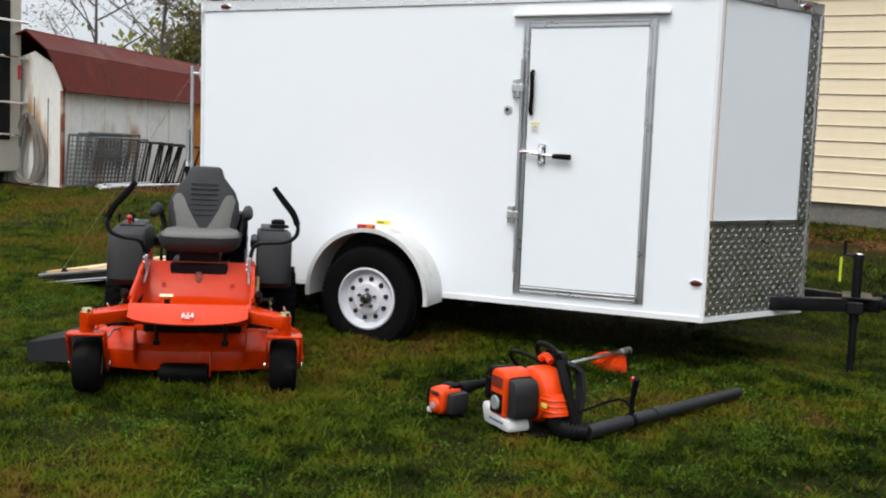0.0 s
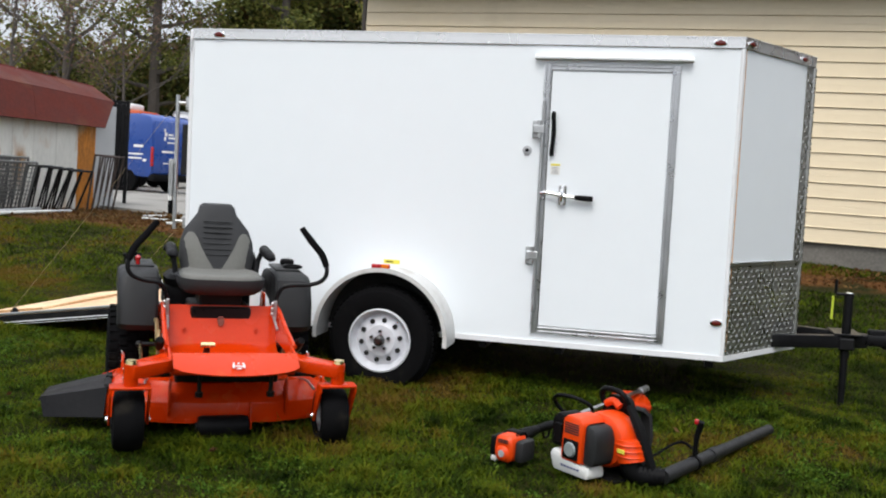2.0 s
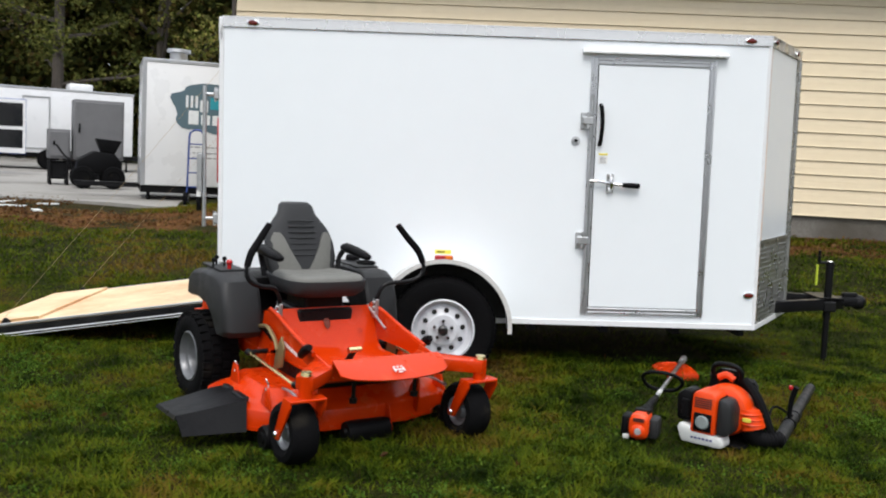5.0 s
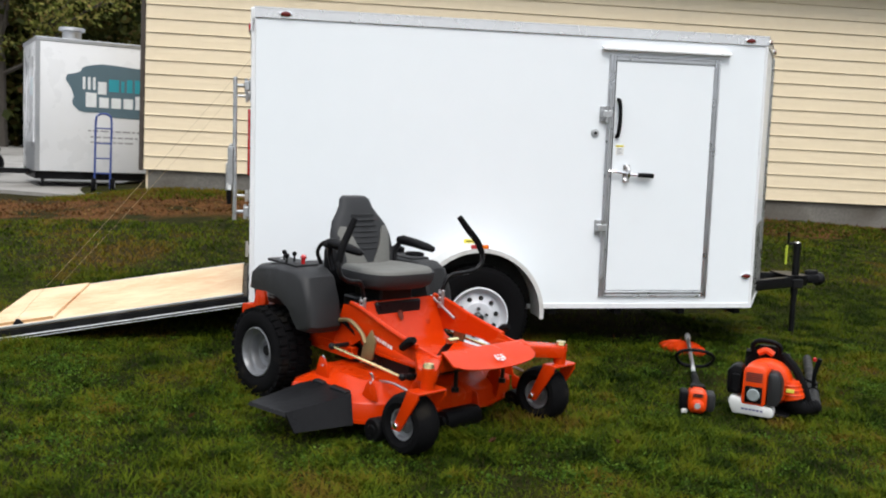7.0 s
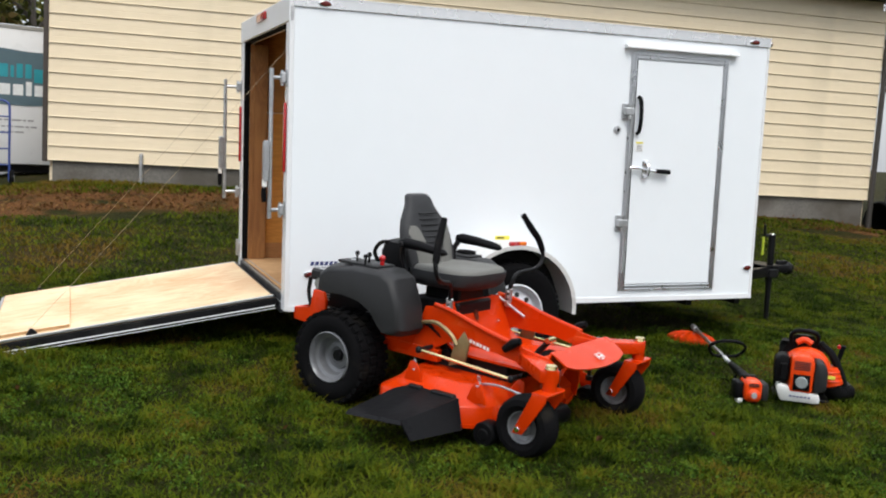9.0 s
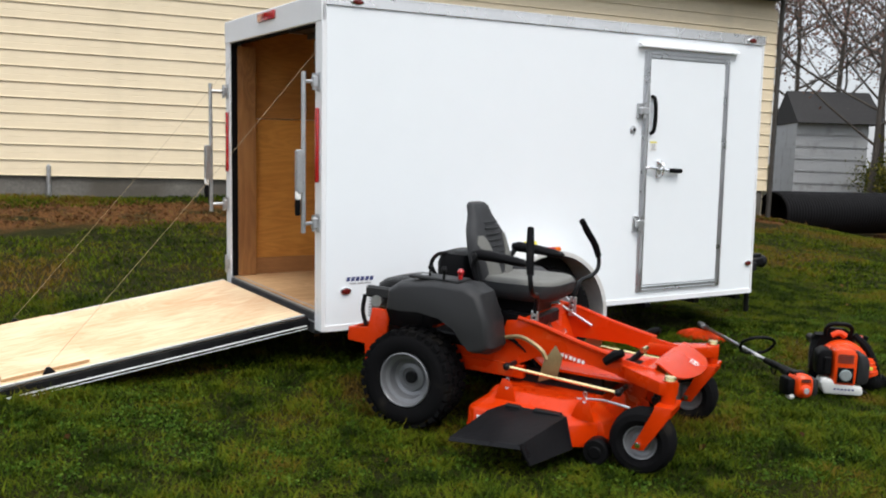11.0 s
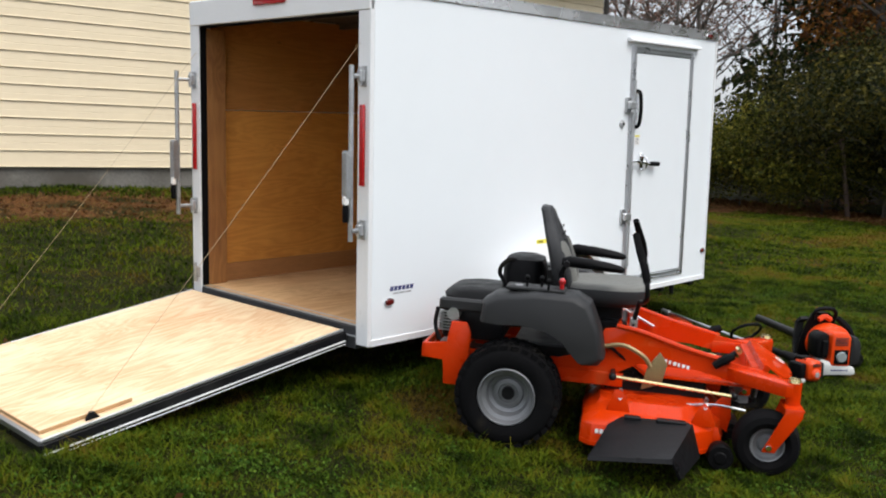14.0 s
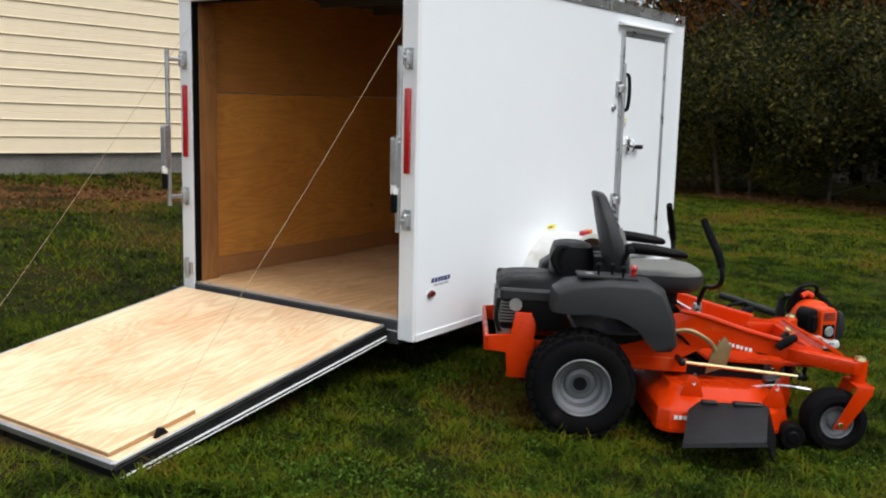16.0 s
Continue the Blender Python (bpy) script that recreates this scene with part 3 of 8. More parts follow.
    for x in (0.6, 1.2, 1.8, 2.4, 3.0, 3.6):
        bm = B()
        box(bm, (x, 0.04, Z1 - 0.085), (x + 0.03, W - 0.04, Z1 - 0.046))
        part("roof_bow", bm, material("steel_bow", (0.07, 0.07, 0.07), 0.5), t)
    # rear frame
    rear = part("rear_frame", (lambda b_: (box(b_, (-0.03, -0.003, Z0), (0.0, 0.098, Z1 - 0.066), 0.004), box(b_, (-0.002, 0.0245, Z0), (0.06, 0.098, Z1 - 0.066)), box(b_, (-0.03, W - 0.098, Z0), (0.0, W + 0.003, Z1 - 0.066), 0.004), box(b_, (-0.002, W - 0.098, Z0), (0.06, W - 0.0245, Z1 - 0.066)), box(b_, (-0.035, -0.003, Z1 - 0.16), (-0.0005, W + 0.003, Z1 - 0.002), 0.006), box(b_, (-0.002, 0.0245, Z1 - 0.16), (0.06, W - 0.0245, Z1 - 0.05)), b_)[-1])(B()), TRIM, t, "white steel rear door frame")
    bm = B()
    box(bm, (-0.030, 0.0985, Z0 - 0.03), (0.0455, W - 0.0985, Z0 + 0.104), 0.006)
    part("threshold", bm, material("dark_grey_steel_sill", (0.055, 0.057, 0.062), 0.42, 0.3, vary=0.2, scale=9), rear, "dark grey steel threshold")
    for x0, z0 in ((-0.034, 0.040), (-0.028, 0.1045), (0.020, 0.1055)):
        bm = B()
        box(bm, (x0, 0.100, Z0 + z0), (x0 + 0.010, W - 0.100, Z0 + z0 + 0.009), 0.002)
        part("sill_strip", bm, ALU_DULL, rear, "dull aluminium sill strip")
    bm = B()
    box(bm, (-0.020, 0.0985, Z0 + 0.114), (0.024, 0.107, Z1 - 0.16))
    box(bm, (-0.020, W - 0.107, Z0 + 0.114), (0.024, W - 0.0985, Z1 - 0.16))
    box(bm, (-0.020, 0.108, Z1 - 0.172), (0.024, W - 0.108, Z1 - 0.161))
    part("door_seal", bm, RUBBER, rear, "black rubber door seal")
    for y in (0.049, W - 0.049):
        bm = B()
        box(bm, (-0.048, y - 0.019, 1.225), (-0.030, y + 0.019, 1.665), 0.008, segs=2)
        part("tail_light", bm, RED_LENS, t, "long red strip tail light")
    bm = B()
    box(bm, (-0.05, W / 2 - 0.16, Z1 - 0.075), (-0.035, W / 2 + 0.16, Z1 - 0.02), 0.008, segs=2)
    part("tail_light", bm, RED_LENS, t, "red centre clearance light bar")
    # cam lock bars swung clear of the opening on both sides
    for y, s, bx in ((0.045, 1, -0.130), (W - 0.045, -1, -0.156)):
        yb = y - 0.012 * s
        bar = part("lock_bar", (lambda b_: (rod(b_, (bx, yb, 0.93), (bx, yb, 1.87), 0.014), b_)[-1])(B()), ZINC, t, "galvanised cam lock bar")
        for z in (0.985, 1.815):
            bm = B()
            box(bm, (-0.036, y - 0.024, z - 0.055), (-0.030, y + 0.024, z + 0.055), 0.002)
            box(bm, (-0.072, y - 0.018, z - 0.035), (-0.034, y + 0.018, z + 0.035), 0.008)
            rod(bm, (-0.072, y + 0.002 * s, z), (bx, yb, z), 0.012)
            rod(bm, (-0.06, y, z - 0.048), (-0.06, y, z + 0.048), 0.011)
            for q in (-1, 1):
                bolt(bm, (-0.036, y + 0.012 * q, z + 0.042 * q), 0.006, "x", 0.004)
            part("hinge_bracket", bm, ZINC, bar)
        # folded steel handle hanging down along the bar, with a black grip
        bm = B()
        box(bm, (bx - 0.040, yb - 0.020, 1.165), (bx - 0.012, yb - 0.014, 1.420), 0.002)
        box(bm, (bx - 0.040, yb + 0.014, 1.165), (bx - 0.012, yb + 0.020, 1.420), 0.002)
        box(bm, (bx - 0.046, yb - 0.020, 1.175), (bx - 0.040, yb + 0.020, 1.410), 0.002)
        rod(bm, (bx - 0.02, yb - 0.026, 1.39), (bx - 0.02, yb + 0.026, 1.39), 0.008)
        handle = part("bar_handle", bm, ZINC, bar, "galvanised folded handle")
        bm = B()
        box(bm, (bx - 0.048, yb - 0.017, 1.125), (bx - 0.020, yb + 0.017, 1.178), 0.006)
        part("handle_tag", bm, WHITE_TAG, handle, "white plastic tag")
        bm = B()
        tube(bm, [(bx - 0.034, yb, 1.135), (bx - 0.036, yb, 1.09), (bx - 0.034, yb, 1.035)], [0.015, 0.018, 0.016], 10, 4)
        part("grip", bm, BLACK_PLASTIC, handle, "black rubber grip")
    bm = B()
    box(bm, (-0.045, W - 0.09, 0.50), (-0.030, W - 0.02, 0.57), 0.004)
    rod(bm, (-0.05, W - 0.055, 0.47), (-0.05, W - 0.055, 0.60), 0.012)
    part("hold_back", bm, ZINC, t)
    # side door
    dx0, dx1, dz0, dz1 = 2.440, 3.285, 0.414, 2.142
    door = part("side_door", (lambda b_: (box(b_, (dx0 + 0.05, -0.012, dz0 + 0.05), (dx1 - 0.05, 0.004, dz1 - 0.05), 0.003), b_)[-1])(B()), WHITE, t, "flush white side entry door")
    for lo, hi in (((dx0, dz0), (dx0 + 0.048, dz1)), ((dx1 - 0.048, dz0), (dx1, dz1)), ((dx0 + 0.048, dz0), (dx1 - 0.048, dz0 + 0.048)), ((dx0 + 0.048, dz1 - 0.048), (dx1 - 0.048, dz1))):
        vert = hi[1] - lo[1] > 1
        bm = B()
        box(bm, (lo[0], -0.010, lo[1]), (hi[0], 0.004, hi[1]), 0.002)
        if vert:
            box(bm, (lo[0] + 0.006, -0.020, lo[1]), (lo[0] + 0.018, -0.008, hi[1]), 0.003)
            box(bm, (lo[0] + 0.028, -0.020, lo[1]), (lo[0] + 0.042, -0.008, hi[1]), 0.003)
        else:
            box(bm, (lo[0], -0.020, lo[1] + 0.006), (hi[0], -0.008, lo[1] + 0.018), 0.003)
            box(bm, (lo[0], -0.020, lo[1] + 0.030), (hi[0], -0.008, lo[1] + 0.042), 0.003)
        part("door_frame", bm, ALU, door, "ribbed aluminium door frame")
    bm = B()
    prism(bm, [(0.0, 2.169), (-0.045, 2.169), (-0.045, 2.181), (-0.012, 2.196), (0.0, 2.198)], dx0 - 0.06, dx1 + 0.07, "x")
    part("drip_cap", bm, TRIM, t, "white drip cap over the door")
    for z in (0.918, 1.722):
        bm = B()
        box(bm, (dx0 - 0.055, -0.018, z - 0.055), (dx0 + 0.004, 0.0, z + 0.055), 0.004)
        box(bm, (dx0 - 0.05, -0.05, z - 0.028), (dx0 + 0.03, -0.016, z + 0.028), 0.008)
        rod(bm, (dx0 - 0.008, -0.036, z - 0.055), (dx0 - 0.008, -0.036, z + 0.055), 0.013)
        part("cam_keeper", bm, ZINC, door, "galvanised cam keeper")
    # dark strip draws in the shadow gap along the door's left edge
    bm = B()
    box(bm, (dx0 + 0.0485, -0.0135, dz0 + 0.05), (dx0 + 0.0515, -0.004, dz1 - 0.05))
    part("door_seal", bm, RUBBER, door, "dark strip drawn for the shadow gap beside the door")
    bm = B()
    rod(bm, (dx0 + 0.014, -0.033, 0.55), (dx0 + 0.014, -0.033, 1.90), 0.012)
    part("lock_bar", bm, ALU_DULL, door)
    bm = B()
    tube(bm, [(dx0 + 0.076, -0.012, 1.565), (dx0 + 0.078, -0.040, 1.585), (dx0 + 0.084, -0.046, 1.66), (dx0 + 0.084, -0.046, 1.74), (dx0 + 0.078, -0.040, 1.810), (dx0 + 0.076, -0.012, 1.828)], 0.014, 8, 4)
    part("grab_handle", bm, BLACK_PLASTIC, door, "black grab handle")
    zb = 1.300
    bm = B()
    tube(bm, [(dx0 + 0.02, -0.035, zb + 0.02), (dx0 + 0.07, -0.045, zb + 0.022), (dx0 + 0.17, -0.04, zb + 0.006), (dx0 + 0.25, -0.045, zb)], 0.011, 8, 4)
    box(bm, (dx0 + 0.135, -0.03, zb - 0.055), (dx0 + 0.185, -0.010, zb + 0.075), 0.006)
    tube(bm, [(dx0 + 0.16, -0.028, zb + 0.06), (dx0 + 0.16, -0.065, zb + 0.04), (dx0 + 0.16, -0.065, zb - 0.02), (dx0 + 0.16, -0.028, zb - 0.045)], 0.010, 8, 4)
    latch = part("latch", bm, CHROME, door, "chrome bar latch")
    bm = B()
    tube(bm, [(dx0 + 0.24, -0.045, zb), (dx0 + 0.30, -0.047, zb - 0.002), (dx0 + 0.355, -0.047, zb - 0.004)], [0.015, 0.018, 0.017], 10, 3)
    part("grip", bm, BLACK_PLASTIC, latch, "black grip")
    bm = B()
    lathe(bm, [(0.0, -0.018), (0.016, -0.018), (0.018, -0.010), (0.026, -0.010), (0.030, -0.004), (0.030, 0.002)], 20, Matrix.Translation((dx0 - 0.083, 0, 1.587)))
    lock = part("key_lock", bm, ZINC, t, "round key lock")
    bm = B()
    lathe(bm, [(0.0, -0.0195), (0.011, -0.0195), (0.012, -0.0178)], 16, Matrix.Translation((dx0 - 0.083, 0, 1.587)))
    box(bm, (dx0 - 0.102, -0.0125, 1.5855), (dx0 - 0.064, -0.0105, 1.5885))
    part("keyhole", bm, BLACK_STEEL, lock)
    for z, h, mt in ((1.502, 0.012, YELLOW_TAG), (1.465, 0.052, WHITE_TAG)):
        bm = B()
        box(bm, (dx0 + 0.075, -0.0145, z - h / 2), (dx0 + 0.135, -0.012, z + h / 2))
        part("sticker", bm, mt, door)
    for k in range(5):
        bm = B()
        box(bm, (dx0 + 0.085 + 0.002 * (k % 2), -0.0155, 1.447 + k * 0.009), (dx0 + 0.126 - 0.005 * (k % 3), -0.0145, 1.4505 + k * 0.009))
        part("print_bar", bm, GREY_INK, door)
    # markers, maker's badge
    for x in (0.19, 3.505):
        marker_light(t, (x, -0.010, Z1 - 0.036), (0.034, 0.016), MARKER_RED)
    for x in (0.13, 3.596):
        marker_light(t, (x, 0.0, 0.572), (0.030, 0.017), MARKER_RED)
    d = (Vector(TIP[0]) - Vector((L, 0))).normalized()
    for s in (0.07, 0.78):
        ml = marker_light(t, (L + d.x * s + d.y * 0.012, d.y * s - d.x * 0.012, Z1 - 0.034), (0.034, 0.016), MARKER_RED)
        ml.rotation_euler = (0, 0, math.atan2(d.y, d.x))
    for k in range(6):
        bm = B()
        prism(bm, [(0.135 + k * 0.031, 0.630), (0.157 + k * 0.031, 0.630), (0.163 + k * 0.031, 0.655), (0.141 + k * 0.031, 0.655)], -0.0025, 0.0, "y")
        part("print_bar", bm, BLUE_INK, t)
    for k in range(3):
        bm = B()
        box(bm, (0.16 + k * 0.05, -0.0025, 0.612), (0.20 + k * 0.05, 0.0, 0.618))
        part("print_bar", bm, GREY_INK, t)
    # wheels
    for side in (0, 1):
        y0 = -0.235 if side == 0 else W + 0.235
        flip = 1 if side == 0 else -1
        hubm = Matrix.Translation((1.50, y0, 0.313)) @ Matrix.Diagonal((1, flip, 1, 1))
        bm = B()
        lathe(bm, [(0.205, 0.02), (0.215, -0.005), (0.27, -0.022), (0.318, -0.014), (0.341, 0.012), (0.350, 0.05), (0.351, 0.10), (0.350, 0.15), (0.341, 0.185), (0.318, 0.205), (0.25, 0.21), (0.205, 0.19)], 56, hubm)
        tyre = part("wheel", bm, RUBBER, t, "black trailer tyre on a white spoke rim")
        bm = B()
        for k in range(60):
            a = 2 * math.pi * k / 60
            m = hubm @ Matrix.Rotation(a, 4, "Y")
            for yy in (0.025, 0.075, 0.125):
                box(bm, (0.345, yy, -0.012), (0.3555, yy + 0.036, 0.012), m=m)
        part("tread", bm, RUBBER, tyre, smooth=0)
        bm = B()
        lathe(bm, [(0.206, 0.012), (0.208, -0.010), (0.198, -0.014), (0.192, 0.004), (0.178, 0.034), (0.165, 0.042), (0.148, 0.030), (0.112, 0.022), (0.098, 0.008), (0.070, 0.006), (0.045, 0.010), (0.0, 0.012)], 56, hubm)
        rim = part("rim", bm, RIM_WHITE, tyre, "white steel wheel rim with round holes")
        for k in range(10):
            a = 2 * math.pi * (k + 0.25) / 10
            bm = B()
            lathe(bm, [(0.0, 0.018), (0.0165, 0.018), (0.0165, 0.029)], 12, hubm @ Matrix.Translation((0.131 * math.cos(a), 0, 0.131 * math.sin(a))))
            part("vent_hole", bm, DARK, tyre)
        bm = B()
        lathe(bm, [(0.0, -0.045), (0.02, -0.045), (0.032, -0.035), (0.034, 0.01)], 18, hubm)
        for k in range(5):
            a = 2 * math.pi * k / 5 + 0.3
            lathe(bm, [(0.0, -0.016), (0.010, -0.014), (0.011, 0.008)], 8, hubm @ Matrix.Translation((0.060 * math.cos(a), 0, 0.060 * math.sin(a))))
        part("hub", bm, material("dark_steel_hub", (0.06, 0.06, 0.06), 0.35, 0.8), tyre, "dark greased hub with lug nuts")
        # fender: rolled arch with a rolled outer lip
        arch_o, arch_i = arc(1.50, 0.335, 0.448, -4, 184, 30), arc(1.50, 0.335, 0.438, -4, 184, 30)
        bm = B()
        ya, yb = (-0.262, 0.0) if side == 0 else (W, W + 0.262)
        prism(bm, arch_o + arch_i[::-1], ya, yb, "y")
        fd = part("fender", bm, FENDER, t, "rounded white steel wheel fender")
        bm = B()
        yl = ya if side == 0 else yb
        prism(bm, arc(1.50, 0.335, 0.452, -4, 184, 30) + arc(1.50, 0.335, 0.424, -4, 184, 30)[::-1], yl - 0.008, yl + 0.008, "y", 0.0)
        part("fender_lip", bm, FENDER, fd)
        bm = B()
        yb0, yb1 = (-0.006, 0.0) if side == 0 else (W, W + 0.006)
        prism(bm, arc(1.50, 0.335, 0.437, 0, 180, 24), yb0, yb1, "y")
        part("wheel_well", bm, DARK, fd)
        if side == 0:
            bm = B()
            box(bm, (1.43, -0.268, 0.780), (1.55, -0.232, 0.810), 0.006, segs=2)
            ml = part("side_light", bm, RED_LENS, fd, "red and amber fender light")
            bm = B()
            box(bm, (1.495, -0.2695, 0.782), (1.548, -0.233, 0.8115), 0.005)
            part("amber_lens", bm, AMBER, fd)
            bm = B()
            box(bm, (1.435, -0.0035, 0.795), (1.545, -0.0005, 0.822))
            part("sticker", bm, YELLOW_TAG, t, "yellow warning sticker")
            bm = B()
            box(bm, (1.45, -0.0045, 0.804), (1.50, -0.0035, 0.812))
            part("print_bar", bm, BLACK_STEEL, t)
    # tongue, coupler and jack
    bm = B()
    for y0 in (0.45, W - 0.45):
        a, b = Vector((3.75, y0)), Vector((4.64, W / 2 + (0.035 if y0 > 1 else -0.035)))
        d = (b - a).normalized()
        nn = Vector((-d.y, d.x)) * 0.03
        prism(bm, [tuple(a + nn), tuple(b + nn), tuple(b - nn), tuple(a - nn)], 0.37, 0.455, "z", 0.004)
    tongue = part("tongue", bm, BLACK_STEEL, t, "black steel A-frame tongue")
    bm = B()
    box(bm, (4.42, 0.74, 0.456), (4.60, W - 0.74, 0.468), 0.003)
    part("tongue_plate", bm, BLACK_STEEL, tongue)
    bm = B()
    box(bm, (4.58, W / 2 - 0.05, 0.385), (4.80, W / 2 + 0.05, 0.46), 0.015, segs=2)
    bmesh.ops.create_uvsphere(bm, u_segments=16, v_segments=8, radius=0.06, matrix=Matrix.Translation((4.79, W / 2, 0.42)))
    box(bm, (4.66, W / 2 - 0.02, 0.455), (4.78, W / 2 + 0.02, 0.495), 0.008, pose(0, 0, 0))
    part("coupler", bm, BLACK_STEEL, tongue, "black ball coupler")
    jx, jy = 4.50, 0.79
    bm = B()
    rod(bm, (jx, jy, 0.30), (jx, jy, 0.72), 0.030, seg=18)
    rod(bm, (jx, jy, 0.04), (jx, jy, 0.32), 0.024, seg=16)
    jack = part("jack", bm, BLACK_STEEL, t, "black swivel tongue jack")
    bm = B()
    rod(bm, (jx, jy, -0.095), (jx, jy, 0.06), 0.022, seg=16)
    box(bm, (jx - 0.045, jy - 0.045, -0.105), (jx + 0.045, jy + 0.045, -0.09), 0.004)
    part("jack_foot", bm, BLACK_STEEL, jack)
    bm = B()
    lathe(bm, [(0.0, 0.0), (0.03, 0.0), (0.033, -0.02), (0.033, -0.035)], 18, Matrix.Translation((jx, jy, 0.745)) @ Matrix.Rotation(radians(90), 4, "X"))
    tube(bm, [(jx, jy, 0.735), (jx - 0.06, jy, 0.735), (jx - 0.085, jy, 0.735)], 0.010, 8, 3)
    tube(bm, [(jx - 0.085, jy, 0.735), (jx - 0.085, jy, 0.80), (jx - 0.085, jy, 0.83)], 0.011, 8, 3)
    part("jack_crank", bm, BLACK_STEEL, jack)
    bm = B()
    lathe(bm, [(0.0, 0.0), (0.02, 0.0), (0.030, 0.014), (0.030, 0.02)], 16, Matrix.Translation((jx, jy, 0.75)) @ Matrix.Rotation(radians(-90), 4, "X"))
    part("jack_cap", bm, CHROME, jack)
    bm = B()
    box(bm, (jx - 0.11, jy - 0.02, 0.56), (jx - 0.095, jy + 0.0, 0.72), 0.004, Matrix.Rotation(0.0, 4, "Z"))
    part("hang_tag", bm, material("lime_tag", (0.55, 0.65, 0.05), 0.5), jack, "lime yellow hang tag")
    bm = B()
    box(bm, (jx - 0.05, jy - 0.06, 0.36), (jx + 0.05, jy + 0.06, 0.44), 0.008)
    part("jack_bracket", bm, BLACK_STEEL, jack)
    for k, w_ in enumerate((0.03, 0.02, 0.025, 0.018, 0.028, 0.02, 0.02)):
        a = Vector((4.12 + k * 0.04, 0.45 + (4.12 + k * 0.04 - 3.75) * 0.5562 - 0.0375))
        bm = B()
        box(bm, (0, -0.001, 0.400), (w_, 0.001, 0.422), m=Matrix.Translation((a.x + 0.012, a.y + 0.0, 0)) @ Matrix.Rotation(math.atan2(0.495, 0.89), 4, "Z"))
        part("print_bar", bm, GREY_INK, tongue)
    # ramp: hinged at the threshold, its outer end on the grass
    rm = Matrix.Translation((-0.043, 0.958, 0.399)) @ Matrix.Rotation(radians(-8.37), 4, "Y")
    RL, RW = 1.735, 0.785
    ramp = part("ramp", (lambda b_: (box(b_, (-RL, -RW, -0.002), (-0.03, RW, 0.020), 0.002), b_)[-1])(B()), PLY_RAMP, t, "pale plywood ramp deck")
    ramp.matrix_local = rm
    bm = B()
    box(bm, (-RL - 0.02, -RW - 0.012, -0.062), (-0.0, RW + 0.012, -0.004), 0.004)
    part("ramp_frame", bm, BLACK_STEEL, ramp)
    for y in (-RW - 0.014, RW + 0.002):
        bm = B()
        box(bm, (-RL - 0.02, y, 0.004), (-0.02, y + 0.012, 0.022), 0.003)
        part("ramp_edge", bm, ALU_DULL, ramp, "dull aluminium edge strip")
        bm = B()
        for z, dz in ((-0.054, 0.007), (-0.070, 0.003)):
            bm = B()
            box(bm, (-RL - 0.03, y - (0.008 if y < 0 else -0.010), z), (-0.02, y + (0.0 if y < 0 else 0.020), z + dz), 0.001)
            part("ramp_skin", bm, TRIM, ramp, "white folded edge of the ramp skin")
    bm = B()
    box(bm, (-RL - 0.034, -RW - 0.01, -0.070), (-RL - 0.012, RW + 0.01, -0.060), 0.003)
    part("ramp_skin", bm, TRIM, ramp)
    bm = B()
    box(bm, (-RL - 0.024, -RW, -0.012), (-RL, RW, 0.020), 0.003)
    part("ramp_edge", bm, ALU_DULL, ramp)
    bm = B()
    box(bm, (-RL + 0.01, -RW + 0.055, 0.022), (-RL + 0.46, RW - 0.055, 0.040), 0.002)
    flap = part("ramp_flap", bm, PLY_RAMP, ramp, "plywood extension flap folded onto the ramp")
    bm = B()
    box(bm, (-RL + 0.012, -RW + 0.051, 0.0225), (-RL + 0.456, -RW + 0.0548, 0.0385))
    box(bm, (-RL + 0.006, -RW + 0.055, 0.0225), (-RL + 0.0098, RW - 0.055, 0.0385))
    part("flap_edge", bm, WOOD_EDGE, flap)
    for s in (-1, 1):
        bm = B()
        prism(bm, [(-0.035, 0.0), (0.035, 0.0), (0.012, 0.034), (-0.008, 0.038)], -0.010, 0.010, "y", 0.003, Matrix.Translation((-RL + 0.24, s * (RW - 0.02), 0.02)))
        part("ramp_hook", bm, BLACK_STEEL, ramp, "black cable hook")
    for k in range(3):
        bm = B()
        rod(bm, (-0.004, -RW + 0.1 + k * 0.70, -0.02), (-0.004, -RW + 0.32 + k * 0.70, -0.02), 0.018)
        part("ramp_hinge", bm, BLACK_STEEL, ramp)
    # assist cables from the top corners of the opening to the ramp hooks
    for s, y in ((-1, 0.075), (1, W - 0.075)):
        end = rm @ Vector((-RL + 0.24, s * (RW - 0.02), 0.06))
        bm = B()
        a = Vector((0.075, y, 2.12))
        mid = (a + end) / 2 - Vector((0, 0, 0.02))
        tube(bm, [a, mid, end], 0.0011, 6, 8)
        part("ramp_cable", bm, material("tan_cord", (0.42, 0.32, 0.19), 0.8), t, "thin tan ramp cable")
    return t


build_trailer()


# ---- ride-on mower: x runs forward from the rear axle, y to its left ----
MOWER = pose(0.508, -0.655, 0.024, 0, 1.6, -57.0)


def loft(bm, rings, cap=True):
    rows = [[bm.verts.new(p) for p in r] for r in rings]
    n = len(rows[0])
    for a, b in zip(rows, rows[1:]):
        for k in range(n):
            bm.faces.new((a[k], a[(k + 1) % n], b[(k + 1) % n], b[k]))
    if cap:
        bm.faces.new(rows[0])
        bm.faces.new(rows[-1])
    return [v for r in rows for v in r]


def oval(cx, cy, hx, hy, z, n=20, p=0.6, tilt=0.0):
    out = []
    for k in range(n):
        a = 2 * math.pi * k / n
        c, s = math.cos(a), math.sin(a)
        x, y = hx * math.copysign(abs(c) ** p, c), hy * math.copysign(abs(s) ** p, s)
        out.append((cx + x, cy + y, z + tilt * x))
    return out


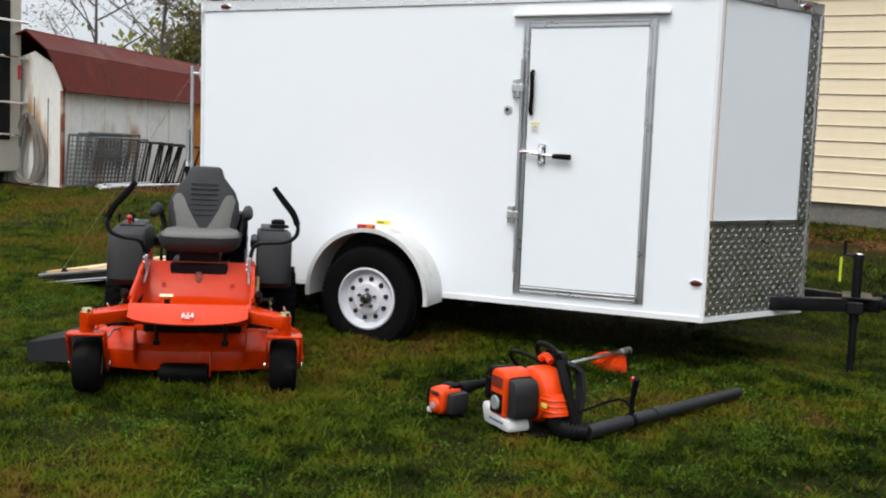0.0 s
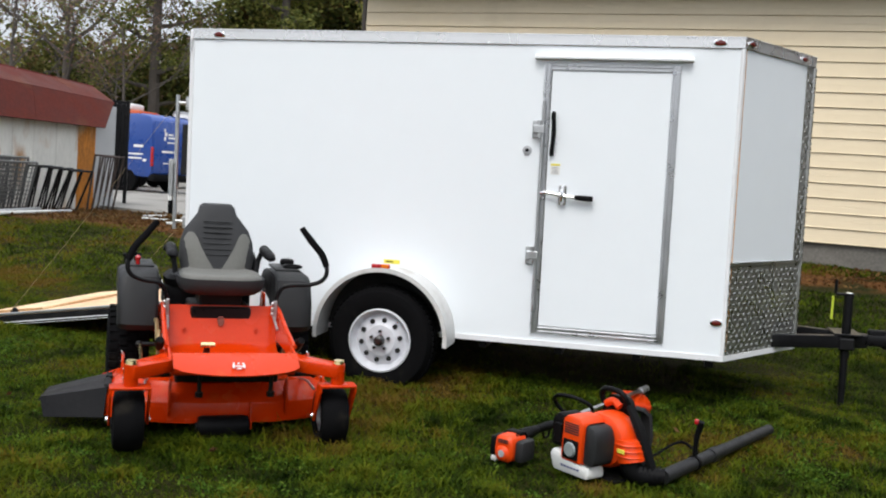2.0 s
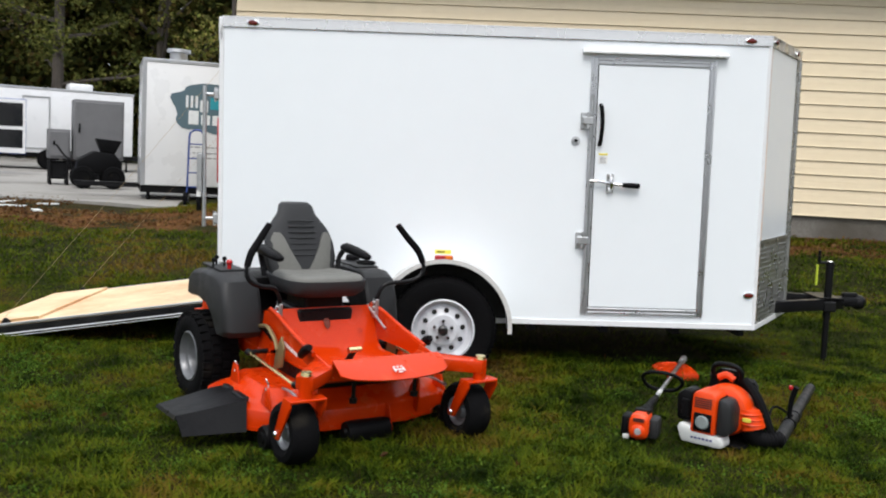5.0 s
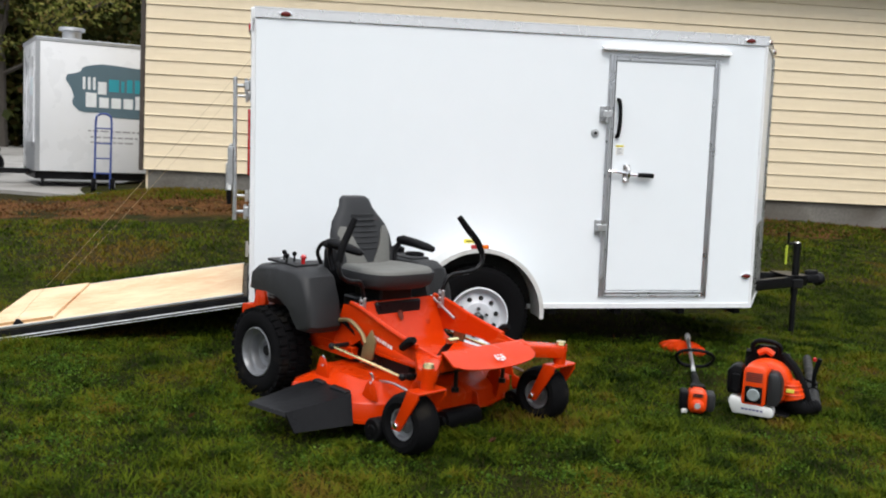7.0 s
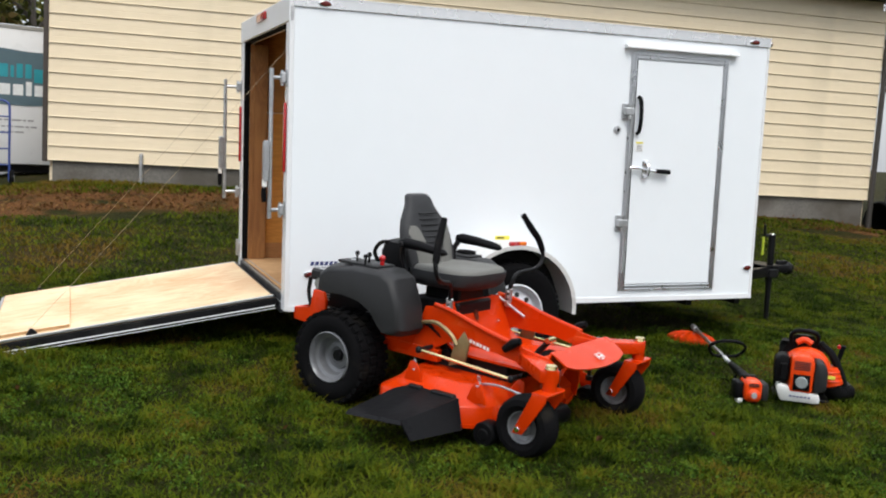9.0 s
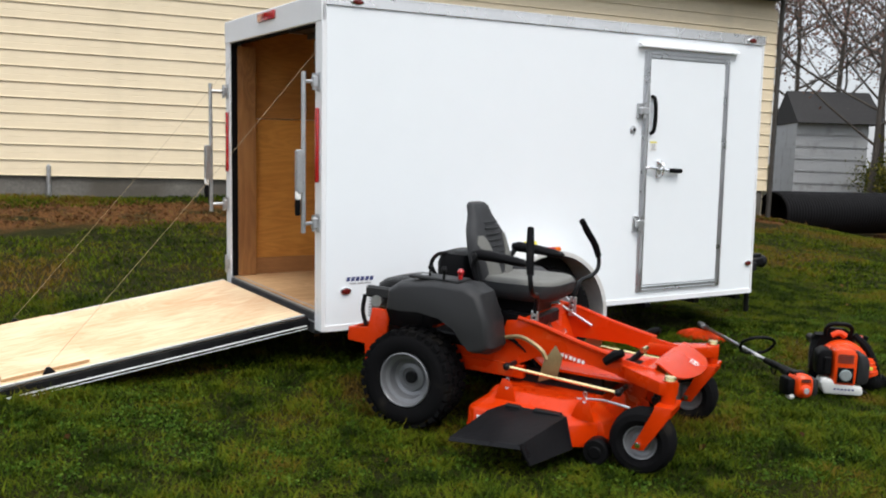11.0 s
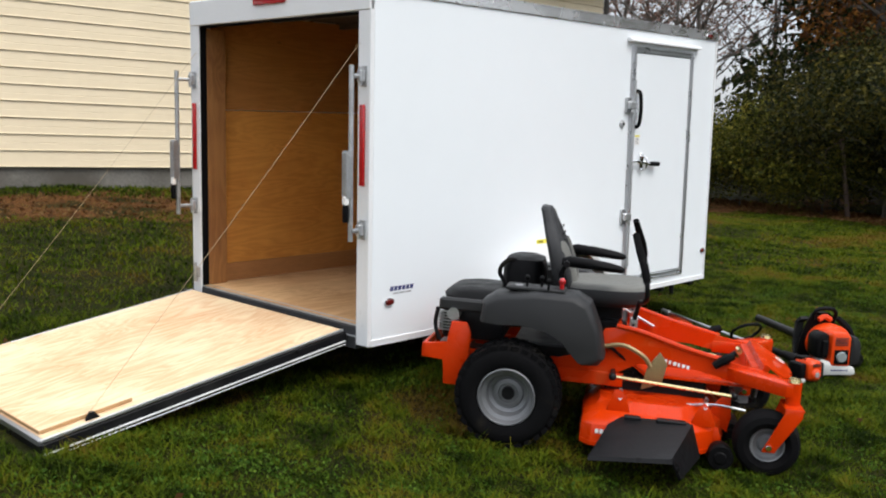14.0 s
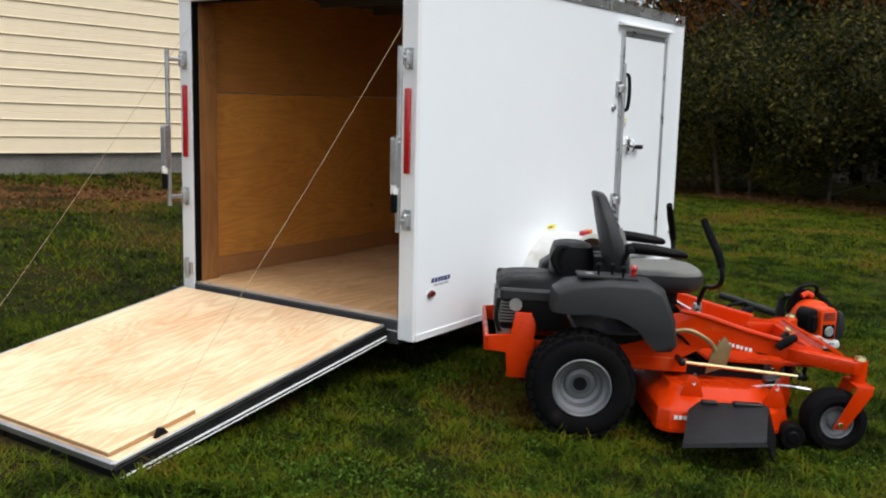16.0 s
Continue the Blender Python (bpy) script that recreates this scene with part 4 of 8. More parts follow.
def side_plate(bm, outline, y, th=0.012):
    prism(bm, outline, y - th / 2, y + th / 2, "y", 0.002)


def build_mower():
    t = thing("ride_on_mower", MOWER, "orange zero-turn ride-on mower with grey seat and steering levers", "mower")
    HZ, R = 0.248, 0.262
    # rear wheels
    for s in (-1, 1):
        hm = Matrix.Translation((0, s * 0.600, HZ)) @ Matrix.Diagonal((1, -s, 1, 1))
        bm = B()
        lathe(bm, [(0.138, 0.045), (0.150, 0.012), (0.175, 0.002), (0.215, 0.004), (0.238, 0.018), (0.250, 0.045), (0.253, 0.12), (0.250, 0.195), (0.238, 0.222), (0.21, 0.238), (0.15, 0.235), (0.138, 0.20)], 48, hm)
        wh = part("drive_wheel", bm, RUBBER, t, "wide black turf tyre on a grey rim")
        bm = B()
        for k in range(30):
            for j, (y0, off) in enumerate(((0.012, 0.0), (0.066, 0.5), (0.122, 0.0), (0.178, 0.5))):
                m = hm @ Matrix.Rotation(2 * math.pi * (k + off) / 30, 4, "Y")
                r0 = 0.244 if 0.03 < y0 < 0.15 else 0.236
                box(bm, (r0, y0, -0.017), (r0 + 0.020, y0 + 0.044, 0.017), 0.0, m)
        part("tread", bm, RUBBER, wh, smooth=0)
        bm = B()
        lathe(bm, [(0.139, 0.040), (0.143, 0.014), (0.137, 0.010), (0.131, 0.018), (0.126, 0.045), (0.108, 0.052), (0.104, 0.062), (0.098, 0.095), (0.078, 0.104), (0.072, 0.094), (0.050, 0.090), (0.044, 0.100), (0.0, 0.102)], 40, hm)
        part("rim", bm, RIM_GREY, wh, "grey pressed steel rim")
        bm = B()
        lathe(bm, [(0.0, 0.078), (0.026, 0.078), (0.032, 0.084), (0.034, 0.102)], 18, hm)
        part("hub", bm, BLACK_STEEL, wh)
    # casters
    for s in (-1, 1):
        cx, cy, cz, r = 1.235, s * 0.505, 0.158, 0.155
        hm = Matrix.Translation((cx, cy - 0.062, cz))
        bm = B()
        lathe(bm, [(0.076, 0.022), (0.084, 0.002), (0.108, -0.012), (0.136, -0.006), (0.150, 0.018), (0.155, 0.062), (0.150, 0.106), (0.136, 0.130), (0.108, 0.136), (0.084, 0.122), (0.076, 0.102)], 40, hm)
        cw = part("caster_wheel", bm, RUBBER, t, "smooth black caster tyre on a grey rim")
        bm = B()
        for y0, d in ((0.010, 1), (0.114, -1)):
            lathe(bm, [(0.079, y0 - 0.004 * d), (0.073, y0 - 0.002 * d), (0.064, y0 + 0.016 * d), (0.045, y0 + 0.022 * d), (0.034, y0 + 0.004 * d), (0.0, y0 + 0.002 * d)], 32, hm)
        part("rim", bm, RIM_GREY, cw)
        fork = part("caster_fork", (lambda b_: ([side_plate(b_, [(1.205, 0.135), (1.262, 0.135), (1.372, 0.315), (1.372, 0.352), (1.298, 0.352), (1.288, 0.318)], cy + q * 0.090, 0.011) for q in (-1, 1)], box(b_, (1.292, cy - 0.092, 0.338), (1.378, cy + 0.092, 0.352), 0.004), b_)[-1])(B()), ORANGE, t, "orange caster fork")
        for q in (-1, 1):
            bm = B()
            bolt(bm, (cx, cy + q * 0.092 if q < 0 else cy + 0.104, cz), 0.016, "y", 0.014)
            part("axle_bolt", bm, CHROME, fork)
        bm = B()
        rod(bm, (1.335, cy, 0.352), (1.335, cy, 0.458), 0.034, seg=18)
        part("spindle_tube", bm, ORANGE, t)
        bm = B()
        rod(bm, (1.335, cy, 0.458), (1.335, cy, 0.476), 0.029, 0.026, seg=18)
        part("spindle_cap", bm, BRASS, t, "yellow zinc spindle cap")
        # front arm from the frame to the spindle
        bm = B()
        y0, y1 = (s * 0.30, s * 0.49)
        prism(bm, [(1.02, y0), (1.22, y0), (1.375, y1), (1.355, s * 0.535), (1.295, s * 0.54)], 0.388, 0.452, "z", 0.006)
        part("front_arm", bm, ORANGE, t)
    # main frame
    bm = B()
    for s in (-1, 1):
        side_plate(bm, [(-0.24, 0.30), (0.46, 0.30), (0.50, 0.36), (0.62, 0.425), (0.90, 0.425), (1.06, 0.395), (1.22, 0.39), (1.22, 0.455), (1.05, 0.480), (0.80, 0.535), (0.60, 0.588), (0.52, 0.60), (0.44, 0.585), (0.40, 0.46), (0.22, 0.41), (-0.24, 0.41)], s * 0.318, 0.012)
        box(bm, (-0.30, s * 0.31 - 0.022, 0.295), (0.55, s * 0.31 + 0.022, 0.365), 0.004)
    frame_ = part("frame", bm, ORANGE, t, "orange welded steel frame")
    for s in (-1, 1):
        bm = B()
        tube(bm, [(0.50, s * 0.318, 0.604), (0.62, s * 0.322, 0.586), (0.82, s * 0.325, 0.532), (1.06, s * 0.33, 0.48)], 0.013, 8, 5)
        part("edge_tube", bm, ORANGE, frame_)
    bm = B()
    box(bm, (-0.02, -0.30, 0.30), (0.44, 0.30, 0.47), 0.01)
    part("gearbox_cover", bm, BLACK_STEEL, t)
    # foot tray
    bm = B()
    prism(bm, [(0.505, 0.60), (0.52, 0.605), (0.60, 0.415), (0.66, 0.375), (1.17, 0.372), (1.225, 0.476), (1.225, 0.462), (1.175, 0.36), (0.655, 0.362), (0.588, 0.41)], -0.312, 0.312, "y")
    tray = part("foot_tray", bm, ORANGE, t, "orange steel foot tray")
    bm = B()
    rows = []
    for k in range(17):
        y = -0.31 + 0.62 * k / 16
        f_ = max(0.0, 1 - (y / 0.31) ** 2) ** 0.6
        xf, zf = 1.315 + 0.075 * f_, 0.432 - 0.022 * f_
        rows.append([(1.215, y, 0.484), (1.235, y, 0.482), (xf, y, zf), (xf - 0.004, y, zf - 0.007), (1.233, y, 0.474), (1.215, y, 0.476)])
    loft(bm, rows)
    lip = part("front_plate", bm, ORANGE, t, "curved orange front plate")
    # maker's crown mark as a plain white shape
    bm = B()
    mk = Matrix.Translation((1.338, 0.0, 0.439)) @ Matrix.Rotation(radians(-64), 4, "Y")
    for (a, b, c, d) in ((-0.030, -0.014, -0.022, 0.012), (0.022, -0.014, 0.030, 0.012), (-0.022, -0.004, 0.022, 0.002), (-0.012, -0.022, 0.012, -0.015), (-0.026, 0.016, -0.018, 0.024), (-0.004, 0.016, 0.004, 0.024), (0.018, 0.016, 0.026, 0.024)):
        box(bm, (-0.0015, a, b), (0.0035, c, d), 0.0, mk @ Matrix.Translation((0.008, 0, 0.0)))
    part("maker_mark", bm, WHITE_TAG, lip, "small white maker's mark")
    bm = B()
    lathe(bm, [(0, -0.003), (0.034, -0.003), (0.036, 0.0)], 20, Matrix.Translation((0.563, 0, 0.525)) @ Matrix.Rotation(radians(65), 4, "Y") @ Matrix.Rotation(radians(90), 4, "X") @ Matrix.Diagonal((1, 1, 0.55, 1)))
    part("oval_badge", bm, material("dark_bronze_badge", (0.16, 0.03, 0.015), 0.3, 0.4), tray, "dark oval badge")
    for y in (-0.2, 0.2):
        bm = B()
        bolt(bm, (0.588, y, 0.47), 0.012, "x", 0.016)
        part("tray_bolt", bm, CHROME, tray)
    bm = B()
    box(bm, (0.955, -0.16, 0.374), (1.045, 0.16, 0.380), 0.002)
    for k in range(5):
        box(bm, (0.965 + k * 0.015, -0.15, 0.380), (0.972 + k * 0.015, 0.15, 0.385))
    part("foot_grip", bm, RUBBER, tray, "black ribbed rubber foot grip")
    bm = B()
    tube(bm, [(1.02, -0.13, 0.385), (1.06, -0.13, 0.44), (1.105, -0.13, 0.492)], [0.016, 0.018, 0.015], 8, 4)
    pd = part("deck_pedal", bm, BLACK_STEEL, t, "black deck lift pedal")
    bm = B()
    rod(bm, (1.115, -0.165, 0.503), (1.115, -0.095, 0.503), 0.015, seg=12)
    part("pedal_pad", bm, BRASS, pd)
    # mowing deck
    bm = B()
    outline = [(0.37, -0.58), (0.42, -0.63), (0.86, -0.63), (0.98, -0.52), (1.06, -0.25), (1.07, 0.0), (1.06, 0.25), (0.98, 0.52), (0.86, 0.63), (0.48, 0.63), (0.40, 0.58), (0.36, 0.3), (0.36, -0.3)]
    c = Vector((0.7, 0.0))

    def scaled(k):
        return [tuple(c + (Vector(p) - c) * k) for p in outline]

    loft(bm, [[(x, y, 0.085) for x, y in scaled(1.0)], [(x, y, 0.176) for x, y in scaled(0.995)], [(x, y, 0.186) for x, y in scaled(0.985)], [(x, y, 0.222) for x, y in scaled(0.86)], [(x, y, 0.228) for x, y in scaled(0.83)], [(x, y, 0.268) for x, y in scaled(0.76)], [(x, y, 0.272) for x, y in scaled(0.5)]])
    deck = part("mower_deck", bm, ORANGE, t, "orange stamped steel mowing deck")
    bm = B()
    loft(bm, [[(x, y, 0.078) for x, y in scaled(1.008)], [(x, y, 0.098) for x, y in scaled(1.008)]])
    part("deck_skirt", bm, ORANGE, deck)
    # black block added to give the dark shade between deck and frame
    bm = B()
    box(bm, (0.46, -0.27, 0.262), (0.96, 0.27, 0.356), 0.01)
    part("belt_drive", bm, BLACK_STEEL, deck)
    # front crossmember and its fittings under the plate
    bm = B()
    box(bm, (1.17, -0.31, 0.375), (1.212, 0.31, 0.455), 0.004)
    cross = part("front_crossmember", bm, ORANGE, t)
    for y in (-0.17, 0.19):
        bm = B()
        rod(bm, (1.20, y, 0.26), (1.20, y, 0.40), 0.011, seg=8)
        rod(bm, (1.20, y, 0.255), (1.20, y, 0.28), 0.020, seg=10)
        part("hanger_bolt", bm, BLACK_STEEL, cross)
    for y in (-0.30, 0.30):
        bm = B()
        prism(bm, [(0.98, 0.19), (1.075, 0.12), (1.09, 0.20), (1.08, 0.30), (1.05, 0.315), (1.0, 0.25)], y - 0.006, y + 0.006, "y", 0.002)
        part("front_bracket", bm, ORANGE, deck)
    for y in (-0.52, 0.52):
        bm = B()
        prism(bm, [(0.48, 0.215), (0.60, 0.215), (0.575, 0.30), (0.545, 0.335), (0.515, 0.33), (0.50, 0.28)], y - 0.006, y + 0.006, "y", 0.002)
        part("hanger_bracket", bm, ORANGE, deck)
        bm = B()
        prism(bm, [(0.88, 0.20), (1.0, 0.20), (0.965, 0.29), (0.94, 0.315), (0.91, 0.28)], y - 0.006, y + 0.006, "y", 0.002)
        part("hanger_bracket", bm, ORANGE, deck)
        for x in (0.545, 0.945):
            bm = B()
            for k in range(2):
                tube(bm, [(x - 0.008, y, 0.30 + 0.028 * k), (x, y + 0.008 * (-1) ** k, 0.314 + 0.028 * k), (x + 0.008, y, 0.30 + 0.028 * k), (x, y - 0.008 * (-1) ** k, 0.286 + 0.028 * k)], 0.0035, 5, 3, True)
            part("hanger_chain", bm, ZINC, deck, "galvanised deck hanger chain")
    # discharge chute on the right
    bm = B()
    top = [(0.56, -0.585, 0.222), (0.865, -0.585, 0.232), (0.885, -0.615, 0.222), (0.785, -0.925, 0.154), (0.425, -0.895, 0.112), (0.50, -0.64, 0.196)]
    loft(bm, [top, [(x, y, z - 0.010) for x, y, z in top]])
    front = [(0.888, -0.600, 0.228), (0.786, -0.926, 0.153), (0.838, -0.905, 0.062), (0.935, -0.615, 0.080)]
    loft(bm, [front, [(x - 0.012, y, z - 0.002) for x, y, z in front]])
    lip_ = [(0.785, -0.925, 0.154), (0.425, -0.895, 0.112), (0.421, -0.905, 0.096), (0.795, -0.935, 0.136)]
    loft(bm, [lip_, [(x, y + 0.008, z - 0.003) for x, y, z in lip_]])
    chute = part("discharge_chute", bm, material("worn_black_rubber_sheet", (0.007, 0.007, 0.0078), 0.36, spec=0.15, vary=0.3, scale=6, fine=60, bump=0.15, bump_scale=30), t, "dark grey rubber discharge chute")
    bm = B()
    box(bm, (0.72, -0.615, 0.210), (0.86, -0.575, 0.236), 0.006)
    box(bm, (0.57, -0.605, 0.205), (0.65, -0.57, 0.232), 0.006)
    part("chute_hinge", bm, BLACK_STEEL, chute)
    # anti-scalp rollers
    for (x, y, r) in ((1.03, -0.50, 0.062), (1.05, 0.50, 0.062), (1.11, -0.03, 0.058)):
        bm = B()
        w = 0.05 if abs(y) > 0.1 else 0.14
        lathe(bm, [(0, -w), (r * 0.4, -w), (r * 0.5, -w * 0.9), (r * 0.9, -w * 0.9), (r, -w * 0.7), (r, w * 0.7), (r * 0.9, w * 0.9), (0, w * 0.9)], 24, Matrix.Translation((x, y - (0.03 if y < -0.1 else 0), 0.072)))
        ro = part("anti_scalp_roller", bm, BLACK_PLASTIC, t, "black anti-scalp roller")
        bm = B()
        side_plate(bm, [(x - 0.03, 0.06), (x + 0.03, 0.06), (x - 0.01, 0.18), (x - 0.09, 0.20), (x - 0.09, 0.13)], y + w * 0.98 + 0.004, 0.007)
        part("roller_bracket", bm, ORANGE, ro)
    # deck decals
    for k in range(4):
        bm = B()
        box(bm, (0.44 + k * 0.022, -0.6318, 0.140), (0.457 + k * 0.022, -0.6285, 0.160))
        part("print_bar", bm, WHITE_TAG, deck)
    for x, y in ((0.50, -0.52), (0.80, -0.50)):
        bm = B()
        box(bm, (x, y, 0.2265), (x + 0.05, y + 0.03, 0.2310), 0)
        part("warning_sticker", bm, WHITE_TAG, deck)
    for k, w in enumerate((0.020, 0.012, 0.014, 0.012, 0.016, 0.012, 0.014, 0.014)):
        bm = B()
        box(bm, (0.70 + k * 0.022, -0.3268, 0.452 - k * 0.0042), (0.70 + k * 0.022 + w, -0.3245, 0.470 - k * 0.0042))
        part("print_bar", bm, WHITE_TAG, frame_)
    # deck lift linkage on both sides
    for s in (-1, 1):
        bm = B()
        rod(bm, (0.50, s * 0.43, 0.372), (1.08, s * 0.44, 0.340), 0.0085, seg=10)
        part("lift_rod", bm, BRASS, t, "yellow zinc lift rod")
        for x, z in ((0.50, 0.372), (1.08, 0.340)):
            bm = B()
            bmesh.ops.create_uvsphere(bm, u_segments=10, v_segments=6, radius=0.02, matrix=Matrix.Translation((x, s * 0.435, z)))
            rod(bm, (x, s * 0.30, z), (x, s * 0.435, z), 0.013)
            part("rod_end", bm, BLACK_STEEL, t)
        bm = B()
        prism(bm, [(0.64, 0.30), (0.74, 0.34), (0.76, 0.44), (0.72, 0.50), (0.68, 0.44), (0.66, 0.40)], s * 0.345 - 0.006, s * 0.345 + 0.006, "y", 0.002)
        tube(bm, [(0.44, s * 0.35, 0.50), (0.54, s * 0.35, 0.515), (0.64, s * 0.35, 0.47), (0.68, s * 0.35, 0.42)], 0.012, 6, 4)
        part("height_cam", bm, material("tan_zinc_cam", (0.26, 0.19, 0.09), 0.45, 0.5, vary=0.15), t, "tan zinc height cam")
        bm = B()
        tube(bm, [(0.98, s * 0.36, 0.46), (1.03, s * 0.36, 0.50), (1.07, s * 0.36, 0.52)], [0.02, 0.026, 0.018], 8, 4)
        part("height_knob", bm, BLACK_PLASTIC, t)
        bm = B()
        tube(bm, [(0.86, s * 0.40, 0.262), (1.00, s * 0.42, 0.285), (1.14, s * 0.43, 0.275)], 0.007, 6, 4)
        part("stay_rod", bm, ZINC, t)
    # seat
    bm = B()
    rings = []
    for z, x, hw, hd in ((0.735, 0.215, 0.15, 0.045), (0.76, 0.21, 0.205, 0.060), (0.84, 0.190, 0.222, 0.062), (0.93, 0.162, 0.215, 0.056), (1.0, 0.137, 0.190, 0.050), (1.05, 0.118, 0.150, 0.044), (1.09, 0.103, 0.118, 0.040), (1.135, 0.086, 0.105, 0.036), (1.152, 0.080, 0.085, 0.024)):
        rings.append(oval(x, 0.0, hd, hw, z, 24, 0.62, -0.12))
    loft(bm, rings)
    back = part("backrest", bm, VINYL_DARK, t, "charcoal high-back seat with light grey side panels")
    for s in (-1, 1):
        bm = B()
        rows = []
        for z, x, y0, y1 in ((0.775, 0.262, 0.02, 0.190), (0.83, 0.250, 0.055, 0.208), (0.90, 0.228, 0.095, 0.205), (0.96, 0.204, 0.120, 0.190), (0.985, 0.192, 0.140, 0.172)):
            rows.append([(x + 0.012 - 0.9 * max(0, (yy - 0.10)) ** 2 * 4, s * yy, z) for yy in (y0, (2 * y0 + y1) / 3, (y0 + 2 * y1) / 3, y1)] + [(x - 0.05, s * yy, z) for yy in (y1 - 0.01, (y0 + y1) / 2, y0 + 0.01)])
        loft(bm, rows)
        part("side_bolster", bm, VINYL_GREY, back)
    bm = B()
    for k in range(7):
        z = 0.86 + 0.032 * k
        tube(bm, [(0.247 - 0.37 * (z - 0.84), -0.085, z), (0.252 - 0.37 * (z - 0.84), 0, z), (0.247 - 0.37 * (z - 0.84), 0.085, z)], 0.004, 6, 3)
    part("stitched_ribs", bm, VINYL_DARK, back)
    bm = B()
    rings = []
    for z, g in ((0.672, 0.82), (0.695, 0.95), (0.73, 1.0), (0.762, 1.0)):
        rings.append(oval(0.415, 0.0, 0.232 * g, 0.245 * g, z, 28, 0.55, 0.02))
    loft(bm, rings)
    base = part("seat_base", bm, VINYL_DARK, t)
    bm = B()
    rings = []
    for z, g in ((0.755, 0.975), (0.772, 0.955), (0.783, 0.91), (0.788, 0.84), (0.780, 0.55)):
        rings.append(oval(0.42, 0.0, 0.226 * g, 0.238 * g, z, 28, 0.55, 0.03))
    loft(bm, rings)
    part("cushion", bm, VINYL_GREY, t, "light grey seat cushion")
    bm = B()
    box(bm, (0.24, -0.17, 0.50), (0.55, 0.17, 0.60), 0.01)
    box(bm, (0.28, -0.12, 0.59), (0.52, 0.12, 0.675), 0.01)
    part("seat_mount", bm, BLACK_STEEL, t)
    for s in (-1, 1):
        bm = B()
        rings = []
        for x, hw, hh, z in ((0.20, 0.020, 0.020, 0.898), (0.24, 0.030, 0.030, 0.900), (0.34, 0.034, 0.028, 0.896), (0.45, 0.034, 0.024, 0.886), (0.50, 0.026, 0.018, 0.880), (0.515, 0.012, 0.008, 0.878)):
            rings.append([(x, s * 0.275 + hw * math.cos(a), z + hh * math.sin(a)) for a in [2 * math.pi * k / 12 for k in range(12)]])
        loft(bm, rings)
        arm = part("armrest", bm, BLACK_PLASTIC, t, "black padded armrest")
        bm = B()
        tube(bm, [(0.22, s * 0.235, 0.74), (0.20, s * 0.25, 0.83), (0.22, s * 0.27, 0.886)], 0.016, 8, 4)
        bolt(bm, (0.225, s * 0.30, 0.89), 0.018)
        part("armrest_bracket", bm, BLACK_STEEL, arm)
    # steering levers
    for s in (-1, 1):
        o = 0.06 if s > 0 else 0.0
        bm = B()
        tube(bm, [(0.555, s * 0.375 + o, 1.068), (0.578, s * 0.430 + o, 1.00), (0.605, s * 0.488 + o, 0.93), (0.625, s * 0.520 + o, 0.845), (0.628, s * 0.500 + o, 0.785), (0.615, s * 0.43 + o, 0.752), (0.60, s * 0.345, 0.735), (0.585, s * 0.305, 0.66), (0.575, s * 0.30, 0.58)], 0.0125, 10, 6)
        lev = part("steering_lever", bm, BLACK_STEEL, t, "black steering lever with a foam grip")
        bm = B()
        tube(bm, [(0.552, s * 0.372 + o, 1.074), (0.578, s * 0.430 + o, 1.00), (0.605, s * 0.488 + o, 0.93), (0.623, s * 0.517 + o, 0.862)], [0.017, 0.020, 0.020, 0.018], 12, 6)
        part("foam_grip", bm, RUBBER, lev)
        bm = B()
        box(bm, (0.56, s * 0.30 - 0.010, 0.54), (0.60, s * 0.30 + 0.010, 0.65), 0.004)
        for z in (0.57, 0.60, 0.63):
            bolt(bm, (0.58, s * 0.30 - 0.010, z), 0.010)
        rod(bm, (0.50, s * 0.29, 0.60), (0.70, s * 0.30, 0.50), 0.008)
        part("lever_pivot", bm, ZINC, lev)
    # wheel covers with the controls on top
    for s in (-1, 1):
        bm = B()
        outl = [(-0.17, 0.60), (-0.16, 0.70), (-0.10, 0.745), (0.10, 0.775), (0.30, 0.772), (0.37, 0.735), (0.43, 0.60), (0.455, 0.47), (0.43, 0.435), (0.36, 0.43), (0.315, 0.47), (0.26, 0.535), (0.16, 0.585), (0.02, 0.605), (-0.10, 0.595)]
        rings = []
        for y, g in ((0.335, 0.93), (0.345, 0.985), (0.36, 1.0), (0.475, 1.0), (0.505, 0.985), (0.530, 0.94), (0.548, 0.87), (0.555, 0.80)):
            rings.append([(0.14 + (x - 0.14) * (0.4 + 0.6 * g), s * y, 0.60 + (z - 0.60) * (g if z > 0.60 else 0.5 + 0.5 * g)) for x, z in outl])
        loft(bm, rings)
        bmesh.ops.recalc_face_normals(bm, faces=bm.faces[:])
        fd = part("wheel_cover", bm, GREY_PLASTIC, t, "dark grey moulded plastic wheel cover")
        bm = B()
        box(bm, (-0.05, s * 0.432 - 0.075, 0.768), (0.24, s * 0.432 + 0.075, 0.784), 0.006, segs=2)
        part("cover_top", bm, GREY_PLASTIC, fd)
        if s < 0:
            bm = B()
            rod(bm, (0.22, s * 0.45, 0.786), (0.22, s * 0.45, 0.815), 0.012)
            bmesh.ops.create_uvsphere(bm, u_segments=12, v_segments=8, radius=0.018, matrix=Matrix.Translation((0.22, s * 0.45, 0.822)))
            part("blade_switch", bm, RED_LENS, fd, "red blade switch knob")
            for x, y in ((0.12, 0.44), (0.16, 0.52), (0.05, 0.46)):
                bm = B()
                rod(bm, (x, s * y, 0.784), (x, s * y, 0.822), 0.006)
                bmesh.ops.create_uvsphere(bm, u_segments=10, v_segments=6, radius=0.014, matrix=Matrix.Translation((x, s * y, 0.828)))
                part("throttle_knob", bm, BLACK_PLASTIC, fd)
            bm = B()
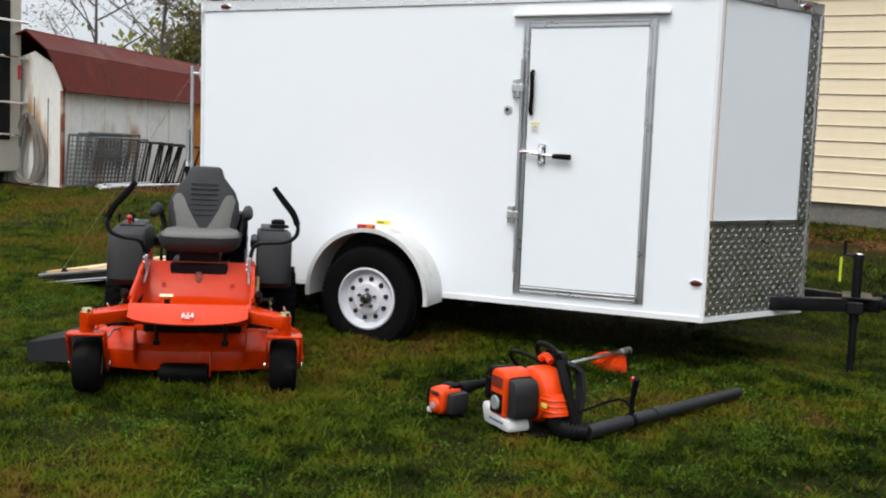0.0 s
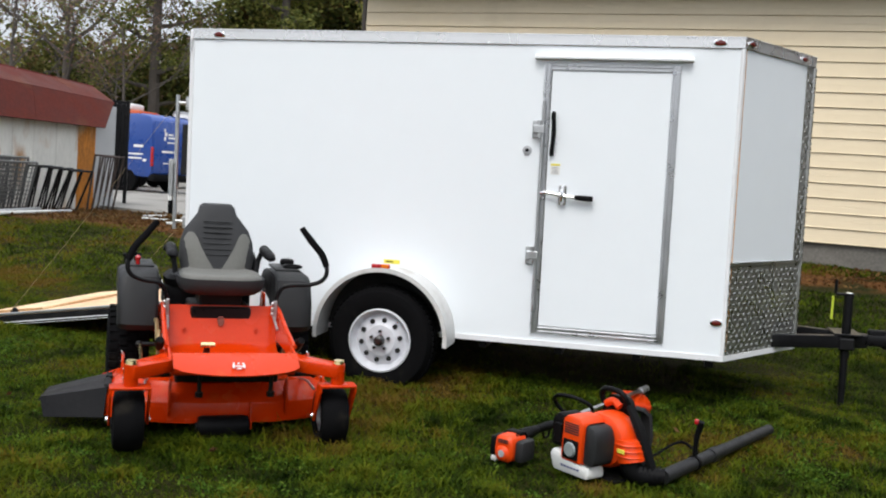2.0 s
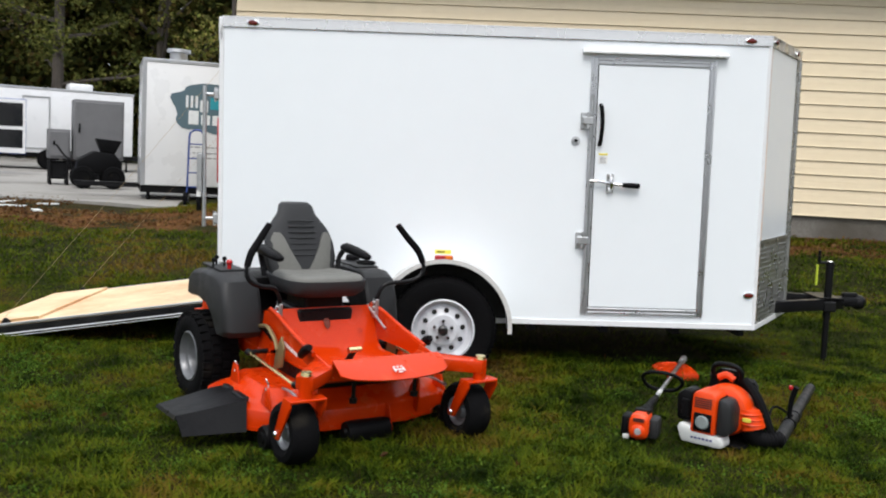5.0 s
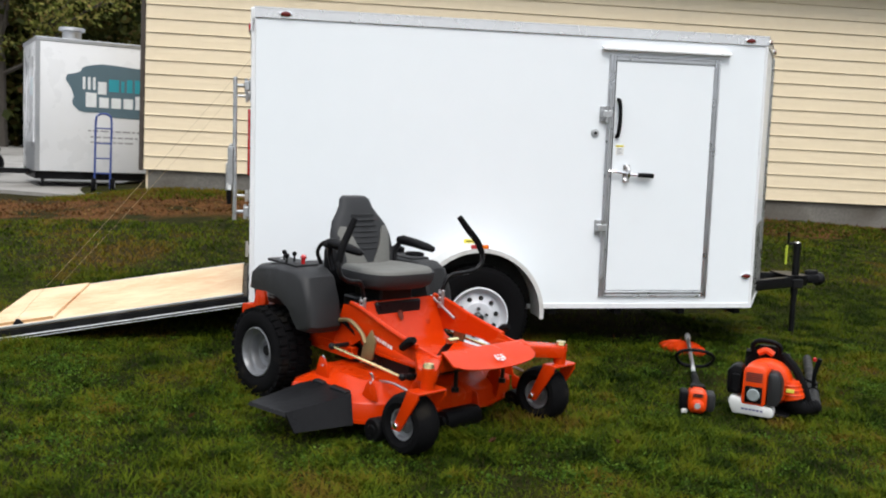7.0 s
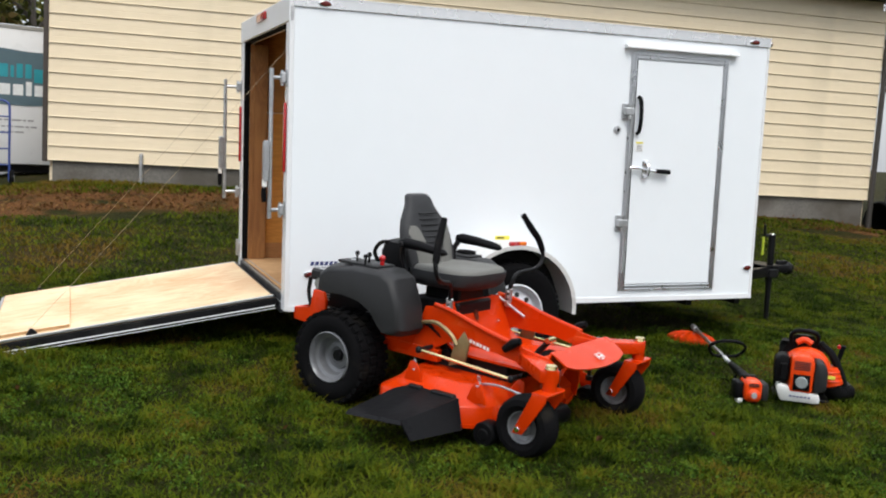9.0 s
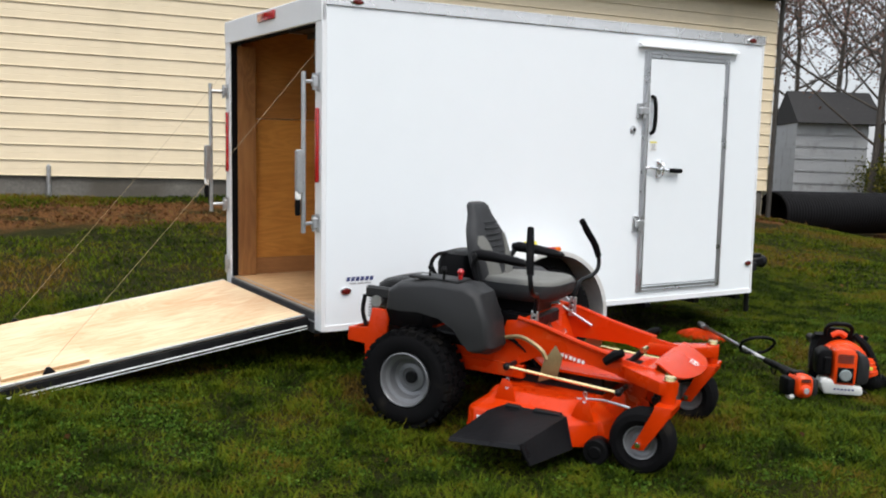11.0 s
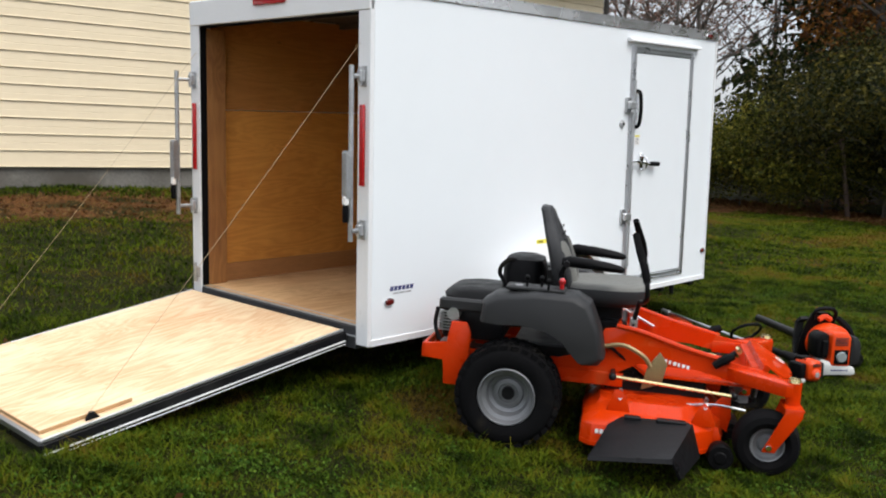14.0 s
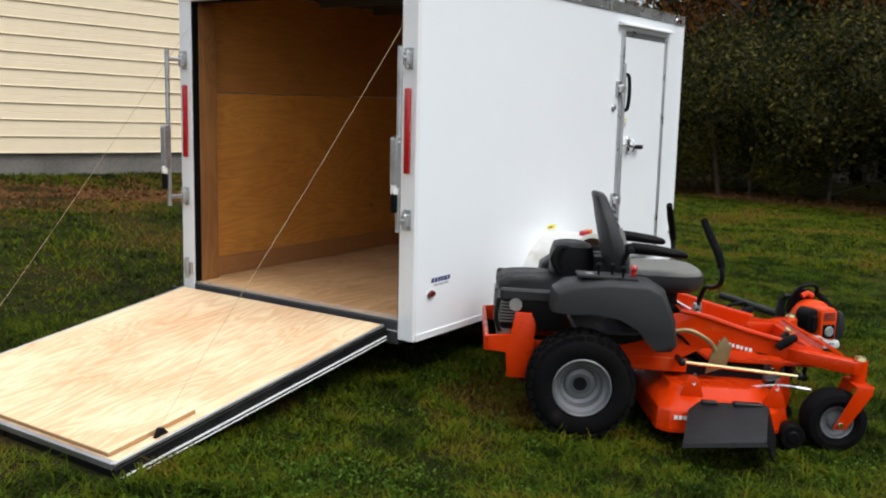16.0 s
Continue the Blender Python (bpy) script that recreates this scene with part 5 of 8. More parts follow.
            lathe(bm, [(0.0, -0.0), (0.02, 0.0), (0.022, -0.012), (0.016, -0.016), (0.0, -0.016)], 14, Matrix.Translation((0.01, s * 0.44, 0.786)) @ Matrix.Rotation(radians(90), 4, "X"))
            part("ignition_switch", bm, ZINC, fd)
        else:
            bm = B()
            lathe(bm, [(0.045, 0.0), (0.05, -0.012), (0.058, -0.014), (0.062, -0.006), (0.062, 0.0)], 24, Matrix.Translation((0.14, s * 0.475, 0.786)) @ Matrix.Rotation(radians(-90), 4, "X"))
            part("cup_holder", bm, BLACK_PLASTIC, fd)
            bm = B()
            lathe(bm, [(0.0, -0.04), (0.035, -0.04), (0.045, -0.03), (0.045, 0.0)], 20, Matrix.Translation((-0.02, s * 0.47, 0.778)) @ Matrix.Rotation(radians(-90), 4, "X"))
            part("fuel_cap", bm, BLACK_PLASTIC, fd)
    # engine at the back
    bm = B()
    box(bm, (-0.40, -0.26, 0.44), (-0.08, 0.26, 0.62), 0.02, segs=2)
    eng = part("engine_block", bm, BLACK_STEEL, t)
    bm = B()
    loft(bm, [oval(-0.22, 0.0, 0.20, 0.27, 0.62, 24, 0.6), oval(-0.22, 0.0, 0.205, 0.275, 0.66, 24, 0.6), oval(-0.21, 0.0, 0.185, 0.25, 0.685, 24, 0.6), oval(-0.20, 0.0, 0.13, 0.18, 0.70, 24, 0.6)])
    part("engine_cowl", bm, BLACK_PLASTIC, eng, "black engine cowl")
    bm = B()
    loft(bm, [oval(-0.02, 0.10, 0.11, 0.17, 0.62, 20, 0.55), oval(-0.02, 0.10, 0.115, 0.175, 0.80, 20, 0.55), oval(-0.02, 0.10, 0.10, 0.155, 0.855, 20, 0.55), oval(-0.02, 0.10, 0.06, 0.10, 0.87, 20, 0.55)])
    ac = part("air_cleaner", bm, BLACK_PLASTIC, eng, "black canister air cleaner cover")
    bm = B()
    tube(bm, [(-0.10, -0.08, 0.72), (-0.14, -0.08, 0.79), (-0.10, -0.06, 0.85), (-0.02, -0.02, 0.84)], 0.012, 8, 5)
    part("hose", bm, RUBBER, eng)
    for y, z in ((-0.20, 0.53), (0.20, 0.53)):
        bm = B()
        for k in range(7):
            box(bm, (-0.42, y - 0.07, z - 0.05 + 0.016 * k), (-0.31, y + 0.07, z - 0.043 + 0.016 * k))
        part("cylinder_fin", bm, ALU_DULL, eng, smooth=0)
    bm = B()
    rod(bm, (-0.36, -0.24, 0.40), (-0.36, 0.24, 0.40), 0.05, seg=18)
    rod(bm, (-0.33, -0.27, 0.585), (-0.33, -0.345, 0.585), 0.032, seg=18)
    part("muffler", bm, ZINC, eng, "dull metal muffler")
    for y in (-0.3125, 0.3125):
        bm = B()
        box(bm, (-0.41, y - 0.0225, 0.60), (-0.12, y + 0.0225, 0.665), 0.012)
        part("engine_guard", bm, GREY_PLASTIC, eng)
    bm = B()
    tube(bm, [(-0.40, -0.32, 0.44), (-0.425, -0.32, 0.52), (-0.415, -0.32, 0.61)], 0.012, 6, 4)
    part("guard_bar", bm, BLACK_STEEL, eng)
    # rear bumper
    bm = B()
    prism(bm, [(-0.47, 0.355), (-0.36, 0.355), (-0.355, 0.225), (-0.24, 0.225), (-0.225, 0.50), (-0.25, 0.555), (-0.33, 0.555), (-0.345, 0.44), (-0.47, 0.43)], -0.385, -0.365, "y", 0.004)
    prism(bm, [(-0.47, 0.355), (-0.36, 0.355), (-0.355, 0.225), (-0.24, 0.225), (-0.225, 0.50), (-0.25, 0.555), (-0.33, 0.555), (-0.345, 0.44), (-0.47, 0.43)], 0.365, 0.385, "y", 0.004)
    box(bm, (-0.475, -0.385, 0.355), (-0.455, 0.385, 0.43), 0.004)
    part("rear_bumper", bm, ORANGE, t, "orange rear bumper frame")
    bm = B()
    box(bm, (-0.33, -0.365, 0.24), (-0.25, 0.365, 0.30), 0.006)
    part("rear_crossbar", bm, BLACK_STEEL, t)
    # hydraulic and fuel lines under the seat
    bm = B()
    for k in range(4):
        y = -0.30 + 0.02 * k
        tube(bm, [(0.30, y, 0.46), (0.45, y - 0.05, 0.50), (0.55, y - 0.02, 0.44), (0.62, y, 0.36)], 0.007, 6, 4)
    part("hose", bm, RUBBER, t)
    return t


build_mower()


# ---- backpack leaf blower ----
def build_blower():
    t = thing("backpack_leaf_blower", pose(3.000, -1.345, -0.01, 0, 0, -38) @ Matrix.Scale(0.885, 4), "orange and grey backpack leaf blower standing on the grass", "leaf blower")
    # x to its left side (outlet), -y the engine side
    bm = B()
    prism(bm, [(-0.15, 0.035), (0.10, 0.035), (0.115, 0.055), (0.10, 0.105), (-0.03, 0.10), (-0.10, 0.14), (-0.165, 0.155), (-0.185, 0.12)], -0.20, -0.06, "y", 0.016)
    part("fuel_tank", bm, OFF_WHITE, t, "translucent white fuel tank")
    for k in range(6):
        bm = B()
        box(bm, (-0.09 + 0.024 * k, -0.2018, 0.070), (-0.074 + 0.024 * k, -0.1995, 0.082))
        part("print_bar", bm, BLUE_INK, t)
    bm = B()
    prism(bm, [(-0.10, 0.105), (0.055, 0.105), (0.06, 0.33), (0.03, 0.365), (-0.06, 0.37), (-0.095, 0.345)], -0.205, -0.02, "y", 0.018)
    cover = part("engine_cover", bm, ORANGE_PLASTIC, t, "orange engine cover")
    for k in range(5):
        bm = B()
        box(bm, (-0.075, -0.209, 0.268 + 0.013 * k), (0.03, -0.203, 0.274 + 0.013 * k))
        part("vent_slot", bm, DARK, cover)
    bm = B()
    prism(bm, [(-0.075, 0.125), (0.035, 0.125), (0.035, 0.235), (-0.075, 0.235)], -0.214, -0.203, "y", 0.004)
    part("starter_frame", bm, BLACK_PLASTIC, cover)
    bm = B()
    lathe(bm, [(0, -0.010), (0.035, -0.010), (0.042, -0.002), (0.044, 0.006)], 24, Matrix.Translation((-0.02, -0.214, 0.18)))
    part("starter", bm, material("pale_grey_plastic", (0.22, 0.25, 0.25), 0.5), cover, "round grey starter grille")
    bm = B()
    prism(bm, [(0.058, 0.11), (0.135, 0.115), (0.15, 0.16), (0.15, 0.27), (0.125, 0.325), (0.07, 0.34), (0.058, 0.32)], -0.195, -0.03, "y", 0.022)
    part("air_filter_box", bm, GREY_PLASTIC, t, "dark grey air filter box")
    bm = B()
    prism(bm, [(-0.20, 0.16), (-0.105, 0.16), (-0.105, 0.35), (-0.16, 0.36), (-0.205, 0.32)], -0.18, -0.02, "y", 0.022)
    box(bm, (-0.165, -0.195, 0.19), (-0.115, -0.17, 0.30), 0.006)
    part("muffler_guard", bm, BLACK_PLASTIC, t, "black muffler guard")
    # fan housing behind: a volute leaning to the outlet side
    bm = B()
    rings = []
    for y, g in ((-0.03, 0.72), (-0.015, 0.92), (0.02, 1.0), (0.10, 1.0), (0.13, 0.94), (0.145, 0.78)):
        pts = []
        for k in range(36):
            a = 2 * math.pi * k / 36
            r = 0.152 + 0.03 * (1 + math.cos(a - radians(-60))) * 0.5
            pts.append((0.02 + g * r * math.cos(a), y, 0.235 + g * r * 0.95 * math.sin(a)))
        rings.append(pts)
    loft(bm, rings)
    part("fan_housing", bm, ORANGE_PLASTIC, t, "orange ribbed fan housing")
    bm = B()
    rings = []
    for k in range(9):
        u = 0.72 * k / 8
        c = Vector((0.16 + 0.06 * u, 0.05, 0.26 - 0.17 * u))
        rings.append([(c.x + 0.075 * math.cos(a), c.y + 0.075 * math.sin(a), c.z + 0.03 * math.cos(a) * u) for a in [2 * math.pi * j / 20 for j in range(20)]])
    loft(bm, rings)
    for k in range(3):
        u = 0.15 + 0.18 * k
        tube(bm, [(0.16 + 0.06 * u + 0.079 * math.cos(a), 0.05 + 0.079 * math.sin(a), 0.26 - 0.17 * u) for a in [2 * math.pi * j / 12 for j in range(12)]], 0.006, 6, 2, True)
    part("outlet_duct", bm, ORANGE_PLASTIC, t)
    bm = B()
    box(bm, (0.165, -0.036, 0.19), (0.215, -0.030, 0.215), 0.002, pose(0, 0, 0))
    part("warning_sticker", bm, YELLOW_TAG, t)
    # back plate, harness, handle
    bm = B()
    rings = []
    for z, hw in ((0.03, 0.17), (0.10, 0.185), (0.24, 0.165), (0.36, 0.12), (0.43, 0.085), (0.452, 0.06)):
        rings.append([(x, y, z) for x, y in ((-hw, 0.15), (-hw + 0.02, 0.20), (hw - 0.02, 0.20), (hw, 0.15))])
    loft(bm, rings)
    part("back_plate", bm, BLACK_PLASTIC, t, "black back plate")
    bm = B()
    box(bm, (-0.19, -0.06, 0.015), (0.19, 0.22, 0.038), 0.01)
    part("base_frame", bm, BLACK_PLASTIC, t)
    bm = B()
    tube(bm, [(-0.085, 0.12, 0.40), (-0.09, 0.10, 0.455), (-0.06, 0.09, 0.488), (0.0, 0.085, 0.497), (0.06, 0.09, 0.488), (0.09, 0.10, 0.455), (0.085, 0.12, 0.40)], 0.016, 10, 5)
    part("carry_handle", bm, BLACK_PLASTIC, t, "black carry handle")
    bm = B()
    tube(bm, [(-0.05, 0.10, 0.405), (0.0, 0.10, 0.43), (0.05, 0.10, 0.405)], 0.022, 8, 4)
    part("spark_boot", bm, ORANGE_PLASTIC, t)
    for x in (-0.11, 0.11):
        bm = B()
        pts = [(x, 0.20, 0.40), (x * 1.1, 0.25, 0.36), (x * 1.15, 0.27, 0.24), (x * 1.1, 0.255, 0.10), (x, 0.21, 0.05)]
        rows = []
        for i, p in enumerate(pts):
            p = Vector(p)
            d = (Vector(pts[min(i + 1, 4)]) - Vector(pts[max(i - 1, 0)])).normalized()
            nn = Vector((0, d.z, -d.y)) * 0.012
            rows.append([tuple(p + Vector((0.032, 0, 0)) + nn), tuple(p - Vector((0.032, 0, 0)) + nn), tuple(p - Vector((0.032, 0, 0)) - nn), tuple(p + Vector((0.032, 0, 0)) - nn)])
        loft(bm, rows)
        part("shoulder_strap", bm, material("black_webbing", (0.014, 0.014, 0.015), 0.85, vary=0.3, bump=0.4, bump_scale=180), t, "black padded shoulder strap")
    bm = B()
    tube(bm, [(0.11, 0.11, 0.42), (0.20, 0.09, 0.33), (0.27, 0.10, 0.19), (0.31, 0.12, 0.08)], [0.022, 0.030, 0.028, 0.022], 8, 5)
    part("shoulder_strap", bm, material("black_strap", (0.006, 0.006, 0.0065), 0.85, spec=0.1), t)
    # elbow, tube and control handle lying out on the grass
    inv = t.matrix_world.inverted()
    end = inv @ Vector((3.92, -0.38, 0.115))
    a = Vector((0.22, 0.06, 0.09))
    b_ = Vector((0.34, 0.16, 0.075))
    bm = B()
    tube(bm, [(0.195, 0.05, 0.155), (0.215, 0.055, 0.095), (0.27, 0.09, 0.068), b_], [0.066, 0.062, 0.054, 0.046], 16, 5)
    part("elbow", bm, BLACK_PLASTIC, t, "black ribbed elbow")
    bm = B()
    for k in range(6):
        u = k / 5
        p = Vector((0.245, 0.075, 0.08)).lerp(b_, u)
        d = (b_ - Vector((0.245, 0.075, 0.08))).normalized()
        rod(bm, p - d * 0.006, p + d * 0.006, 0.058 - 0.008 * u, seg=16)
    part("bellows", bm, BLACK_PLASTIC, t)
    d = (end - b_)
    bm = B()
    rod(bm, b_, b_ + d * 0.42, 0.041, 0.037, seg=20)
    rod(bm, b_ + d * 0.40, b_ + d * 0.45, 0.043, seg=20)
    rod(bm, b_ + d * 0.42, end, 0.036, 0.033, seg=20)
    part("blower_tube", bm, GREY_PLASTIC, t, "long dark grey blower tube")
    c = b_ + d * 0.26
    bm = B()
    rod(bm, c - d.normalized() * 0.012, c + d.normalized() * 0.012, 0.045, seg=20)
    tube(bm, [c + Vector((0, 0, 0.04)), c + Vector((0.0, 0.0, 0.13)), c + Vector((0.015, 0.0, 0.21)), c + Vector((0.03, -0.005, 0.25))], [0.014, 0.016, 0.019, 0.016], 10, 4)
    h = part("control_handle", bm, BLACK_PLASTIC, t, "black pistol-grip control handle")
    bm = B()
    box(bm, tuple(c + Vector((-0.02, -0.012, 0.225))), tuple(c + Vector((0.005, 0.012, 0.255))), 0.006)
    part("trigger_lock", bm, RED_LENS, h, "red trigger lock")
    bm = B()
    tube(bm, [c + Vector((0.02, 0, 0.06)), c + Vector((-0.10, -0.02, 0.10)), (0.26, 0.08, 0.16), (0.15, 0.08, 0.22)], 0.008, 6, 5)
    part("throttle_cable", bm, RUBBER, t)


build_blower()


# ---- string trimmer ----
def build_trimmer():
    base, tip = Vector((2.612, -1.285, 0.13)), Vector((3.200, 0.060, 0.19))
    ang = math.degrees(math.atan2((tip - base).y, (tip - base).x))
    t = thing("string_trimmer", pose(base.x, base.y, 0.0, 0, 0, ang), "orange string trimmer lying on the grass, shield towards the trailer", "string trimmer")
    ln = (tip - base).xy.length
    bm = B()
    rings = []
    for x, g in ((-0.20, 0.75), (-0.185, 0.95), (-0.12, 1.0), (-0.04, 0.95), (-0.01, 0.6)):
        rings.append([(x, 0.0 + 0.066 * g * math.copysign(abs(math.cos(a)) ** 0.6, math.cos(a)), 0.120 + 0.085 * g * math.copysign(abs(math.sin(a)) ** 0.6, math.sin(a))) for a in [2 * math.pi * k / 20 for k in range(20)]])
    loft(bm, rings)
    eng = part("engine_cover", bm, ORANGE_PLASTIC, t, "orange engine cover")
    bm = B()
    lathe(bm, [(0, -0.022), (0.030, -0.022), (0.042, -0.014), (0.048, 0.0), (0.052, 0.030)], 20, Matrix.Translation((-0.195, 0, 0.095)) @ Matrix.Rotation(radians(-90), 4, "Z"))
    part("starter", bm, ORANGE_PLASTIC, eng)
    bm = B()
    lathe(bm, [(0, -0.026), (0.020, -0.026), (0.024, -0.020)], 16, Matrix.Translation((-0.195, 0, 0.095)) @ Matrix.Rotation(radians(-90), 4, "Z"))
    part("starter_hub", bm, GREY_INK, eng)
    for s, mt, nm in ((1, BLACK_PLASTIC, "muffler_guard"), (-1, GREY_PLASTIC, "air_filter_box")):
        bm = B()
        box(bm, (-0.165, s * 0.088 - 0.032, 0.045), (-0.02, s * 0.088 + 0.032, 0.175), 0.020, segs=2)
        part(nm, bm, mt, t)
    bm = B()
    box(bm, (-0.17, 0.06, 0.02), (-0.10, 0.105, 0.06), 0.014, segs=2)
    part("fuel_tank", bm, OFF_WHITE, t)
    bm = B()
    for y in (-0.04, 0.0, 0.04):
        bolt(bm, (-0.12, y, 0.203), 0.011, "z", 0.022)
    part("spark_boot", bm, BLACK_PLASTIC, eng)
    bm = B()
    box(bm, (-0.105, -0.05, 0.165), (-0.03, 0.05, 0.212), 0.010, segs=2)
    part("cylinder_shroud", bm, BLACK_PLASTIC, eng)
    for z in (0.158, 0.170):
        bm = B()
        box(bm, (-0.208, -0.034, z), (-0.190, 0.034, z + 0.006))
        part("vent_slot", bm, DARK, eng)
    bm = B()
    tube(bm, [(-0.02, 0, 0.13), (0.06, 0, 0.14), (0.14, 0, 0.145)], [0.045, 0.032, 0.022], 12, 4)
    tube(bm, [(0.14, 0, 0.145), (0.24, 0, 0.145), (0.36, 0, 0.145)], [0.022, 0.024, 0.018], 12, 4)
    tube(bm, [(0.20, 0, 0.12), (0.22, 0, 0.085), (0.26, 0, 0.09), (0.27, 0, 0.12)], 0.006, 6, 3)
    part("grip", bm, BLACK_PLASTIC, t, "black rear grip")
    bm = B()
    rod(bm, (0.30, 0, 0.145), (ln, 0, 0.175), 0.0135, seg=12)
    part("shaft", bm, ALU, t, "silver aluminium shaft")
    bm = B()
    rod(bm, (0.42, 0, 0.148), (0.52, 0, 0.1505), 0.0142, seg=12)
    part("shaft_sticker", bm, OFF_WHITE, t)
    bm = B()
    tube(bm, [(0.56, 0.0, 0.15), (0.55, -0.09, 0.165), (0.50, -0.125, 0.23), (0.45, -0.06, 0.275), (0.45, 0.05, 0.275), (0.50, 0.11, 0.23), (0.55, 0.08, 0.165)], 0.011, 8, 5, True)
    part("loop_handle", bm, BLACK_PLASTIC, t, "black loop handle")
    # guard: a shallow fan-shaped shell
    bm = B()
    rows = []
    for r, z in ((0.03, 0.150), (0.10, 0.150), (0.17, 0.135), (0.205, 0.112), (0.212, 0.068)):
        rows.append([(ln - 0.02 - r * math.cos(a), r * math.sin(a), z) for a in [radians(-40 + 130 * k / 18) for k in range(19)]])
    grid = [[bm.verts.new(p) for p in r] for r in rows]
    for a, b in zip(grid, grid[1:]):
        for k in range(18):
            bm.faces.new((a[k], a[k + 1], b[k + 1], b[k]))
    bmesh.ops.solidify(bm, geom=bm.faces[:], thickness=0.005)
    sh = part("guard", bm, ORANGE_PLASTIC, t, "orange plastic cutting guard")
    for k in range(7):
        a = radians(-30 + 18 * k)
        bm = B()
        tube(bm, [(ln - 0.02 - 0.05 * math.cos(a), 0.05 * math.sin(a), 0.152), (ln - 0.02 - 0.13 * math.cos(a), 0.13 * math.sin(a), 0.146), (ln - 0.02 - 0.20 * math.cos(a), 0.20 * math.sin(a), 0.118)], 0.004, 6, 3)
        part("rib", bm, ORANGE_PLASTIC, sh)
    bm = B()
    lathe(bm, [(0, -0.06), (0.035, -0.06), (0.05, -0.045), (0.05, 0.0), (0.03, 0.02), (0.022, 0.06), (0.022, 0.10)], 20, Matrix.Translation((ln, 0, 0.085)) @ Matrix.Rotation(radians(90), 4, "X"))
    part("cutting_head", bm, BLACK_PLASTIC, t, "black line head")
    bm = B()
    rod(bm, (ln - 0.06, 0, 0.173), (ln + 0.03, 0, 0.176), 0.022, seg=14)
    part("gear_head", bm, ZINC, t)
    for c in t.children:
        if c.name.split(".")[0] in ("engine_cover", "muffler_guard", "air_filter_box", "fuel_tank"):
            c.matrix_local = Matrix.Translation((-0.02, 0, 0)) @ Matrix.Scale(0.84, 4)


build_trimmer()


# ---- old shed with a rusty gambrel roof ----
RUST_ROOF = material("red_brown_rusted_roof", (0.088, 0.015, 0.009), 0.6, spec=0.14, vary=0.35, scale=2.0, fine=24, stain=(0.13, 0.045, 0.02), stain_amount=0.12, stain_scale=1.2)
SHED_WALL = material("weathered_white_metal", (0.76, 0.75, 0.70), 0.6, vary=0.12, scale=2, fine=25, stain=(0.42, 0.20, 0.05), stain_amount=0.24, stain_scale=2.2, stretch=(1, 1, 0.35))
RUST_STRIP = material("orange_rust", (0.50, 0.185, 0.025), 0.8, vary=0.5, scale=4, fine=40, stain=(0.66, 0.52, 0.32), stain_amount=0.5, stain_scale=1.6, stretch=(1, 1, 0.35))
GALV_GREY = material("grey_painted_metal", (0.13, 0.13, 0.135), 0.55, vary=0.15, scale=4)


SHED = pose(-6.85, 5.62, 0.45, 0, 0, 85.6)


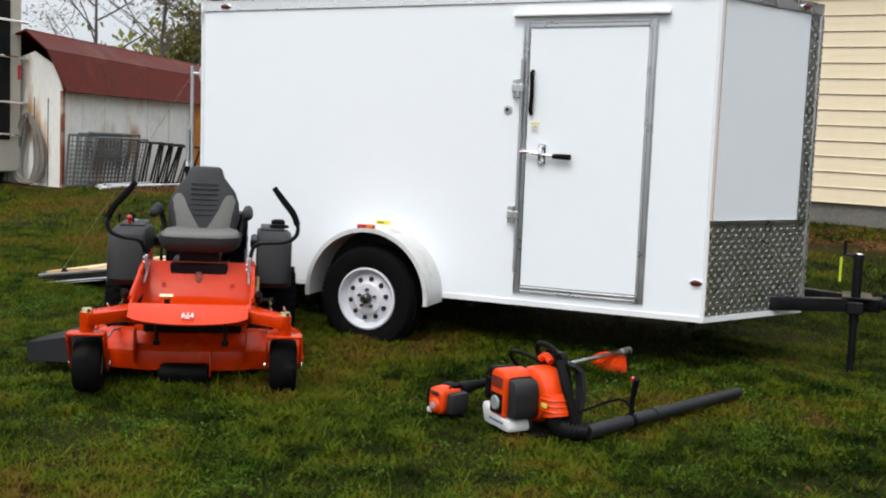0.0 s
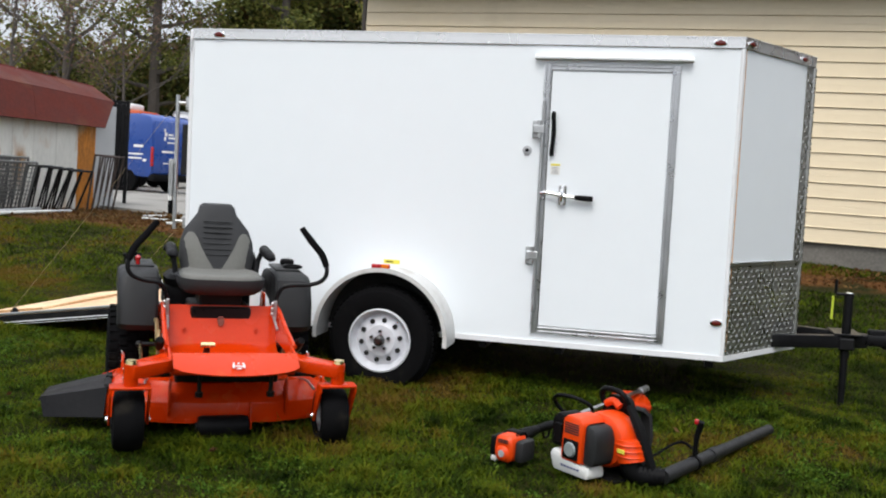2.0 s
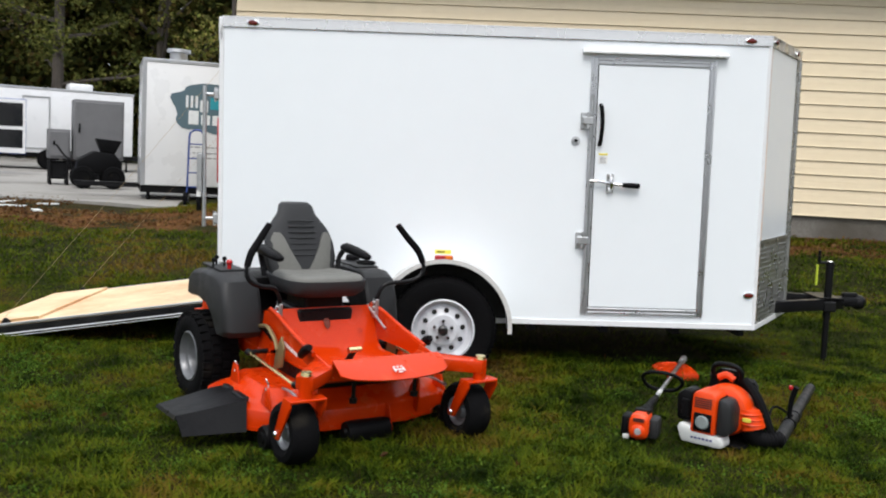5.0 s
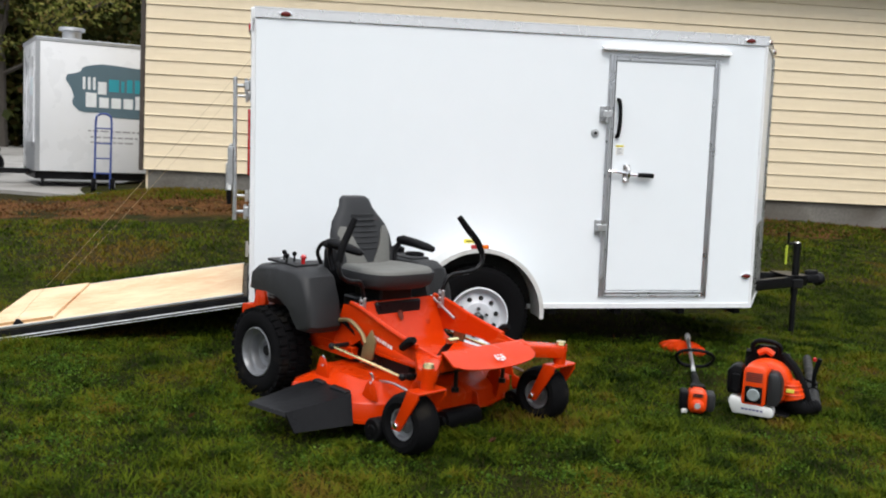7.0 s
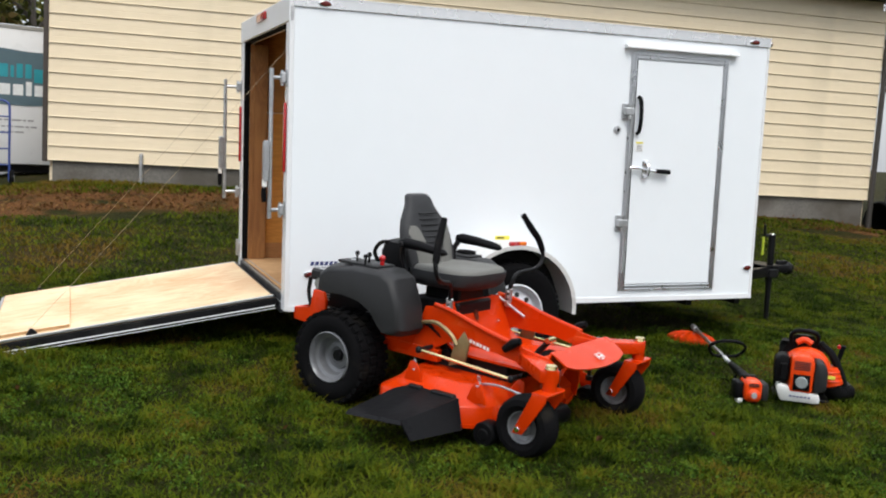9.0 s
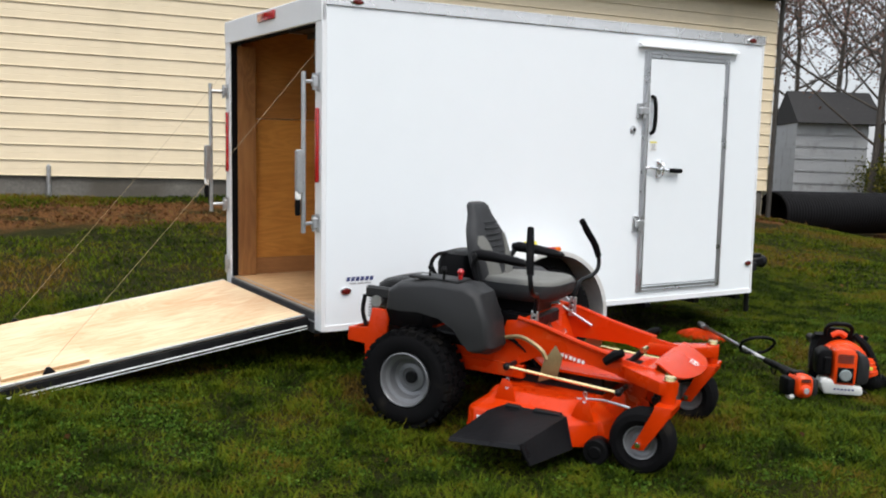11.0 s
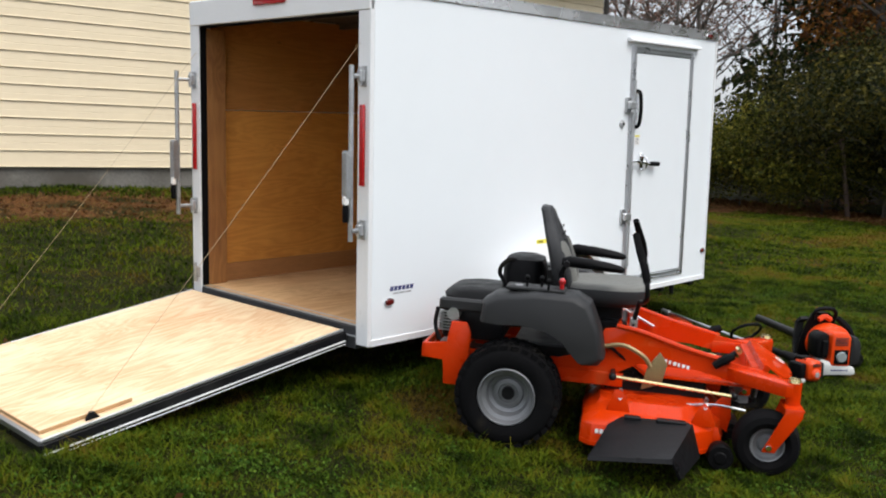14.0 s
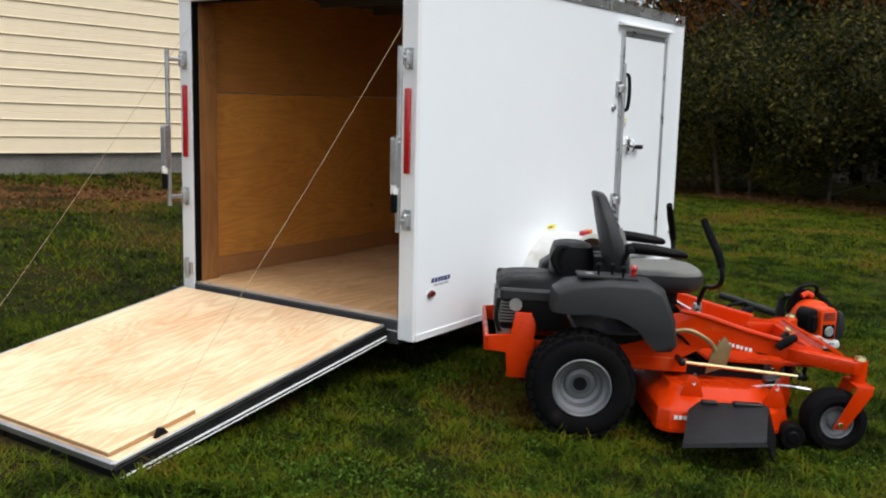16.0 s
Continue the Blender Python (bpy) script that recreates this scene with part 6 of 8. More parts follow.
def build_shed():
    # x runs along the long wall, -y faces the lawn
    t = thing("gambrel_shed", SHED, "old white metal shed with a rusty red gambrel roof", "shed")
    ln, w, ez = 3.33, 2.3, 1.46
    seams = (0.0, 0.38, 0.83, 1.31, 1.79, 2.31, 2.87, ln)
    n = len(seams) - 1
    for k in range(n):
        a, b = seams[k], seams[k + 1]
        bm = B()
        prism(bm, [(a + 0.003, 0.0), (a + 0.02, -0.014), (b - 0.02, -0.014), (b - 0.003, 0.0), (b - 0.003, 0.03), (a + 0.003, 0.03)], -0.25, ez, "z")
        part("wall_panel", bm, RUST_STRIP if k == n - 1 else SHED_WALL, t, "rust-eaten end panel" if k == n - 1 else "")
    gable = [(0.0, -0.25), (0.0, ez), (0.16, 1.84), (0.62, 2.06), (w - 0.16, 1.66), (w, ez), (w, -0.25)]
    for x in (-0.012, ln - 0.03):
        bm = B()
        prism(bm, gable, x, x + 0.03, "x")
        part("gable_wall", bm, SHED_WALL, t)
    bm = B()
    box(bm, (-0.03, w - 0.03, -0.25), (ln, w, ez))
    part("back_wall", bm, SHED_WALL, t)
    for k in range(6):
        bm = B()
        box(bm, (-0.02, 0.3 + k * 0.31, -0.1), (-0.0125, 0.312 + k * 0.31, 1.35))
        part("seam", bm, DARK, t)
    bm = B()
    box(bm, (-0.035, -0.03, -0.1), (0.02, 0.02, ez), 0.004)
    part("corner_post", bm, material("red_brown_rust", (0.20, 0.055, 0.022), 0.8, vary=0.4, scale=5, stain=(0.5, 0.42, 0.33), stain_amount=0.4, stain_scale=3), t, "rusty corner post")
    # sagging roof: distance back, height at both ends, left and right end
    prof = [(-0.17, 1.44, 1.43, -0.10, 3.34), (0.14, 2.06, 1.92, -0.20, 3.97), (0.62, 2.36, 2.19, -0.20, 3.99), (w - 0.1, 1.90, 1.76, -0.20, 3.97), (w + 0.16, 1.44, 1.43, -0.10, 3.34)]
    for i in range(4):
        (y0, a0, b0, l0, r0), (y1, a1, b1, l1, r1) = prof[i], prof[i + 1]
        d = Vector((y1 - y0, a1 - a0)).normalized()
        nn = Vector((0, -d.y, d.x)) * 0.02
        m = 4
        for k in range(m):
            u0, u1 = (k + 0.002) / m, (k + 0.998) / m
            q = [Vector((l_ + (r_ - l_) * u, y, a_ + (b_ - a_) * u)) for u, y, l_, r_, a_, b_ in ((u0, y0, l0, r0, a0, b0), (u1, y0, l0, r0, a0, b0), (u1, y1, l1, r1, a1, b1), (u0, y1, l1, r1, a1, b1))]
            bm = B()
            loft(bm, [[tuple(p) for p in q], [tuple(p + nn) for p in q]])
            part("roof_sheet", bm, RUST_ROOF, t)
    bm = B()
    rod(bm, (-0.20, 0.62, 2.37), (3.99, 0.62, 2.20), 0.022)
    part("ridge_cap", bm, RUST_ROOF, t)
    bm = B()
    box(bm, (ln + 0.005, 0.22, -0.2), (4.18, 0.26, 1.86), 0.004)
    part("recessed_wall", bm, material("dusty_grey_white_metal", (0.46, 0.47, 0.48), 0.6, vary=0.1, scale=2), t, "grey-white recessed wall under the roof end")


build_shed()


def build_hose():
    t = B()
    pts = []
    for k in range(26):
        r = random.Random(k)
        cx, w = -7.50 + r.uniform(-0.06, 0.06), r.uniform(0.16, 0.30)
        yb = 5.60 + r.uniform(-0.05, 0.0)
        pts += [(cx, yb - 0.04, 1.52 + r.uniform(-0.02, 0.03)), (cx - w * 0.7, yb, 1.2), (cx - w, yb - 0.02, 0.75), (cx - w * 0.5, yb - 0.05, 0.48 + r.uniform(0, 0.05)), (cx + w * 0.5, yb - 0.05, 0.47), (cx + w, yb - 0.02, 0.75), (cx + w * 0.7, yb, 1.2)]
    tube(t, pts, 0.013, 6, 3)
    tagged(part("coiled_hose", t, material("dusty_grey_hose", (0.21, 0.19, 0.16), 0.8, vary=0.2)), "dusty grey hose hung in loops on the shed", "hose")


build_hose()


def build_crate_panel(x, y, z, w, h, lean, mat, name, label, mesh=True, rz=83.0, step=0.07):
    t = thing(name, pose(x, y, z, 0, 0, rz) @ pose(0, 0, 0, lean, 0, 0), label, "panel", "panels leaning on the shed")
    bm = B()
    for a, b in (((0, 0, 0), (w, 0, 0)), ((0, 0, h), (w, 0, h)), ((0, 0, 0), (0, 0, h)), ((w, 0, 0), (w, 0, h))):
        rod(bm, a, b, 0.018, seg=8)
    part("rim", bm, mat, t)
    n = int(w / step)
    for k in range(1, n):
        bm = B()
        rod(bm, (k * w / n, 0, 0), (k * w / n, 0, h), 0.007 if mesh else 0.014, seg=6)
        part("wire" if mesh else "bar", bm, mat, t)
    if mesh:
        for k in range(1, int(h / step)):
            bm = B()
            rod(bm, (0, 0.012, k * step), (w, 0.012, k * step), 0.006, seg=6)
            part("wire", bm, mat, t)


WIRE = material("grey_wire", (0.16, 0.165, 0.165), 0.5, 0.4, vary=0.2)
for k in range(4):
    p = SHED @ Vector((-0.12 + 0.10 * k, -0.20 - 0.05 * k, 0.0))
    build_crate_panel(p.x, p.y, p.z, 1.02, 0.80 + 0.03 * (k % 3), 6 + 3 * k, WIRE, "wire_panel", "grey wire mesh panel leaning on the shed")
for k in range(5):
    p = SHED @ Vector((1.22 + 0.16 * k, -0.26 - 0.03 * k, 0.0))
    build_crate_panel(p.x, p.y, p.z, 0.52, 0.74, 12 + 3 * k, BLACK_STEEL, "steel_frame", "black steel frame leaning on the shed", False, 83.0, 0.2)
for k in range(2):
    p = SHED @ Vector((2.99 + 0.05 * k, -0.14 - 0.06 * k, -0.02))
    build_crate_panel(p.x, p.y, p.z, 0.54, 0.98, 8 + 4 * k, material("rusty_rack", (0.05, 0.035, 0.03), 0.7), "rusty_rack", "rusty barred rack leaning on the shed", False, 83.0, 0.11)
for k in range(6):
    bm = B()
    r = random.Random(40 + k)
    a = SHED @ Vector((0.05 + r.uniform(0, 0.25), -0.55 - 0.07 * k, 0.0))
    a.z = ground_z(a.x, a.y) + 0.03 + 0.012 * (k % 3)
    rod(bm, a, a + Vector((r.uniform(-0.1, 0.25), r.uniform(1.0, 1.7), 0.01)), 0.028, seg=10)
    tagged(part("pale_pipe", bm, OFF_WHITE if k % 2 else ZINC), "pale pipe lying in the leaf litter", "pipe", "loose pipes by the shed")
for k, (x, y, s) in enumerate(((-4.6, 7.6, 0.4), (-4.3, 8.2, 0.3), (-5.0, 8.3, 0.5), (-4.0, 7.0, 0.25))):
    bm = B()
    box(bm, (-s / 2, -0.06, 0.0), (s / 2, 0.06, 0.025), 0.004)
    o = tagged(part("scrap_board", bm, OFF_WHITE), "pale scrap board lying on the ground", "board", "scraps by the shed")
    o.matrix_world = pose(x, y, ground_z(x, y) + 0.01, 0, 0, 37 * k + 10)

# ladder-racked trailer beside the shed, cut off by the view
tr = thing("parked_trailer", pose(-7.95, 4.66, 0.36, 0, 0, 76.3), "beige trailer end with dark panel and chrome rails", "trailer")
bm = B()
box(bm, (0.0, -0.05, 0.25), (0.97, 1.8, 3.1), 0.02)
part("body", bm, material("beige_panel", (0.46, 0.43, 0.36), 0.5, vary=0.06), tr)
bm = B()
box(bm, (0.0, -0.07, 0.75), (0.78, -0.045, 2.9), 0.01)
part("dark_panel", bm, BLACK_STEEL, tr)
for z in (0.85, 1.35, 2.05, 2.6):
    bm = B()
    tube(bm, [(0.1, -0.05, z), (0.1, -0.12, z), (0.98, -0.12, z - 0.02), (0.98, -0.05, z - 0.02)], 0.018, 8, 4)
    part("rail", bm, CHROME, tr)
bm = B()
box(bm, (0.9, -0.075, 1.70), (0.96, -0.045, 1.92), 0.008)
part("side_light", bm, RED_LENS, tr)
for x in (0.45,):
    bm = B()
    lathe(bm, [(0.0, 0.02), (0.16, 0.02), (0.17, 0.0), (0.29, -0.01), (0.31, 0.03), (0.31, 0.17), (0.29, 0.2), (0.0, 0.2)], 28, Matrix.Translation((x, 0.0, 0.31)))
    part("wheel", bm, RUBBER, tr)


# ---- vans and trailers in the yard ----
GLASS = material("dark_window_glass", (0.012, 0.013, 0.015), 0.08, coat=0.5, vary=0.05)
BLUE_PAINT = material("bright_blue_van_paint", (0.011, 0.055, 0.27), 0.3, coat=0.5, vary=0.05, scale=2)
VAN_WHITE = material("white_van_paint", (0.72, 0.73, 0.74), 0.3, coat=0.5, vary=0.03, scale=2)


def build_van(m, paint, label, open_doors=False, marks=False, swing=150):
    # x forward from the rear bumper
    t = thing("panel_van", m, label, "van")
    bm = B()
    prism(bm, [(0.0, 0.48), (0.0, 2.2), (0.10, 2.42), (0.4, 2.5), (3.7, 2.48), (4.55, 1.55), (5.35, 1.28), (5.5, 0.95), (5.5, 0.45)], -0.98, 0.98, "y", 0.10)
    part("body", bm, paint, t)
    for s in (-1, 1):
        bm = B()
        y0, y1 = sorted((s * 0.015, s * 0.90))
        if marks and s > 0:
            y0 = -0.34
        box(bm, (-0.03, y0, 0.62), (0.01, y1, 2.28), 0.02, segs=2)
        if open_doors:
            hinge = Matrix.Translation((0.0, s * 0.92, 0)) @ Matrix.Rotation(-s * radians(0 if s > 0 else swing), 4, "Z") @ Matrix.Translation((0.0, -s * 0.92, 0))
        else:
            hinge = Matrix.Identity(4)
        bmesh.ops.transform(bm, matrix=hinge, verts=bm.verts)
        door = part("rear_door", bm, paint, t)
        if open_doors and s < 0:
            bm = B()
            box(bm, (0.0105, y0 + 0.02, 0.64), (0.022, y1 - 0.02, 2.26), 0.004)
            bmesh.ops.transform(bm, matrix=hinge, verts=bm.verts)
            part("door_lining", bm, VAN_WHITE, door, "white inner face of the open door")
        for z0, z1 in (((1.45, 2.15), (0.80, 1.35)) if open_doors else ((1.5, 2.1),)):
            if marks and s > 0:
                continue
            bm = B()
            box(bm, (-0.038 if not open_doors else 0.0225, y0 + 0.1, z0), (-0.028 if not open_doors else 0.030, y1 - 0.1, z1), 0.004)
            if open_doors:
                box(bm, (-0.044, y0 + 0.1, z0), (-0.028, y1 - 0.1, z1), 0.004)
            bmesh.ops.transform(bm, matrix=hinge, verts=bm.verts)
            part("window", bm, GLASS, door)
        bm = B()
        box(bm, (-0.035, s * 0.955 - 0.05, 0.85), (0.02, s * 0.955 + 0.05, 1.45), 0.012)
        part("tail_light", bm, RED_LENS, t, "red tail light")
    if open_doors:
        # dark sheet on the solid body stands in for the unlit bay
        bm = B()
        box(bm, (-0.012, -0.88, 0.62), (0.014, -0.345 if marks else 0.0, 2.26))
        part("load_bay", bm, DARK, t)
    bm = B()
    box(bm, (-0.14, -0.96, 0.38), (0.12, 0.96, 0.60), 0.03, segs=2)
    part("bumper", bm, BLACK_PLASTIC, t, "black plastic bumper")
    if marks:
        for k, (y0, y1, z0, z1) in enumerate(((0.40, 0.50, 1.68, 1.80), (0.36, 0.46, 1.82, 1.94), (0.44, 0.50, 1.96, 2.06), (0.08, 0.30, 1.84, 1.90), (-0.14, 0.30, 1.74, 1.80), (-0.02, 0.34, 1.60, 1.64), (-0.16, -0.06, 1.60, 1.64), (0.08, 0.56, 1.29, 1.36), (-0.16, 0.04, 1.29, 1.36), (-0.1, 0.50, 0.94, 0.97))):
            bm = B()
            box(bm, (-0.036, y0, z0), (-0.031, y1, z1))
            part("print_bar", bm, WHITE_TAG, t)
        for x0, x1, z0, z1 in ((0.35, 0.75, 1.42, 1.50), (0.35, 1.25, 1.18, 1.23), (0.4, 1.2, 1.05, 1.10), (0.2, 0.34, 0.98, 1.06)):
            bm = B()
            box(bm, (x0, 0.981, z0), (x1, 0.986, z1))
            part("print_bar", bm, WHITE_TAG, t)
    for x in (0.95, 4.5):
        for s in (-1, 1):
            bm = B()
            lathe(bm, [(0.0, -0.01), (0.2, -0.01), (0.21, -0.02), (0.33, -0.01), (0.35, 0.03), (0.35, 0.19), (0.33, 0.22), (0.0, 0.22)], 28, Matrix.Translation((x, s * 0.985, 0.35)) @ Matrix.Diagonal((1, -s, 1, 1)))
            part("wheel", bm, RUBBER, t)
    bm = B()
    box(bm, (3.9, -0.9, 1.6), (4.4, 0.9, 2.2), 0.05)
    bmesh.ops.transform(bm, matrix=Matrix.Translation((0.1, 0, -0.02)), verts=bm.verts)
    part("windscreen", bm, GLASS, t)
    return t


build_van(pose(-9.73, 17.40, 0.49, 0, 0, 158) @ Matrix.Diagonal((1, 0.74, 0.84, 1)), BLUE_PAINT, "bright blue panel van with one rear door swung open", True, True, 138)


def build_truck(m):
    # service truck behind the van, only its roof in sight
    t = thing("service_truck", m, "orange service truck with a white roof unit behind the blue van", "truck")
    paint = material("faded_orange_paint", (0.50, 0.085, 0.02), 0.45, vary=0.1, scale=3)
    bm = B()
    prism(bm, [(0.0, 0.42), (0.0, 2.28), (0.06, 2.36), (1.05, 2.36), (1.22, 1.62), (1.36, 1.45), (1.36, 0.42)], 0.0, 1.2, "y", 0.04)
    part("body", bm, paint, t)
    bm = B()
    box(bm, (0.08, 0.22, 2.362), (0.66, 0.98, 2.58), 0.07, segs=3)
    part("roof_unit", bm, VAN_WHITE, t, "white roof unit")
    bm = B()
    prism(bm, [(1.07, 2.22), (1.085, 2.22), (1.225, 1.66), (1.21, 1.66)], 0.12, 1.08, "y")
    part("windscreen", bm, GLASS, t)
    for x in (0.3, 1.05):
        for y in (-0.01, 1.01):
            bm = B()
            lathe(bm, [(0.0, 0.0), (0.16, 0.0), (0.30, 0.01), (0.32, 0.04), (0.32, 0.16), (0.30, 0.19), (0.0, 0.2)], 24, Matrix.Translation((x, y, 0.32)))
            part("wheel", bm, RUBBER, t)


build_truck(pose(-13.75, 20.55, 0.49))


def build_cargo(m, length, width, height, label, paint, name="cargo_trailer", category="trailer", door=True):
    t = thing(name, m, label, category)
    bm = B()
    box(bm, (0, 0, 0.5), (length, width, 0.5 + height), 0.03, segs=2)
    part("body", bm, paint, t)
    bm = B()
    box(bm, (-0.012, -0.012, 0.44 + height), (length + 0.012, width + 0.012, 0.5 + height + 0.012), 0.01)
    part("roof_rail", bm, ALU_DULL, t)
    if door:
        bm = B()
        for lo, hi in (((1.75, 0.62), (1.79, 2.2)), ((2.5, 0.62), (2.54, 2.2)), ((1.79, 2.16), (2.5, 2.2)), ((1.79, 0.62), (2.5, 0.66))):
            box(bm, (lo[0], -0.02, lo[1]), (hi[0], 0.002, hi[1]))
        part("door_frame", bm, ALU_DULL, t)
    bm = B()
    box(bm, (-0.1, 0.1, 0.36), (length + 0.4, width - 0.1, 0.5))
    part("chassis", bm, BLACK_STEEL, t)
    for x in (length * 0.5, length * 0.5 + 0.75):
        bm = B()
        lathe(bm, [(0.0, 0.02), (0.16, 0.02), (0.17, 0.0), (0.29, -0.01), (0.31, 0.03), (0.31, 0.17), (0.29, 0.2), (0.0, 0.2)], 28, Matrix.Translation((x, -0.06, 0.31)))
        part("wheel", bm, RUBBER, t)
    for x in (0.15, length - 0.15):
        bm = B()
        rod(bm, (x, 0.15, 0.0), (x, 0.15, 0.5), 0.03)
        part("stand_leg", bm, BLACK_STEEL, t)
    return t


build_cargo(pose(-12.10, 21.65, 0.49, 0, 0, 30.3), 5.0, 2.1, 1.95, "white cargo trailer with a framed side door", VAN_WHITE)
build_cargo(pose(-6.97, 27.11, 0.49, 0, 0, 18.3), 5.0, 2.2, 2.45, "tall white cargo trailer in the yard", VAN_WHITE)
bm = B()
box(bm, (0, 0, 0), (0.72, 0.6, 0.24), 0.06, segs=2)
o = tagged(part("roof_vent", bm, VAN_WHITE), "white rooftop air conditioner on a parked trailer", "air conditioner")
o.matrix_world = pose(-9.70, 23.9, 2.952, 0, 0, 30.3)


def build_equipment(m, w, h, label):
    t = thing("metal_cabinet", m, label, "cabinet", "grey cabinets in the yard")
    bm = B()
    box(bm, (0, 0, 0.55), (w, 0.7, 0.55 + h), 0.02, segs=2)
    part("body", bm, GALV_GREY, t)
    bm = B()
    box(bm, (0.04, -0.02, 0.6), (w - 0.04, 0.002, 0.5 + h), 0.01)
    d = part("door", bm, GALV_GREY, t)
    bm = B()
    rod(bm, (0.12, -0.03, 0.55 + h * 0.45), (0.12, -0.03, 0.55 + h * 0.6), 0.02)
    part("handle", bm, BLACK_STEEL, d)
    for x in (0.05, w - 0.05):
        for y in (0.05, 0.65):
            bm = B()
            rod(bm, (x, y, 0.0), (x, y, 0.56), 0.03)
            part("leg", bm, BLACK_STEEL, t)
    bm = B()
    box(bm, (0.05, 0.1, 0.12), (w - 0.05, 0.6, 0.5), 0.03)
    part("tank", bm, BLACK_STEEL, t)


build_equipment(pose(-6.45, 13.76, 0.49, 0, 0, 23.3), 0.44, 0.62, "small grey metal cabinet on black legs")
build_equipment(pose(-6.02, 14.02, 0.49, 0, 0, 23.3), 1.02, 1.27, "tall grey metal cabinet on black legs")


def build_chipper(m):
    # low wheeled machine with a hopper and a curved chute
    t = thing("wheeled_machine", m, "black wheeled yard machine in front of the grey cabinets", "machine")
    bm = B()
    prism(bm, [(-0.45, 0.30), (0.40, 0.30), (0.46, 0.52), (0.30, 0.72), (-0.10, 0.76), (-0.40, 0.58)], -0.22, 0.22, "y", 0.04)
    part("body", bm, BLACK_PLASTIC, t)
    bm = B()
    prism(bm, [(0.05, 0.74), (0.30, 0.70), (0.44, 0.98), (-0.06, 1.02)], -0.18, 0.18, "y", 0.02)
    part("hopper", bm, BLACK_PLASTIC, t)
    for x in (-0.30, 0.28):
        for s in (-1, 1):
            bm = B()
            lathe(bm, [(0.0, -0.01), (0.12, -0.01), (0.13, -0.02), (0.21, -0.01), (0.23, 0.03), (0.23, 0.11), (0.21, 0.14), (0.0, 0.14)], 24, Matrix.Translation((x, s * 0.27, 0.23)) @ Matrix.Diagonal((1, -s, 1, 1)))
            part("wheel", bm, RUBBER, t)
    bm = B()
    tube(bm, [(-0.42, -0.1, 0.55), (-0.62, -0.1, 0.62), (-0.80, -0.1, 0.86)], 0.02, 8, 4)
    part("handle", bm, BLACK_STEEL, t)


build_chipper(pose(-5.22, 13.2, 0.49, 0, 0, 24))
# dark gate beside the shed
tg = thing("dark_tailgate", pose(-7.36, 10.65, 0.49, 0, 0, 28.3), "dark upright trailer gate at the yard's edge", "gate")
for x0, x1 in ((0, 0.07), (0.25, 0.32)):
    bm = B()
    box(bm, (x0, 0, 0), (x1, 0.06, 2.0), 0.006)
    part("gate_post", bm, BLACK_STEEL, tg)
for z0, z1 in ((0.25, 0.33), (1.94, 2.0)):
    bm = B()
    box(bm, (0.0705, 0, z0), (0.2495, 0.06, z1), 0.006)
    part("gate_rail", bm, BLACK_STEEL, tg)
for k in range(2):
    bm = B()
    box(bm, (0.072 + 0.089 * k, 0.01, 0.332), (0.159 + 0.089 * k, 0.14, 1.938), 0.004)
    part("board", bm, BLACK_STEEL, tg)
for z0, z1 in ((1.30, 1.52), (1.66, 1.72)):
    bm = B()
    box(bm, (0.03, -0.006, z0), (0.055, -0.001, z1))
    part("sticker", bm, WHITE_TAG, tg)


